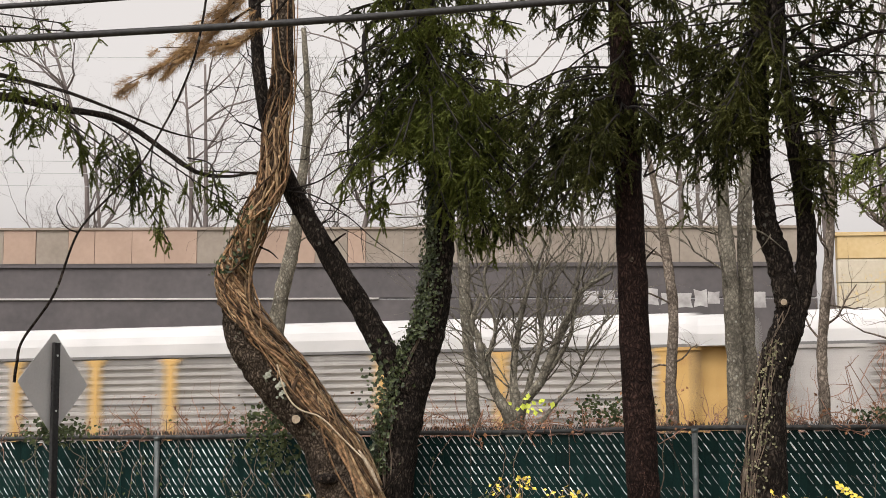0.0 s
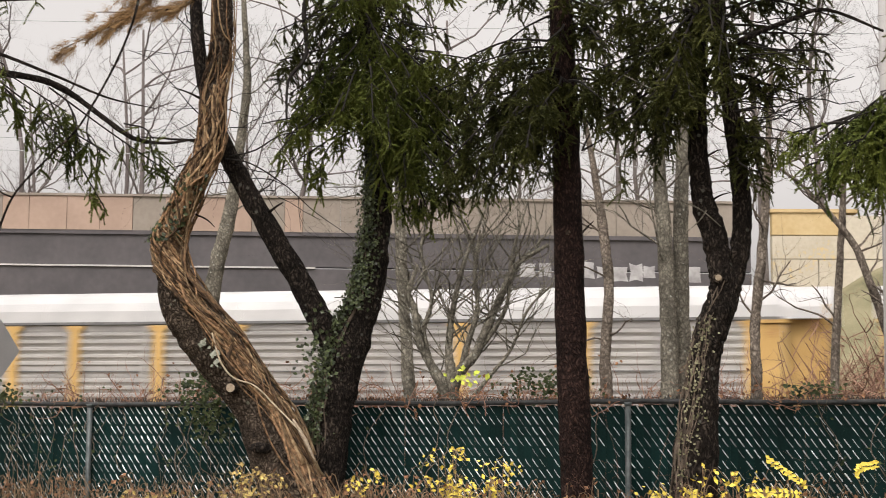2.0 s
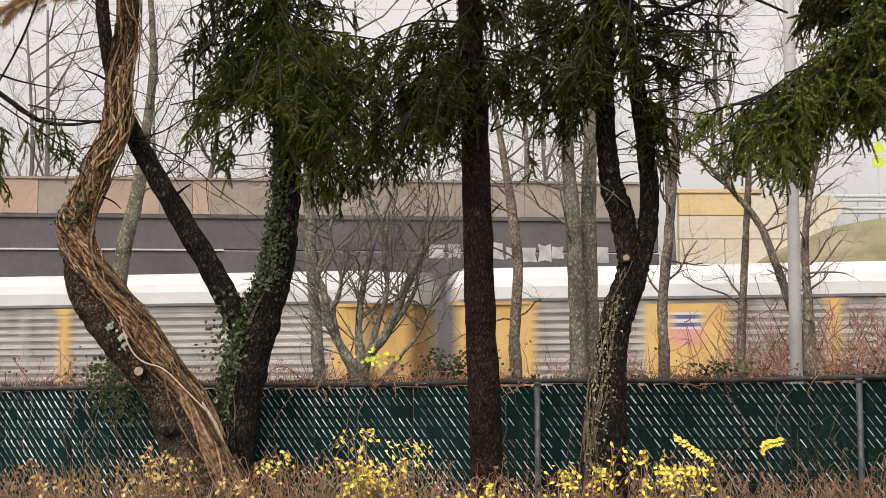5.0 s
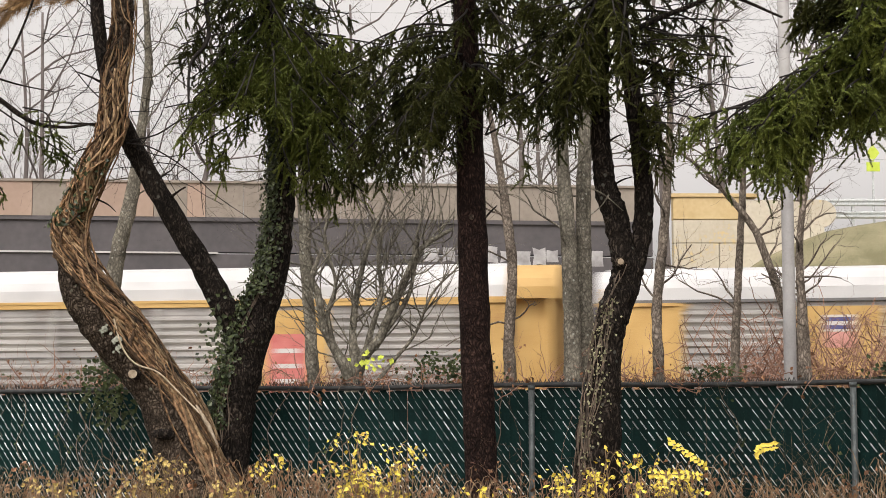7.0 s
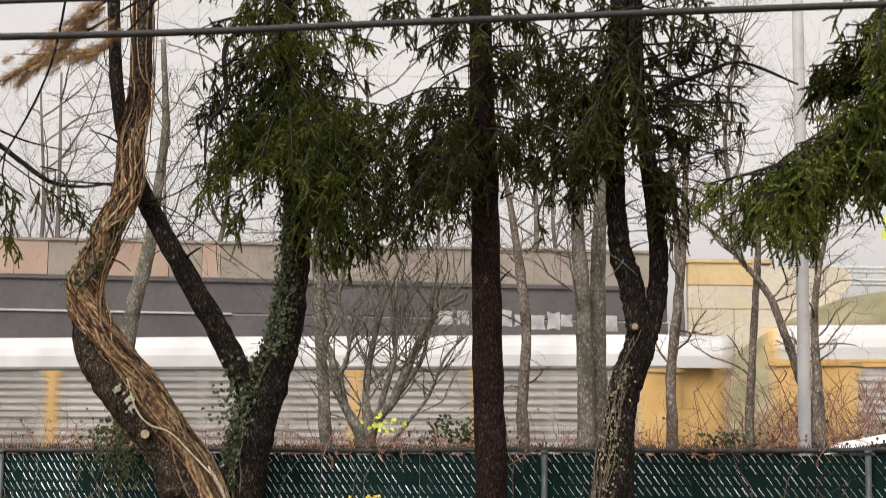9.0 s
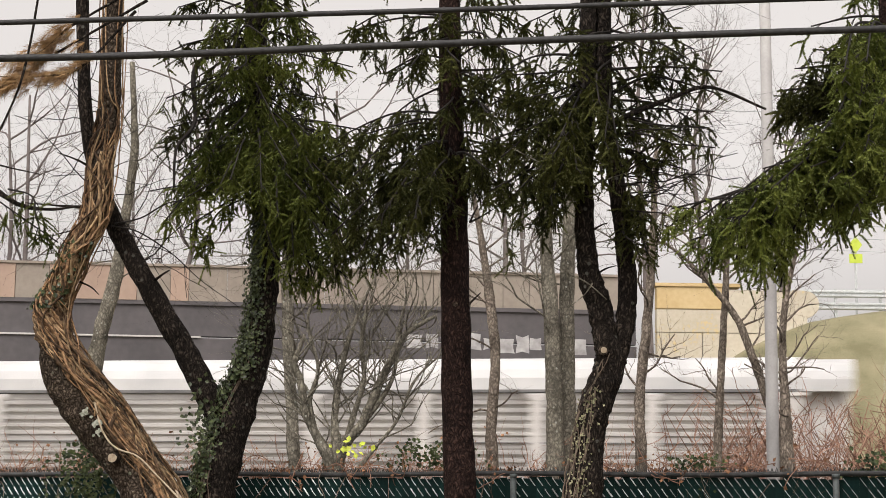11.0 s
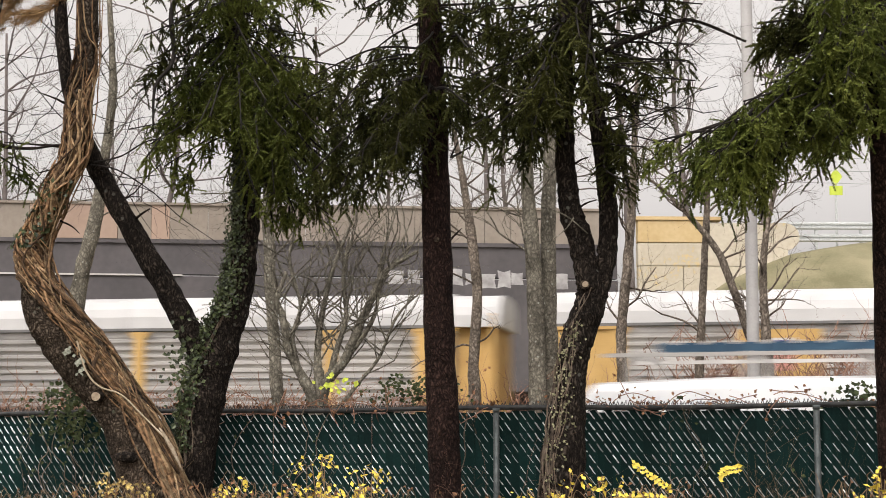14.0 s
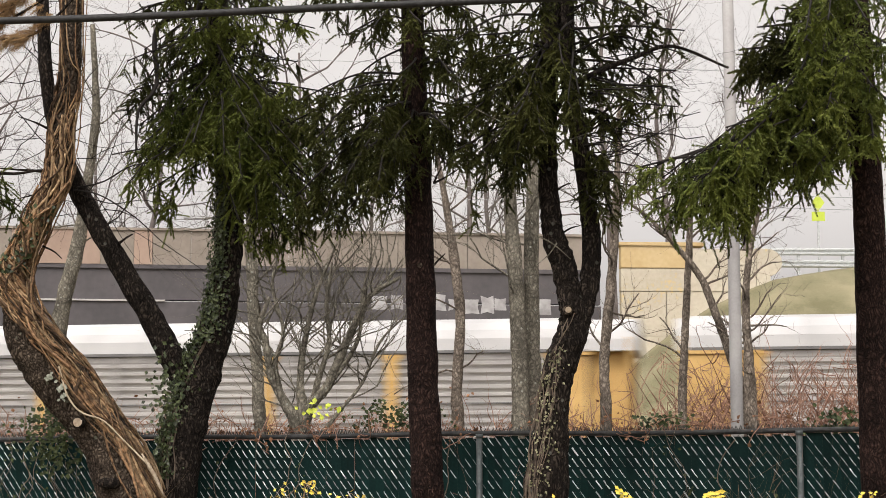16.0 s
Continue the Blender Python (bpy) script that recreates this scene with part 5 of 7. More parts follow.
TWIN_BOUGHS = [
    ((1.44, 15.0, 4.97), (0.8, 14.6, 4.25), 0.1, 0.5, 1.5),
    ((1.44, 15.0, 4.92), (0.95, 14.6, 3.96), 0.12, 0.4, 1.5),
    ((1.43, 15.0, 4.85), (0.77, 14.8, 4.01), 0.12, 0.36, 1.2),
    ((1.44, 15.0, 5.07), (0.67, 14.8, 4.58), 0.08, 0.46, 1.2),
    ((1.44, 15.0, 5.0), (1.07, 14.4, 4.16), 0.12, 0.44, 1.4),
    ((1.45, 15.0, 5.17), (0.87, 14.6, 4.78), 0.08, 0.46, 1.2),
    ((1.45, 15.0, 5.12), (1.09, 14.3, 4.52), 0.1, 0.44, 1.2),
    ((1.44, 15.0, 4.77), (1.12, 14.7, 4.05), 0.06, 0.34, 1.1),
    ((1.45, 15.0, 5.32), (0.55, 14.9, 5.05), 0.06, 0.36, 0.9),
    ((1.46, 15.0, 5.43), (1.15, 14.5, 4.9), 0.08, 0.4, 1.0),
    ((1.45, 15.0, 5.53), (0.78, 14.7, 5.29), 0.06, 0.4, 0.9),
    ((1.44, 15.0, 4.87), (0.58, 15.0, 4.32), 0.08, 0.26, 0.7),
    ((1.74, 15.0, 4.37), (1.99, 14.7, 4.0), 0.04, 0.3, 1.1),
    ((1.78, 15.0, 4.15), (1.92, 14.7, 3.74), 0.03, 0.22, 0.9),
    ((1.71, 15.0, 4.52), (1.85, 14.6, 4.23), 0.04, 0.26, 0.8),
    ((1.64, 15.0, 4.92), (1.49, 14.3, 4.24), 0.06, 0.24, 0.7),
    ((1.64, 15.0, 5.12), (1.63, 14.3, 4.53), 0.06, 0.26, 0.7),
    ((1.64, 15.0, 5.05), (2.53, 14.9, 5.04), 0.03, 0.13, 0.8),
    ((1.66, 15.0, 4.71), (2.54, 14.9, 4.72), 0.02, 0.13, 0.9),
    ((1.65, 15.0, 4.87), (2.5, 15.1, 4.94), 0.03, 0.15, 0.8),
    ((1.65, 15.0, 5.2), (2.61, 14.9, 5.19), 0.04, 0.13, 0.8),
    ((1.69, 15.0, 4.57), (2.35, 15.2, 4.57), 0.02, 0.2, 0.8),
    ((1.66, 15.0, 4.8), (2.32, 15.3, 4.69), 0.02, 0.2, 0.8),
    ((1.64, 15.0, 5.38), (2.61, 14.9, 5.4), 0.05, 0.16, 0.8),
    ((1.64, 15.0, 5.53), (2.36, 14.9, 5.6), 0.05, 0.2, 0.8),
    ((1.44, 15.0, 5.12), (0.75, 14.9, 4.9), 0.06, 0.46, 1.4),
    ((1.44, 15.0, 5.02), (0.58, 15.1, 4.79), 0.06, 0.42, 1.3),
    ((1.44, 15.0, 4.97), (1.01, 14.5, 4.47), 0.1, 0.46, 1.5),
    ((1.44, 15.0, 4.92), (0.71, 15.1, 4.39), 0.08, 0.42, 1.3),
    ((1.44, 15.0, 5.22), (1.15, 14.4, 4.69), 0.08, 0.44, 1.3),
    ((1.45, 15.0, 5.07), (1.28, 14.3, 4.38), 0.1, 0.34, 1.2),
    ((1.44, 15.0, 4.82), (0.94, 14.9, 4.2), 0.08, 0.42, 1.4),
    ((1.45, 15.0, 5.37), (0.93, 14.7, 5.1), 0.06, 0.42, 1.3),
    ((1.45, 15.0, 5.48), (0.6, 14.9, 5.3), 0.06, 0.4, 1.1),
    ((1.64, 15.0, 5.22), (1.51, 14.3, 4.62), 0.08, 0.3, 1.1),
    ((1.64, 15.0, 5.43), (1.47, 14.3, 4.95), 0.08, 0.36, 1.1),
    ((1.66, 15.0, 5.12), (2.41, 15.2, 5.02), 0.03, 0.18, 1.1),
    ((1.67, 15.0, 4.77), (2.13, 14.7, 4.71), 0.03, 0.2, 1.1),
    ((1.66, 15.0, 4.97), (2.09, 14.7, 4.86), 0.03, 0.2, 1.1),
    ((1.71, 15.0, 4.62), (2.09, 15.1, 4.39), 0.03, 0.24, 1.1),
    ((1.64, 15.0, 5.27), (2.34, 15.1, 5.3), 0.04, 0.2, 1.1),
    ((1.64, 15.0, 5.63), (2.3, 14.8, 5.48), 0.04, 0.26, 1.1),
    ((1.64, 15.0, 5.73), (1.2, 14.5, 5.39), 0.04, 0.36, 1.1),
    ((1.76, 15.0, 4.27), (2.05, 14.5, 4.06), 0.03, 0.26, 1.1),
    ((1.77, 15.0, 4.23), (1.8, 14.6, 3.82), 0.03, 0.22, 0.9),
]
twin_tree()


def edge_spruce():
    rng = np.random.default_rng(10)
    t = thing("spruce_tree", "large spruce with brown trunk and long bright green drooping boughs", "tree")
    pts = [(3.96, 14.00, 0.45), (3.95, 14.00, 1.20), (3.94, 14.00, 2.46), (3.93, 14.00, 3.89), (3.89, 14.00, 4.88), (3.87, 14.00, 5.74), (3.87, 14.00, 6.96)]
    stem("trunk", t, pts, [0.29, 0.275, 0.265, 0.25, 0.235, 0.22, 0.2], BARK_RED, 18, 0.035, 12)
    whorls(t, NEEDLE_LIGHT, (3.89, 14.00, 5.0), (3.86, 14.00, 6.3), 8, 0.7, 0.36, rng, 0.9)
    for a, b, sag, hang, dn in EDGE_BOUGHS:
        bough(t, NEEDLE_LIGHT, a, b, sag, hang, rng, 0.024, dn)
    # rear and lower boughs: their shade is painted in with darker needles
    for a, b, sag, hang, dn in EDGE_SHADED:
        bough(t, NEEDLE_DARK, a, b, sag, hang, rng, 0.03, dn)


EDGE_BOUGHS = [
    ((3.77, 14.0, 4.63), (2.76, 13.2, 4.32), 0.1, 0.22, 1.4),
    ((3.77, 14.0, 4.61), (2.58, 13.0, 4.15), 0.12, 0.28, 1.6),
    ((3.77, 14.0, 4.56), (2.41, 13.0, 3.97), 0.14, 0.3, 1.7),
    ((3.77, 14.0, 4.52), (2.3, 13.2, 3.9), 0.14, 0.34, 1.7),
    ((3.53, 13.8, 4.43), (2.43, 12.9, 3.78), 0.14, 0.42, 1.7),
    ((3.3, 13.6, 4.34), (2.29, 13.3, 3.7), 0.14, 0.4, 1.5),
    ((3.19, 13.5, 4.27), (2.55, 13.0, 3.57), 0.14, 0.46, 1.6),
    ((3.15, 13.5, 4.27), (2.68, 13.2, 3.38), 0.14, 0.36, 1.2),
    ((2.99, 13.4, 4.25), (2.4, 13.2, 3.49), 0.12, 0.36, 1.4),
    ((3.77, 14.0, 4.7), (2.88, 12.9, 4.32), 0.1, 0.24, 1.4),
    ((3.77, 14.0, 4.47), (3.04, 12.8, 4.04), 0.12, 0.26, 1.3),
    ((3.77, 14.0, 4.38), (3.03, 13.2, 4.01), 0.08, 0.24, 1.1),
    ((3.78, 14.0, 4.84), (3.14, 12.9, 4.28), 0.1, 0.3, 1.2),
    ((2.68, 13.6, 4.07), (2.03, 14.0, 4.01), 0.03, 0.2, 1.1),
    ((2.59, 13.6, 4.02), (2.03, 14.2, 3.89), 0.03, 0.18, 1.0),
    ((2.63, 13.6, 3.98), (2.17, 13.9, 3.74), 0.03, 0.26, 1.1),
    ((3.78, 14.0, 5.13), (3.14, 12.9, 4.58), 0.12, 0.34, 1.2),
    ((3.8, 14.0, 5.08), (3.48, 12.9, 4.45), 0.14, 0.4, 1.3),
    ((3.82, 14.0, 4.7), (3.51, 12.9, 4.07), 0.14, 0.34, 1.3),
    ((3.82, 14.0, 4.8), (4.01, 13.3, 4.32), 0.1, 0.4, 1.2),
    ((3.83, 14.0, 5.27), (3.95, 13.2, 4.83), 0.1, 0.4, 1.1),
    ((3.77, 14.0, 4.8), (2.82, 13.0, 4.41), 0.1, 0.26, 1.5),
    ((3.53, 13.8, 4.47), (2.6, 12.8, 3.96), 0.12, 0.36, 1.6),
    ((3.42, 13.7, 4.41), (2.3, 13.0, 3.76), 0.14, 0.4, 1.6),
    ((3.19, 13.5, 4.32), (2.49, 13.1, 3.67), 0.12, 0.46, 1.5),
    ((3.1, 13.5, 4.27), (2.7, 13.3, 3.7), 0.12, 0.44, 1.3),
    ((3.77, 14.0, 4.52), (2.92, 12.9, 4.15), 0.1, 0.26, 1.3),
    ((3.77, 14.0, 4.42), (3.15, 12.8, 4.0), 0.1, 0.26, 1.2),
    ((3.78, 14.0, 4.99), (3.03, 13.0, 4.43), 0.1, 0.28, 1.2),
    ((2.81, 13.6, 4.16), (2.2, 13.7, 3.88), 0.06, 0.26, 1.3),
    ((2.77, 13.6, 4.11), (2.27, 13.6, 3.62), 0.06, 0.3, 1.2),
    ((2.92, 13.5, 4.18), (2.78, 13.4, 3.3), 0.08, 0.24, 1.0),
    ((3.78, 14.0, 5.27), (3.31, 12.9, 4.71), 0.12, 0.36, 1.3),
    ((3.81, 14.0, 5.41), (3.21, 13.0, 4.91), 0.12, 0.36, 1.2),
    ((3.82, 14.0, 4.89), (3.32, 12.8, 4.3), 0.12, 0.34, 1.3),
    ((3.82, 14.0, 4.61), (3.68, 12.9, 4.07), 0.12, 0.34, 1.3),
    ((3.82, 14.0, 4.99), (3.69, 12.9, 4.45), 0.12, 0.4, 1.3),
    ((3.78, 14.0, 5.27), (3.17, 12.9, 4.8), 0.12, 0.3, 1.4),
    ((3.81, 14.0, 5.46), (3.36, 12.9, 4.97), 0.12, 0.34, 1.3),
    ((3.81, 14.0, 5.22), (3.45, 12.8, 4.64), 0.12, 0.34, 1.3),
    ((3.84, 14.0, 5.55), (3.66, 12.9, 4.97), 0.12, 0.36, 1.2),
    ((3.78, 14.0, 5.08), (3.24, 12.8, 4.51), 0.12, 0.3, 1.3),
    ((3.01, 13.5, 4.23), (2.57, 13.1, 3.45), 0.1, 0.36, 1.3),
    ((3.1, 13.5, 4.27), (2.62, 12.9, 3.76), 0.1, 0.4, 1.3),
    ((3.76, 14.0, 4.29), (3.14, 13.2, 3.91), 0.06, 0.26, 1.2),
    ((3.76, 14.0, 4.33), (3.25, 12.9, 3.85), 0.08, 0.28, 1.2),
]
EDGE_SHADED = [
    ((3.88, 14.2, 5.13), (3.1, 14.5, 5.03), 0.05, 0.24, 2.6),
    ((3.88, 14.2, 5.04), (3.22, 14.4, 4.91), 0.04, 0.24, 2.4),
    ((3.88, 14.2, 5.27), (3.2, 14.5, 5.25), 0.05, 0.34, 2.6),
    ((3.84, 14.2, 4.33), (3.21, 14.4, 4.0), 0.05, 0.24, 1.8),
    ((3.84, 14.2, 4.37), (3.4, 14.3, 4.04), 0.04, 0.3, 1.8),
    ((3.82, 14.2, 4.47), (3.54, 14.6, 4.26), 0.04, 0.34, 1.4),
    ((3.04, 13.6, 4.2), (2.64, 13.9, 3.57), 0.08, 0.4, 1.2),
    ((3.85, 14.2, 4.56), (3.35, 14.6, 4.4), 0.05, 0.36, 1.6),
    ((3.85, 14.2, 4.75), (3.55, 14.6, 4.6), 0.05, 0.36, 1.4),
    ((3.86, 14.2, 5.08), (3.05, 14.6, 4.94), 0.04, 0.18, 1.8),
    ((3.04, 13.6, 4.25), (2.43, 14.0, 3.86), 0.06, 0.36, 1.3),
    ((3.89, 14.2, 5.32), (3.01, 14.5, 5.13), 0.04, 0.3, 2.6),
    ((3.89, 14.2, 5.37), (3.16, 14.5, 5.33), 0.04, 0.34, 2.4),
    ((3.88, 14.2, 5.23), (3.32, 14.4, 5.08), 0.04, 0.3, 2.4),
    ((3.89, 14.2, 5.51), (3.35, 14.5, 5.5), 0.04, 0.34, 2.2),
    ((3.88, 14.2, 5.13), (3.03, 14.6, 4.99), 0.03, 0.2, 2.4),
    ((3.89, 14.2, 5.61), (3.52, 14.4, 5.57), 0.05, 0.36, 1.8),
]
edge_spruce()


def side_spruce():
    """Tree at the near left: its long bough with thin hanging sprays reaches in front of the crooked trunk."""
    rng = np.random.default_rng(21)
    t = thing("spruce_tree", "spruce with a long bare-tipped bough of thin hanging sprays", "tree")
    stem("trunk", t, [(-7.80, 16.00, 0.40), (-7.94, 16.00, 3.32), (-8.04, 16.00, 5.25), (-8.14, 16.00, 7.24)], [0.34, 0.31, 0.28, 0.24], BARK_RED, 14, 0.04, 12)
    wood = Mesher()
    main = curve_through([(-8.04, 16.00, 5.25), (-6.43, 15.80, 5.17), (-5.53, 15.60, 5.00), (-4.90, 15.50, 4.85), (-4.39, 15.50, 4.74), (-3.96, 15.50, 4.46), (-3.64, 15.50, 4.24), (-3.36, 15.50, 4.19), (-3.10, 15.50, 4.22)], 8)
    wood.tube(main, np.linspace(0.05, 0.010, len(main)) , 8, 0.08, 3)
    second = curve_through([(-8.05, 16.00, 5.42), (-6.40, 15.70, 5.37), (-5.09, 15.40, 5.06), (-4.39, 15.40, 4.81), (-3.86, 15.40, 4.59), (-3.42, 15.40, 4.49)], 6)
    wood.tube(second, np.linspace(0.03, 0.004, len(second)), 6, 0.08, 5)
    for a, b, sag, hang, dn in SIDE_BOUGHS:
        bough(t, NEEDLE, a, b, sag, hang, rng, 0.014, dn)
    part("long_limb", wood, BARK_DARK, t, smooth=True)


SIDE_BOUGHS = [
    ((-6.11, 15.70, 5.06), (-4.20, 15.30, 4.44), 0.05, 0.42, 0.45), ((-5.17, 15.50, 4.89), (-3.83, 15.30, 4.07), 0.05, 0.40, 0.33), ((-6.12, 15.70, 5.15), (-4.72, 15.10, 4.83), 0.05, 0.55, 0.42),
    ((-6.68, 15.70, 5.43), (-5.18, 15.20, 5.01), 0.08, 0.75, 1.08), ((-6.69, 15.70, 5.65), (-5.31, 15.40, 5.27), 0.08, 0.6, 0.90), ((-4.42, 15.50, 4.72), (-3.21, 15.30, 3.86), 0.04, 0.22, 0.24), ((-4.52, 15.50, 4.64), (-4.22, 15.10, 4.20), 0.02, 0.40, 0.60),
    ((-4.85, 15.50, 4.83), (-4.54, 15.20, 4.43), 0.02, 0.5, 0.60), ((-4.04, 15.50, 4.50), (-3.85, 15.20, 4.06), 0.02, 0.55, 0.54), ((-5.28, 15.50, 4.92), (-4.87, 15.10, 4.52), 0.02, 0.45, 0.60), ((-3.72, 15.50, 4.29), (-3.39, 15.20, 4.05), 0.02, 0.4, 0.36), ((-4.26, 15.50, 4.66), (-4.11, 15.30, 4.13), 0.02, 0.6, 0.54),
    ((-4.41, 15.50, 4.48), (-3.82, 15.30, 3.56), 0.02, 0.25, 0.36), ((-6.98, 15.70, 5.99), (-4.83, 15.20, 5.58), 0.10, 0.35, 0.42), ((-6.98, 15.70, 6.10), (-4.46, 15.20, 5.47), 0.10, 0.3, 0.24),
]
side_spruce()


def dead_pine_branch():
    rng = np.random.default_rng(31)
    t = thing("pine_branch", "dead pine branch with brown needle tufts among the tree tops", "branch")
    wood, tri = Mesher(), []
    stems = [(((-2.72, 16.60, 6.47), (-3.48, 16.50, 5.95), (-4.02, 16.40, 5.54), (-4.52, 16.30, 5.25))), (((-2.83, 16.60, 6.36), (-3.31, 16.50, 5.77), (-3.68, 16.40, 5.64), (-4.24, 16.40, 5.63))), (((-2.83, 16.60, 6.59), (-3.43, 16.50, 6.17), (-3.63, 16.40, 5.93), (-3.91, 16.40, 5.76)))]
    for s in stems:
        line = curve_through(s, 8)
        wood.tube(line, np.linspace(0.016, 0.004, len(line)), 5, 0.1)
        for i in range(46):
            u = rng.uniform(0.25, 1.0) * (len(line) - 1)
            p = np.array([np.interp(u, np.arange(len(line)), line[:, c]) for c in range(3)]) + rng.normal(0, 0.03, 3)
            d = line[-1] - line[0] + rng.normal(0, 0.35, 3)
            tw = twig_line(p, d, rng.uniform(0.08, 0.2), 0.15, rng, 4)
            brush(tri, tw, 0.105, 6, 0.011, 0.0028, 0.8, rng)
    part("wood", wood, BARK_DARK, t, smooth=True)
    part("needles", triangles("needles", np.concatenate(tri)), NEEDLE_DEAD, t, "brown dead needles")


dead_pine_branch()


def bare_tree(name, label, points, widths, mat, seed, limbs=9, limb=1.6, level=2, low=0.35, lift=0.15, group=""):
    rng = np.random.default_rng(seed)
    t = thing(name, label, "tree", group)
    _, p, r = stem("trunk", t, points, widths, mat, 10, 0.06, seed)
    k = len(p)
    for i in range(limbs):
        m = Mesher()
        q = int(rng.uniform(low, 0.98) * (k - 1))
        a = rng.uniform(0, 2 * math.pi)
        d = (math.cos(a), math.sin(a) * 0.7, rng.uniform(0.2, 0.9))
        grow(m, p[q], d, limb * rng.uniform(0.5, 1.1), min(r[q] * 0.40, 0.017), level, rng, 0.2, lift)
        part("branch", m, mat, t, smooth=True)
    return t


THIN = "slim bare tree with grey bark beside the railway"
bare_tree("bare_tree", THIN, [(-1.81, 27.00, 1.15), (-1.90, 27.00, 2.27), (-1.98, 27.00, 3.23), (-2.05, 27.00, 4.28), (-2.10, 27.00, 5.34), (-2.05, 27.00, 6.59), (-2.15, 27.00, 7.85)], [0.22, 0.20, 0.19, 0.18, 0.17, 0.14, 0.10], BARK_PALE, 51, 9, 1.2, 2)
bare_tree("bare_tree", THIN, [(1.13, 27.00, 1.17), (1.12, 27.00, 2.38), (1.10, 27.00, 2.90), (1.16, 27.00, 3.95), (1.07, 27.00, 4.83), (1.00, 27.00, 5.36), (0.78, 27.00, 6.61)], [0.21, 0.20, 0.17, 0.16, 0.15, 0.12, 0.08], BARK_THIN, 52, 10, 1.3, 2)
bare_tree("bare_tree", THIN, [(2.03, 26.00, 1.19), (2.02, 26.00, 2.35), (1.98, 26.00, 3.70), (1.95, 26.00, 4.54), (1.87, 26.00, 5.56), (1.86, 26.00, 7.11)], [0.30, 0.27, 0.24, 0.22, 0.20, 0.12], BARK_PALE, 53, 6, 1.5, 2, 0.5)
bare_tree("bare_tree", THIN, [(2.25, 26.40, 1.19), (2.24, 26.40, 2.54), (2.22, 26.40, 3.73), (2.22, 26.40, 5.02), (2.25, 26.40, 6.15), (2.19, 26.40, 7.55)], [0.28, 0.26, 0.24, 0.23, 0.20, 0.14], BARK_PALE, 54, 6, 1.5, 2, 0.5)
bare_tree("bare_tree", THIN, [(3.01, 24.00, 1.23), (3.03, 24.00, 2.45), (3.01, 24.00, 3.07), (3.06, 24.00, 3.61), (3.13, 24.00, 4.32), (3.19, 24.00, 5.10), (3.27, 24.00, 6.69)], [0.17, 0.15, 0.14, 0.14, 0.13, 0.11, 0.06], BARK_THIN, 55, 8, 1.1, 2)
bare_tree("bare_tree", THIN, [(4.05, 24.00, 1.23), (4.08, 24.00, 2.46), (4.12, 24.00, 3.23), (4.17, 24.00, 4.01), (4.22, 24.00, 4.79), (4.26, 24.00, 5.90)], [0.13, 0.12, 0.11, 0.10, 0.09, 0.05], BARK_THIN, 56, 9, 1.1, 2)
bare_tree("bare_tree", "thin leaning bare tree beside the grey pole", [(4.97, 23.50, 1.25), (4.82, 23.50, 2.60), (4.62, 23.50, 3.28), (4.44, 23.50, 3.81), (4.22, 23.50, 4.30), (3.66, 23.50, 4.95), (3.28, 23.50, 5.26)], [0.13, 0.13, 0.12, 0.11, 0.09, 0.05, 0.03], BARK_THIN, 57, 8, 0.9, 2)
bare_tree("bare_tree", "dark twisting bare shrub tree beside the grey pole", [(4.83, 23.00, 1.25), (4.82, 23.00, 2.43), (4.80, 23.00, 3.17), (4.78, 23.00, 3.84), (4.85, 23.00, 4.51), (5.00, 23.00, 5.11)], [0.20, 0.17, 0.13, 0.10, 0.08, 0.05], BARK_THIN, 58, 18, 0.75, 2, 0.2, 0.12)
bare_tree("bare_tree", "pale leaning bare trunk by the overpass", [(-6.18, 33.00, 1.03), (-6.17, 33.00, 3.58), (-6.06, 33.00, 4.77), (-5.82, 33.00, 5.85), (-5.71, 33.00, 6.72), (-5.55, 33.00, 8.37), (-5.65, 33.00, 10.14)], [0.36, 0.34, 0.31, 0.28, 0.22, 0.15, 0.1], BARK_PALE, 59, 10, 2.0, 2, 0.45)


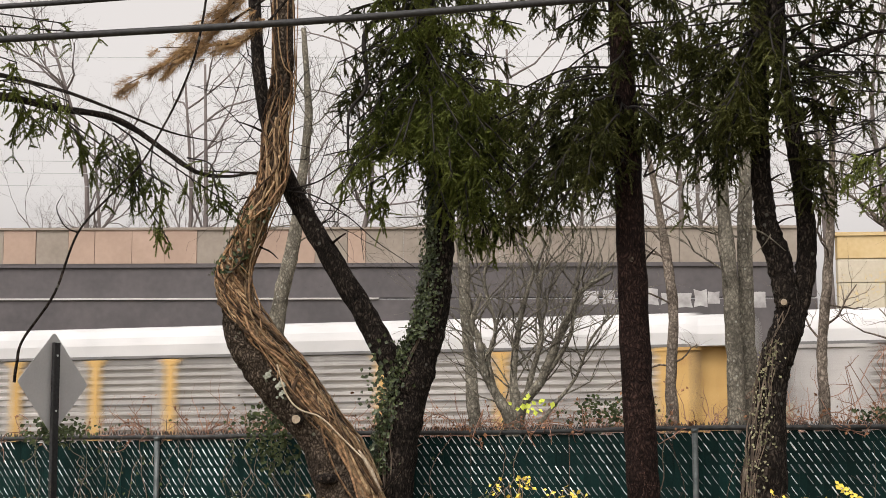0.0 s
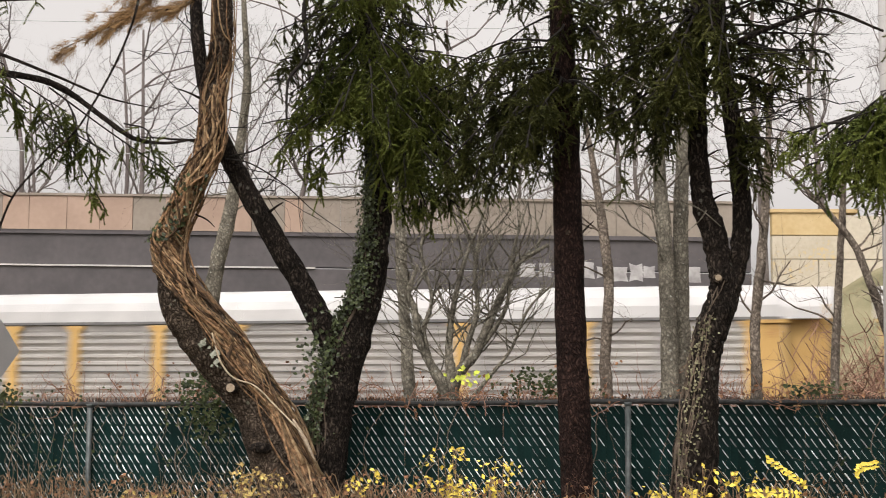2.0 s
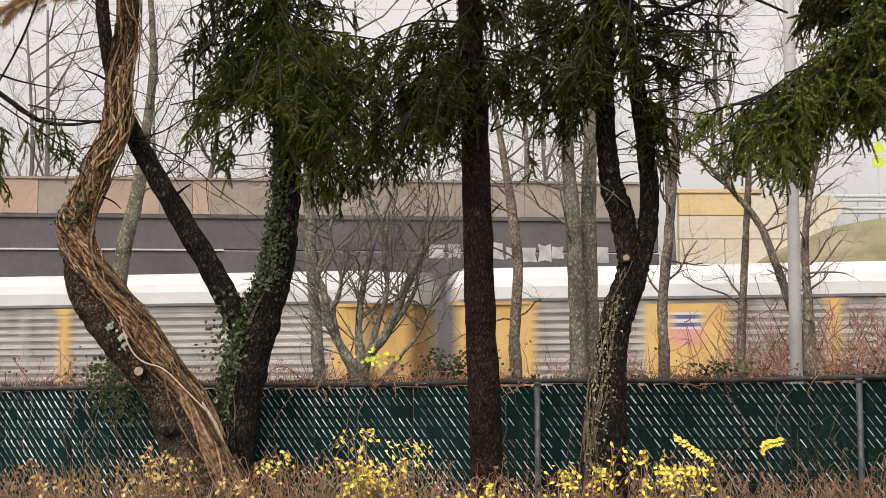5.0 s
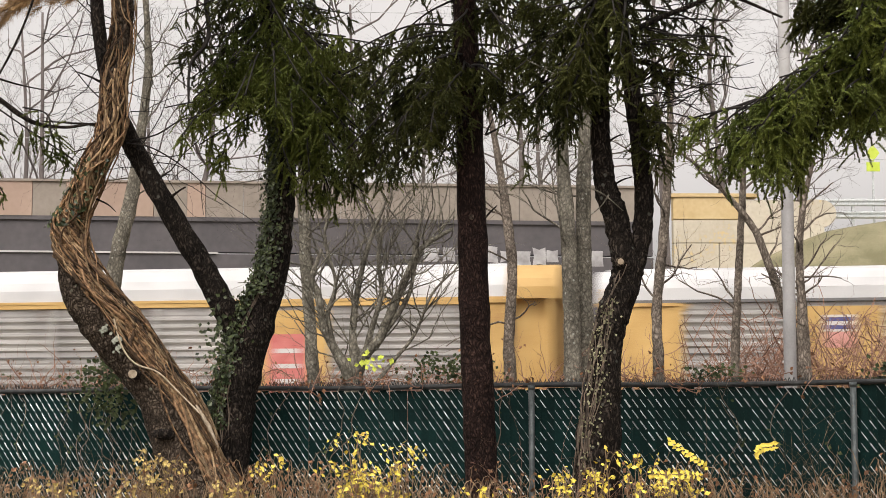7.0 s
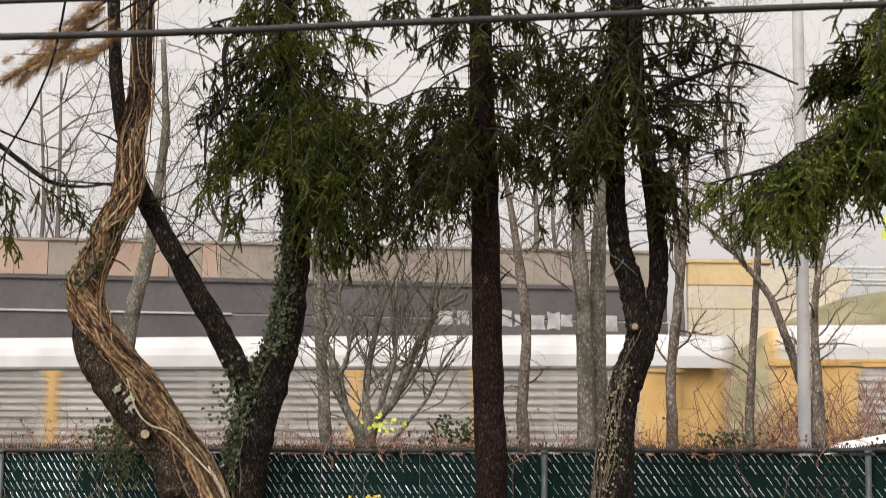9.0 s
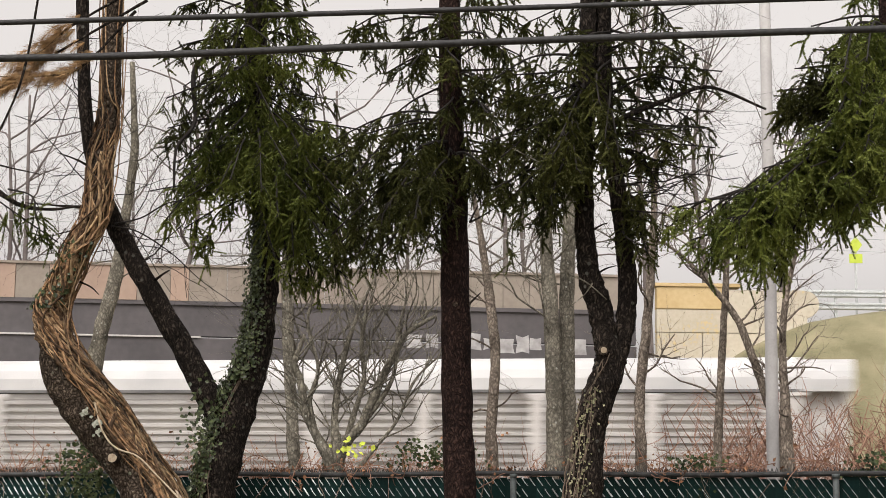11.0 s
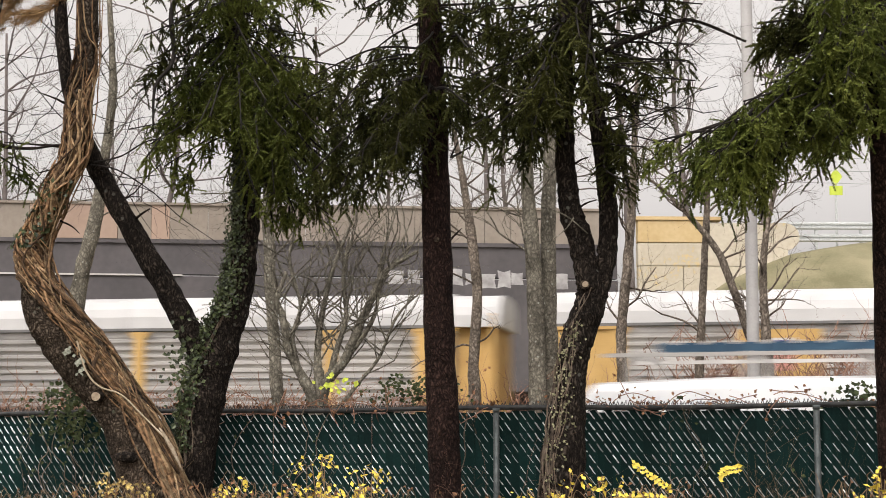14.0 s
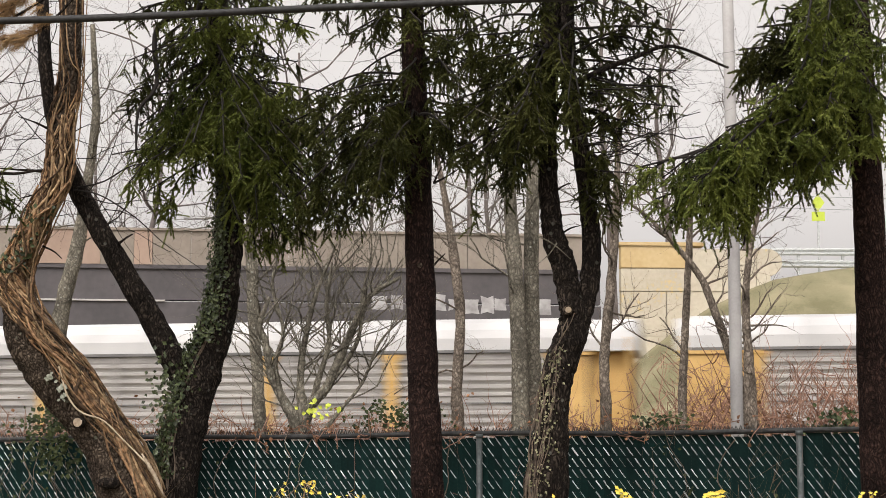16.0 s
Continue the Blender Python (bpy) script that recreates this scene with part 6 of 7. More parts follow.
def shrub_tree():
    """Many-stemmed grey shrub tree behind the fence."""
    rng = np.random.default_rng(61)
    t = thing("shrub_tree", "many-stemmed bare grey shrub tree behind the fence", "tree")
    d = 23.0
    stems = [
        ([(-1.09, 23.00, 1.06), (-1.13, 23.00, 2.09), (-1.29, 23.00, 2.45), (-1.48, 23.00, 2.82), (-1.57, 23.00, 3.27), (-1.65, 23.00, 3.49), (-1.53, 23.00, 3.87)], [0.30, 0.27, 0.17, 0.14, 0.12, 0.10, 0.05]),
        ([(-1.09, 23.00, 1.50), (-1.07, 23.00, 2.31), (-1.11, 23.00, 2.75), (-1.06, 23.00, 3.27), (-0.90, 23.00, 3.95), (-0.60, 23.00, 4.70)], [0.24, 0.20, 0.13, 0.10, 0.07, 0.03]),
        ([(-1.05, 23.00, 1.50), (-1.03, 23.00, 2.31), (-0.77, 23.00, 2.68), (-0.59, 23.00, 3.09), (-0.41, 23.00, 3.50), (-0.22, 23.00, 3.88), (0.19, 23.00, 4.14)], [0.24, 0.20, 0.16, 0.15, 0.13, 0.10, 0.06]),
        ([(-1.10, 23.00, 1.94), (-0.88, 23.00, 2.75), (-0.74, 23.00, 3.28), (-0.78, 23.00, 3.80), (-0.71, 23.00, 4.33)], [0.14, 0.10, 0.08, 0.06, 0.03]),
        ([(-0.88, 23.00, 2.01), (-0.58, 23.00, 2.39), (-0.29, 23.00, 2.76), (-0.07, 23.00, 3.28), (0.30, 23.00, 3.66)], [0.08, 0.06, 0.05, 0.04, 0.02]),
        ([(-1.29, 23.00, 2.38), (-1.44, 23.00, 2.97), (-1.34, 23.00, 3.42), (-1.49, 23.00, 4.02), (-1.39, 23.00, 4.55)], [0.09, 0.08, 0.06, 0.05, 0.03]),
        ([(-0.81, 23.00, 2.61), (-0.37, 23.00, 3.28), (-0.30, 23.00, 3.95), (-0.08, 23.00, 4.71)], [0.10, 0.07, 0.05, 0.02]),
    ]
    m = Mesher()
    for i, (pts, wid) in enumerate(stems):
        _, p, r = stem("stem", t, pts, [w * 0.82 for w in wid], BARK_PALE, 9, 0.07, i)
        for q in range(17):
            m = Mesher()
            k = int(rng.uniform(0.3, 0.98) * (len(p) - 1))
            a = rng.uniform(0, 6.28)
            grow(m, p[k], (math.cos(a) * 0.8, math.sin(a) * 0.5, rng.uniform(0.3, 1.3)), rng.uniform(0.6, 1.35), min(0.012, r[k] * 0.5), 2, rng, 0.22, 0.20, 2)
            part("branch", m, BARK_PALE, t, smooth=True)
    tri = []
    for i in range(18):
        b = np.array((-0.85, 22.60, 2.38)) + rng.normal(0, 1, 3) * (0.12, 0.05, 0.05)
        tri += leaf_tri(b, (0, -1, 0.3), rng.uniform(0.05, 0.085), rng)
    part("young_leaves", triangles("young_leaves", tri), LEAF_GREEN, t, "a few lime green leaves")


shrub_tree()


def far_trees():
    """Bare woods beyond the overpass; mist is painted into the bark colour."""
    rng = np.random.default_rng(71)
    for i, (x, y, hgt, lv) in enumerate(((-31, 105, 25, 4), (-24, 98, 27, 4), (-17, 104, 26, 4), (-9, 110, 25, 4), (-1, 104, 24, 4), (8, 112, 24, 4), (17, 108, 24, 4), (25, 118, 22, 4), (31, 112, 22, 4), (-28, 92, 29, 4), (-20.5, 90, 26, 4), (-13, 93, 29, 4), (-5, 92, 27, 4), (4, 94, 26, 4), (13, 98, 26, 4))):
        t = thing("bare_tree", "tall bare tree beyond the overpass, mist put into its bark colour", "tree", "far woods")
        m = Mesher()
        base = np.array((x, y, float(ground_height(np.array(float(x)), np.array(float(y)))) - 0.2))
        trunk = curve_through([base, base + (rng.normal(0, 0.4), 0, hgt * 0.3), base + (rng.normal(0, 0.8), 0, hgt * 0.6), base + (rng.normal(0, 1.0), 0, hgt * 0.9)], 5)
        part("trunk", Mesher().tube(trunk, np.linspace(0.26, 0.06, len(trunk)), 8, 0.05), BARK_HAZED, t, smooth=True)
        for q in range(18):
            m = Mesher()
            k = int(rng.uniform(0.32, 1.0) * (len(trunk) - 1))
            a = rng.uniform(0, 6.28)
            grow(m, trunk[k], (math.cos(a), math.sin(a) * 0.6, rng.uniform(0.3, 1.1)), rng.uniform(3.0, 5.5), 0.062, 3, rng, 0.17, 0.13, 3)
            part("branch", m, BARK_HAZED, t, smooth=True)


far_trees()


# ---- brush along the fence ----
def brambles():
    rng = np.random.default_rng(81)
    m = Mesher()
    for i in range(1700):
        s = rng.uniform(-8, 7.2)
        off = rng.uniform(8.2, 11.5)
        b = Vector((0, FENCE_Y, 0)) + FDIR * s * 1.5 + FNOR * off
        tall = rng.uniform(1.9, 3.2) * (1.0 if s > 0.5 else 0.76)
        a = rng.uniform(0, 6.28)
        tip = np.array(b) + (math.cos(a) * 0.8, math.sin(a) * 0.5, tall)
        mid = np.array(b) + (math.cos(a) * 0.1, 0, tall * 0.6)
        line = curve_through([np.array(b), mid, tip], 4)
        m.tube(line, np.linspace(0.017, 0.006, len(line)), 3, cap=False)
        for q in range(4):
            k = int(rng.integers(4, len(line)))
            d = rng.normal(0, 1, 3) + (0, 0, 0.5)
            grow(m, line[k], d / np.linalg.norm(d), rng.uniform(0.25, 0.7), 0.009, 1, rng, 0.2, 0.1, 2)
    ob = solid("bramble", m, RED_TWIG)
    tagged(ob, "tangled reddish brown bare bramble stems", "bramble", kind="stuff")
    tri = []
    for i in range(260):
        s = rng.uniform(-8, 7.2)
        b = Vector((0, FENCE_Y, 0)) + FDIR * s * 1.5 + FNOR * rng.uniform(8.2, 11)
        tri += leaf_tri(np.array(b) + (0, 0, rng.uniform(1.9, 2.9)), rng.normal(0, 1, 3), rng.uniform(0.03, 0.07), rng)
    tagged(solid("dead_leaves", triangles("dead_leaves", tri), LEAF_BROWN), "withered brown leaves on the bramble", "leaves", kind="stuff")
    # dry vine and leaves along the top of the fence
    v, tri = Mesher(), []
    for i in range(90):
        s = rng.uniform(-9, 7.2)
        p = np.array(Vector((0, FENCE_Y, 1.9)) + FDIR * s) + (0, 0, 0.055) + rng.normal(0, 0.012, 3)
        pts = [p]
        d = np.array(FDIR) * rng.choice((-1, 1)) + rng.normal(0, 0.25, 3)
        for q in range(5):
            d = d + rng.normal(0, 0.4, 3) - np.array((0, 0, (pts[-1][2] - 1.955) * 4))
            pts.append(pts[-1] + d / np.linalg.norm(d) * 0.12)
        v.tube(curve_through(pts, 2), 0.0045, 4, cap=False)
        for q in range(7):
            tri += leaf_tri(pts[int(rng.integers(0, 6))] + rng.normal(0, 0.03, 3) + (0, 0, 0.015), rng.normal(0, 1, 3), rng.uniform(0.02, 0.045), rng)
    tagged(solid("dry_vine", v, RED_TWIG), "dry brown vine along the fence top", "vine", kind="stuff")
    tagged(solid("vine_leaves", triangles("vine_leaves", tri), LEAF_BROWN), "withered leaves along the fence top", "leaves", kind="stuff")
    # green creeper clumps that hang over the fence
    for c, w, h, n in (((-3.27, 17.90, 1.82), 0.28, 0.22, 320), ((-3.48, 18.30, 2.09), 0.20, 0.12, 140), ((0.07, 20.00, 2.18), 0.32, 0.12, 200), ((2.95, 18.50, 2.11), 0.22, 0.06, 90), ((-5.97, 19.00, 1.96), 0.30, 0.10, 240), ((4.51, 17.00, 2.03), 0.22, 0.12, 180)):
        tri = []
        for i in range(n):
            b = np.array(c) + rng.normal(0, 1, 3) * (w, 0.08, h) * 0.7
            tri += leaf_tri(b, (0, -1, 0.4), rng.uniform(0.025, 0.055), rng)
        tagged(solid("creeper", triangles("creeper", tri), CREEPER), "green creeper leaves hanging over the fence", "creeper", kind="stuff")


brambles()


def yellow_shrub(centre, spread, height, count, seed, mat=None):
    """Arching stems from one foot, with drooping leaves in loose bunches."""
    rng = np.random.default_rng(seed)
    c = np.array(centre)
    dull = mat is not None
    t = thing("shrub", "low shrub with dull tan and yellow withered leaves before the fence" if dull else "low shrub with bright yellow autumn leaves before the fence", "shrub", "yellow shrubs", at=(0, 0, 0))
    tri = []
    for i in range(max(5, count // 13)):
        a = rng.uniform(0, 6.28)
        far = rng.uniform(0.1, 1.1)
        base = np.array((c[0] + rng.normal(0, spread * 0.3), c[1] + rng.normal(0, 0.12), -0.02))
        tip = np.array((c[0] + math.cos(a) * spread * far, c[1] + math.sin(a) * 0.25, c[2] + height * (rng.uniform(-0.9, 1.0) - 0.5 * far)))
        line = curve_through([base, (base + tip) / 2 + rng.normal(0, 0.06, 3), tip, tip + (math.cos(a) * 0.12, -0.03, -0.05)], 5)
        part("stem", Mesher().tube(line, np.linspace(0.006, 0.0018, len(line)), 4, cap=False), DRY_STALK, t)
        for q in range(int(rng.integers(4, 12))):
            k = int(rng.uniform(0.45, 0.99) * len(line))
            tri += leaf_tri(line[k] + rng.normal(0, 0.028, 3) - (0, 0, 0.012), rng.normal(0, 0.5, 3) + (0.1, -0.7, 0.35), rng.uniform(0.018, 0.042), rng, 1.6)
    part("foliage", triangles("foliage", tri), mat or LEAF_YELLOW, t)


for c, sp, hg, n, s in (((-4.07, 15.60, 0.93), 0.25, 0.10, 110, 1), ((-3.44, 15.60, 0.99), 0.26, 0.12, 150, 2), ((-2.57, 15.80, 1.10), 0.34, 0.22, 420, 3), ((-0.68, 15.40, 1.13), 0.26, 0.17, 440, 4), ((-0.36, 15.40, 1.23), 0.16, 0.2, 170, 5),
                        ((-0.74, 15.60, 1.42), 0.14, 0.05, 20, 6), ((-1.46, 15.60, 1.22), 0.10, 0.10, 60, 7), ((1.06, 14.20, 1.08), 0.24, 0.12, 240, 8), ((1.33, 14.20, 1.27), 0.09, 0.10, 80, 9), ((1.64, 14.20, 1.20), 0.16, 0.12, 100, 10),
                        ((1.87, 14.00, 1.10), 0.22, 0.10, 220, 11), ((3.70, 13.20, 1.34), 0.2, 0.1, 160, 12), ((-1.81, 15.40, 0.96), 0.2, 0.1, 110, 13), ((0.29, 14.60, 0.95), 0.3, 0.08, 110, 14)):
    yellow_shrub(c, sp, hg, n, s, LEAF_TAN if c[0] < -1.5 else None)


def leafy_spray(points, size, seed):
    """An arching stem with paired yellow leaves."""
    rng = np.random.default_rng(seed)
    t = thing("leafy_spray", "arching stem with paired yellow leaves before the fence", "shrub", "yellow sprays")
    line = curve_through(points, 8)
    part("stem", Mesher().tube(line, np.linspace(0.006, 0.002, len(line)), 4), DRY_STALK, t)
    for k in range(int(len(line) * 0.62), len(line)):
        for s in (-1, 1):
            b = line[k] + np.array((0.004 * s, -0.006, -0.018 * s))
            part("leaf", triangles("leaf", leaf_tri(b, (0, -0.9, 0.35), size * rng.uniform(0.8, 1.15), rng, 1.5)), LEAF_YELLOW, t)


leafy_spray([(2.50, 14.00, 0.46), (2.27, 14.00, 1.12), (2.11, 14.00, 1.23), (1.85, 14.00, 1.41)], 0.036, 1)
leafy_spray([(2.59, 14.00, 0.46), (2.62, 14.00, 1.04), (2.54, 14.00, 1.32), (2.69, 14.00, 1.38)], 0.036, 2)
leafy_spray([(2.19, 14.00, 0.46), (2.20, 14.00, 1.03), (2.07, 14.00, 1.14), (1.69, 14.00, 1.15)], 0.034, 3)


def dry_brush():
    rng = np.random.default_rng(91)
    m, tri = Mesher(), []
    for i in range(2600):
        s = rng.uniform(-7, 6)
        b = np.array(Vector((0, FENCE_Y, 0)) + FDIR * s - FNOR * rng.uniform(1.0, 2.6))
        clump = 0.5 + 0.5 * math.sin(s * 2.3 + 1.0) * math.sin(s * 0.9)
        tall = rng.uniform(0.5, 1.08) + 0.30 * clump * rng.random()
        a = rng.uniform(0, 6.28)
        tip = b + (math.cos(a) * rng.uniform(0.1, 0.5), math.sin(a) * 0.2, tall)
        line = curve_through([b, (b + tip) / 2 + (0, 0, 0.12), tip, tip + (math.cos(a) * 0.1, 0, -0.06)], 3)
        m.tube(line, np.linspace(0.006, 0.002, len(line)), 3, cap=False)
        for q in range(2):
            k = int(rng.integers(3, len(line)))
            tri += leaf_tri(line[k], rng.normal(0, 1, 3), rng.uniform(0.02, 0.05), rng)
    tagged(solid("dry_brush", m, DRY_STALK), "dry brown stalks and grass before the fence", "brush", kind="stuff")
    tagged(solid("brush_leaves", triangles("brush_leaves", tri), LEAF_BROWN), "withered brown leaves in the dry brush", "leaves", kind="stuff")


dry_brush()


def twig_tangle(foot, height, stems, seed, mat, label):
    """Arching leafless shrub."""
    rng = np.random.default_rng(seed)
    t = thing("bare_shrub", label, "shrub", "leafless shrubs")
    for i in range(stems):
        m = Mesher()
        a = rng.uniform(0, 6.28)
        b = np.array(foot) + (rng.normal(0, 0.10), rng.normal(0, 0.08), 0)
        grow(m, b, (math.cos(a) * 0.35, math.sin(a) * 0.2, 1.0), height * rng.uniform(0.55, 1.0), rng.uniform(0.004, 0.007), 2, rng, 0.20, -0.03, 3)
        part("stem", m, mat, t, smooth=True)


twig_tangle((2.95, 14.0, -0.05), 1.40, 26, 301, DRY_STALK, "tangled brown leafless shrub before the fence")
twig_tangle((-2.92, 15.7, -0.05), 1.25, 22, 302, DRY_STALK, "tangled brown leafless shrub beside the crooked trunk")
twig_tangle((-1.06, 15.6, -0.05), 1.05, 14, 303, RED_TWIG, "thin reddish leafless shrub before the fence")
twig_tangle((1.00, 14.4, -0.05), 1.45, 10, 304, RED_TWIG, "thin reddish shrub beside the twin trunk")
twig_tangle((-4.3, 15.9, -0.05), 1.15, 16, 305, DRY_STALK, "tangled brown leafless shrub before the fence")


def fence_creeper():
    """Dry vine stems that climb the mesh, with a few dark leaves."""
    rng = np.random.default_rng(311)
    v, tri = Mesher(), []
    for i in range(46):
        s = rng.uniform(-8.5, 7.0) if i % 3 == 0 else rng.normal(-4.2, 1.6)
        p = np.array(Vector((0, FENCE_Y, 0)) + FDIR * s - FNOR * rng.uniform(0.03, 0.10))
        pts = [p + (0, 0, rng.uniform(0.5, 1.0))]
        while pts[-1][2] < 1.93 and len(pts) < 9:
            pts.append(pts[-1] + np.array(FDIR) * rng.normal(0, 0.08) + (0, 0, rng.uniform(0.08, 0.22)))
        v.tube(curve_through(pts, 3), rng.uniform(0.002, 0.005), 4, cap=False)
        for q in range(int(rng.integers(2, 12))):
            b = pts[int(rng.integers(0, len(pts)))] + rng.normal(0, 0.03, 3) * (1, 0.3, 1)
            tri += leaf_tri(b, (-0.2, -1, 0.3), rng.uniform(0.018, 0.042), rng)
    tagged(solid("fence_vine", v, VINE_DULL), "dry vine stems climbing the chain-link fence", "vine", kind="stuff")
    tagged(solid("fence_vine_leaves", triangles("fence_vine_leaves", tri), CREEPER), "dark green vine leaves on the fence", "leaves", kind="stuff")


fence_creeper()


# ---- poles, signs, cables ----
def light_pole():
    o = thing("utility_pole", "tall pale grey round pole behind the fence", "pole")
    b, t = (4.13, 20.50, 2.00), (4.22, 20.50, 7.03)
    part("shaft", Mesher().tube([(b[0], b[1], 0.2), (b[0], b[1], 3), (b[0], b[1], 5), (b[0] - 0.02, b[1], 9.5)], [0.075, 0.074, 0.072, 0.062], 18), POLE_GREY, o, smooth=True)
    part("base_collar", Mesher().tube([(b[0], b[1], 0.25), (b[0], b[1], 0.55)], 0.13, 18), POLE_GREY, o)


light_pole()


def diamond_sign():
    """Seen from behind: plate on a dark channel post."""
    o = thing("road_sign", "bare metal back of a diamond road sign on a dark post", "road sign")
    c = (-5.90, 18.60, 2.48)
    half = 0.54
    plate = Mesher()
    out = [(0, half), (0.03, half - 0.01), (half - 0.02, 0.03), (half, 0), (half - 0.02, -0.03), (0.03, -half + 0.01), (0, -half), (-0.03, -half + 0.01), (-half + 0.02, -0.03), (-half, 0), (-half + 0.02, 0.03), (-0.03, half - 0.01)]
    plate.prism(out, "y", 0.0, 0.004)
    o.matrix_world = Matrix.Translation(c) @ Matrix.Rotation(math.radians(65), 4, "Z")
    part("plate", plate, SIGN_BACK, o, "grey aluminium back")
    part("post", Mesher().prism([(-0.045, -0.05), (0.045, -0.05), (0.045, -0.012), (0.03, -0.012), (0.03, -0.035), (-0.03, -0.035), (-0.03, -0.012), (-0.045, -0.012)], "z", -c[2] - 0.05, 0.44), BLACK_CABLE, o, "dark steel channel post")
    for z in (0.3, -0.3):
        part("bolt", Mesher().tube([(0, -0.06, z), (0, 0.008, z)], 0.012, 8), GALV, o)


diamond_sign()


def highway_sign():
    o = thing("road_sign", "lime yellow warning sign on a thin post by the guardrail", "road sign")
    c = (19.61, 78.00, 13.73)
    o.matrix_world = Matrix.Translation(c)
    out = [(-0.26, 0.0), (0.0, -0.36), (0.26, 0.0), (0.26, 0.3), (0.12, 0.55), (-0.12, 0.45), (-0.26, 0.35)]
    part("upper_plate", Mesher().prism([(0, 0.62), (0.30, 0.22), (0, -0.18), (-0.30, 0.22)], "y", -0.02, 0.0), SIGN_LIME, o)
    part("lower_plate", Mesher().box(-0.3, 0.3, -0.02, 0.0, -0.62, -0.2, 0.004), SIGN_LIME, o)
    part("post", Mesher().box(-0.05, 0.05, 0.01, 0.07, -c[2] + 8.0, 0.6), GALV, o)


highway_sign()


def guardrail():
    o = thing("guardrail", "grey steel guardrail along the top of the grass bank", "guardrail", kind="structure")
    a = (16.44, 77.00, 11.57)
    wave = [(0.0, -0.17), (-0.06, -0.12), (-0.06, -0.06), (0.0, -0.02), (0.0, 0.02), (-0.06, 0.06), (-0.06, 0.12), (0.0, 0.17), (0.02, 0.17), (0.02, -0.17)]
    m = Mesher().prism([(y, z + a[2]) for y, z in wave], "x", 0, 30)
    r = part("beam", m, GALV, o)
    r2 = part("lower_beam", Mesher().prism([(y, z + a[2] - 0.55) for y, z in wave], "x", 0, 30), GALV, o)
    for i in range(16):
        part("post", Mesher().box(i * 2 - 0.06, i * 2 + 0.06, 0.03, 0.18, a[2] - 2.2, a[2] + 0.2), GALV, o)
    o.location = (a[0], a[1], 0)


guardrail()


def cables():
    """Two black cables overhead in front of the trees, thin wires far behind."""
    for points, rad, label in (([(-10.81, 12.00, 4.41), (-7.25, 12.00, 4.49), (-4.27, 12.00, 4.61), (-2.04, 12.00, 4.69), (-0.08, 12.00, 4.80), (3.04, 12.00, 4.96), (6.76, 12.00, 5.12), (9.95, 12.00, 5.26)], 0.026, "thick black overhead cable"),
                               ([(-11.01, 12.20, 4.74), (-7.38, 12.20, 4.80), (-4.35, 12.20, 4.91), (-3.27, 12.20, 4.96), (-0.18, 12.20, 5.10), (3.10, 12.20, 5.26), (6.89, 12.20, 5.43), (10.15, 12.20, 5.57)], 0.02, "black overhead cable")):
        tagged(solid("power_cable", Mesher().tube(curve_through(points, 8), rad, 10), BLACK_CABLE, smooth=True), label + " across the sky", "cable")
    for i, (y0, y1) in enumerate(((112, 88), (300, 298), (322, 322), (346, 344))):
        a, b = np.array((-40.80, 60.00, 19.01)), np.array((29.23, 60.00, 17.24))
        dz = 60 / 3100.0
        a = a + (0, 0, -y0 * dz)
        b = b + (0, 0, -y1 * dz)
        line = [a + (b - a) * u - np.array((0, 0, 0.5 * u * (1 - u))) for u in np.linspace(0, 1, 20)]
        tagged(solid("overhead_wire", Mesher().tube(line, 0.012, 5), GALV), "thin grey overhead wire beyond the tracks", "cable", "overhead wires", "structure")


cables()


def hanging_branch():
    t = thing("dead_branch", "thin dark dead branch hanging before the overpass", "branch")
    line = curve_through([(-3.38, 15.00, 6.33), (-3.55, 15.00, 5.19), (-3.95, 15.00, 4.33), (-4.24, 15.00, 4.00), (-4.57, 15.00, 3.62), (-4.77, 15.00, 3.08), (-5.04, 15.00, 2.68), (-5.09, 15.00, 2.48), (-5.11, 15.00, 2.30)], 8)
    part("stem", Mesher().tube(line, np.concatenate([np.linspace(0.012, 0.009, 24), np.linspace(0.010, 0.016, len(line) - 24)]), 6, 0.06), BARK_DARK, t, smooth=True)
    twig = curve_through([(-4.57, 15.00, 3.62), (-4.69, 15.00, 3.68), (-4.77, 15.00, 3.84), (-4.72, 15.00, 3.96)], 6)
    part("twig", Mesher().tube(twig, np.linspace(0.008, 0.003, len(twig)), 5), BARK_DARK, t, smooth=True)


hanging_branch()


# ---- road vehicles ----
def wheel(parent, x, y, z=0.34):
    c = [(x + 0.34 * math.cos(a), z + 0.34 * math.sin(a)) for a in np.linspace(0, 2 * math.pi, 24, endpoint=False)]
    w = part("wheel", Mesher().prism(c, "y", y - 0.11, y + 0.11), RUBBER, parent)
    c = [(x + 0.2 * math.cos(a), z + 0.2 * math.sin(a)) for a in np.linspace(0, 2 * math.pi, 16, endpoint=False)]
    part("rim", Mesher().prism(c, "y", y - 0.116, y + 0.116), HUB, w)


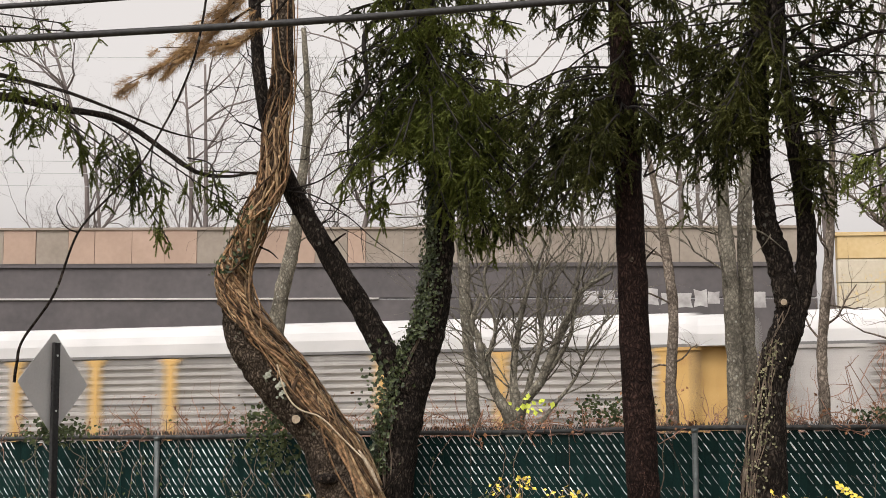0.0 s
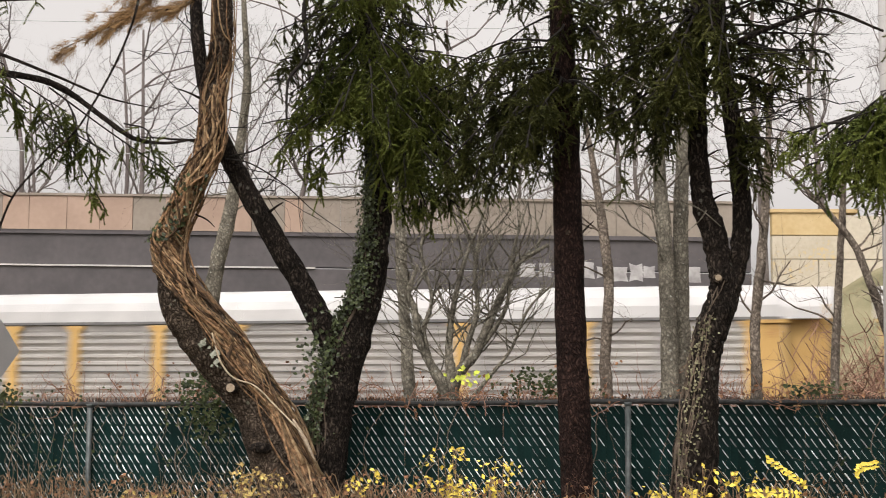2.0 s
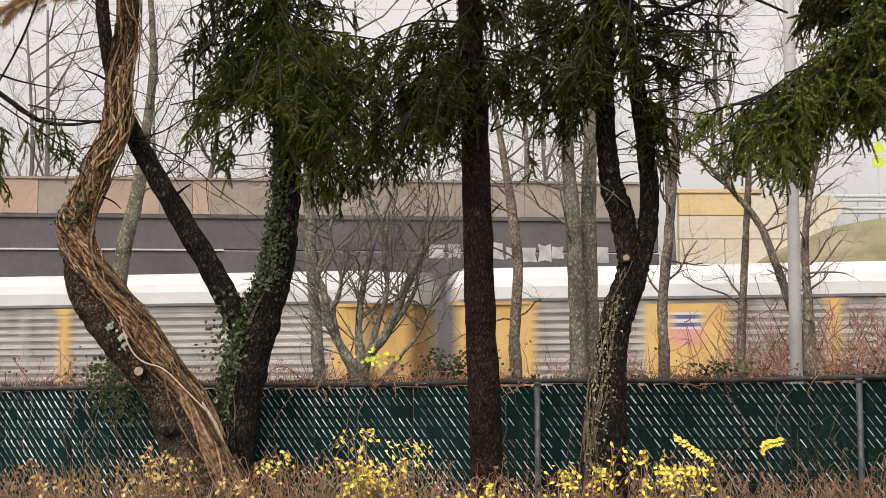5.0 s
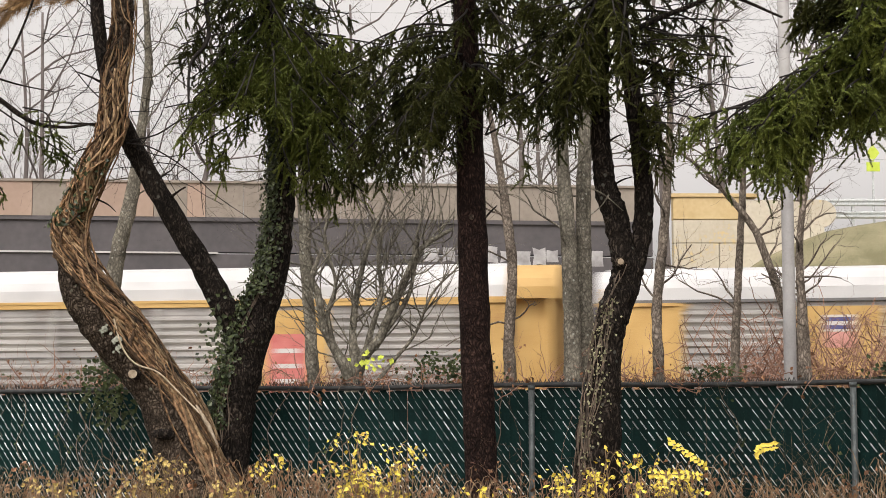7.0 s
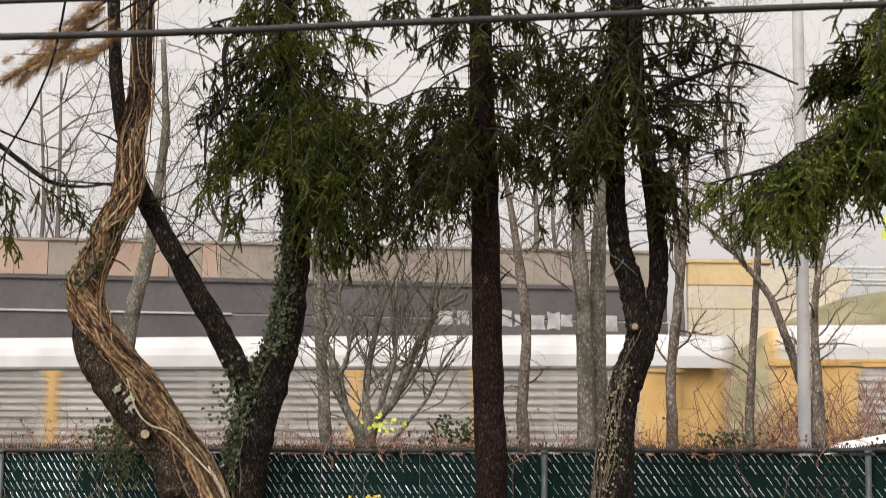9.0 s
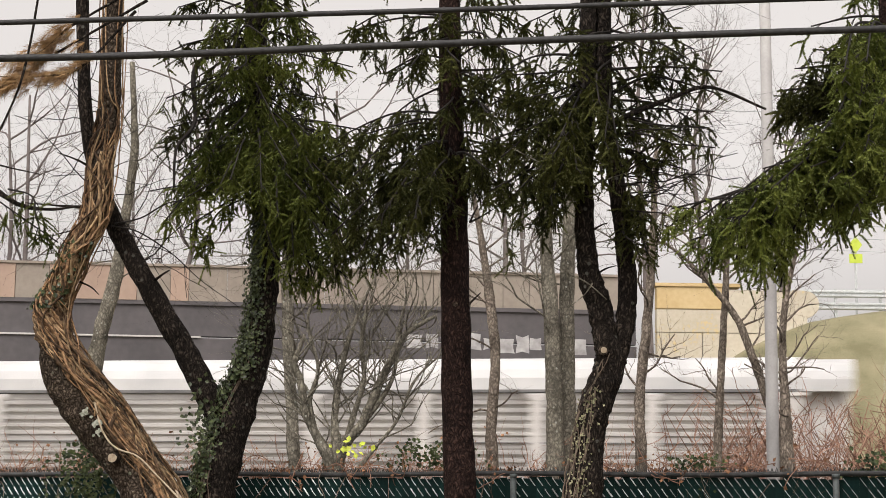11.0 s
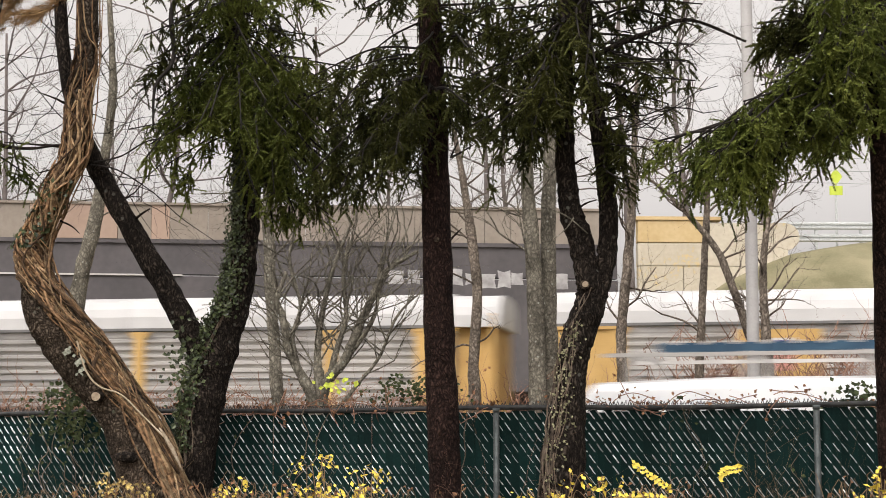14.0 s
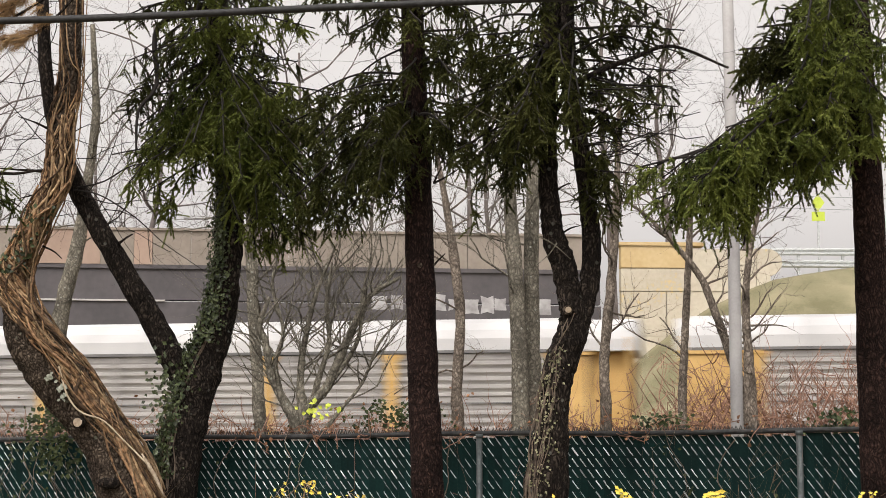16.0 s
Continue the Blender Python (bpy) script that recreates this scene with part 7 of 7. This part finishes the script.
def shell(profile, half, crown=0.16):
    """A car body: side profile (x, z), drawn across in ribs that narrow toward the roof."""
    m = Mesher()
    n = len(profile)
    ys = (-half, -half * 0.93, -half * 0.6, 0.0, half * 0.6, half * 0.93, half)
    drop = (0.13, 0.05, 0.015, 0.0, 0.015, 0.05, 0.13)
    top = max(z for _, z in profile)
    v = []
    for y, d in zip(ys, drop):
        for x, z in profile:
            k = max(0.0, (z - 1.0) / (top - 1.0))
            v.append((x, y * (1 - crown * k * k), z - d * k))
    f = []
    for i in range(len(ys) - 1):
        for j in range(n):
            f.append([i * n + j, i * n + (j + 1) % n, (i + 1) * n + (j + 1) % n, (i + 1) * n + j])
    f += [list(range(n)), list(range((len(ys) - 1) * n, len(ys) * n))[::-1]]
    return m.add(v, f)


def cargo_van():
    o = thing("van", "white cargo van with a ladder on its roof rack", "van")
    prof = [(-2.55, 0.45), (-2.6, 1.0), (-2.52, 1.78), (-2.4, 1.88), (-1.0, 1.93), (0.6, 1.925), (1.15, 1.86), (1.75, 1.25), (2.35, 1.08), (2.6, 0.85), (2.62, 0.45)]
    part("body", shell(prof, 0.98, 0.14), VAN_WHITE, o, smooth=False)
    part("windshield", shell([(1.22, 1.80), (1.74, 1.26), (1.77, 1.27), (1.25, 1.82)], 0.86, 0.14), GLASS_DARK, o)
    for y in (-0.955, 0.935):
        part("door_window", Mesher().box(0.35, 1.25, y, y + 0.02, 1.2, 1.62), GLASS_DARK, o)
        part("bumper_strip", Mesher().box(-2.5, 2.5, y - 0.03, y + 0.05, 0.55, 0.66), RUBBER, o)
    for x in (-1.6, 1.65):
        for y in (-0.86, 0.86):
            wheel(o, x, y)
    for x in (-2.0, -0.8, 0.4):
        part("rack_bar", Mesher().box(x - 0.03, x + 0.03, -0.8, 0.8, 2.12, 2.17).box(x - 0.03, x + 0.03, -0.8, -0.75, 1.86, 2.14).box(x - 0.03, x + 0.03, 0.75, 0.8, 1.86, 2.14), CAR_WHITE, o)
    part("rack_rail", Mesher().box(-2.3, 1.5, -0.83, -0.79, 2.12, 2.16).box(-2.3, 1.5, 0.79, 0.83, 2.12, 2.16), CAR_WHITE, o)
    lad = part("roof_ladder", Mesher().box(-1.75, 0.75, -0.62, -0.58, 2.18, 2.27).box(-1.75, 0.75, -0.2, -0.16, 2.18, 2.27), LADDER_BLUE, o, "blue fibreglass ladder rails")
    for i in range(8):
        part("rung", Mesher().box(-1.6 + i * 0.31, -1.52 + i * 0.31, -0.64, -0.14, 2.25, 2.29), CAR_WHITE, lad)
    return o


def white_suv():
    o = thing("car", "white tall car with a smooth rounded roof", "car")
    prof = [(2.2, 0.45), (2.25, 1.0), (2.05, 1.35), (1.2, 1.68), (0.85, 1.83), (0.35, 1.88), (-0.25, 1.76), (-1.1, 1.22), (-2.05, 1.02), (-2.25, 0.8), (-2.25, 0.45)]
    part("body", shell(prof, 0.94, 0.2), VAN_WHITE, o, smooth=True)
    part("windshield", shell([(-0.40, 1.66), (-1.06, 1.2), (-1.09, 1.21), (-0.43, 1.69)], 0.8, 0.2), GLASS_DARK, o)
    for y in (-0.90, 0.88):
        part("side_window", Mesher().box(-0.4, 1.5, y, y + 0.02, 1.18, 1.45), GLASS_DARK, o)
    for x in (-1.4, 1.4):
        for y in (-0.82, 0.82):
            wheel(o, x, y)
    return o


van, suv = cargo_van(), white_suv()


# ---- what moves ----
def motions():
    """The train and the white van run to the right, the white car to the left."""
    for k, car in CARS:
        rows = []
        for t in (0, 4, 8, 12, 16):
            s = CAR_AT + CAR_V * t + (k + 0.5) * CAR_L
            rows.append((t, TRAIN_POSE @ pose(s, 0, 0.0)))
        walk(car, rows)
    walk(van, [(t, FENCE_POSE @ pose(VAN_AT + VAN_V * (t - 13.6), 2.5, 0.38)) for t in (0, 4, 8, 12, 16)])
    walk(suv, [(t, FENCE_POSE @ pose(SUV_AT + SUV_V * (t - 9.2), 4.1, 0.38)) for t in (0, 4, 8, 12, 16)])



VAN_AT, VAN_V = 0.10, 9.65
SUV_AT, SUV_V = 2.15, -7.3

motions()
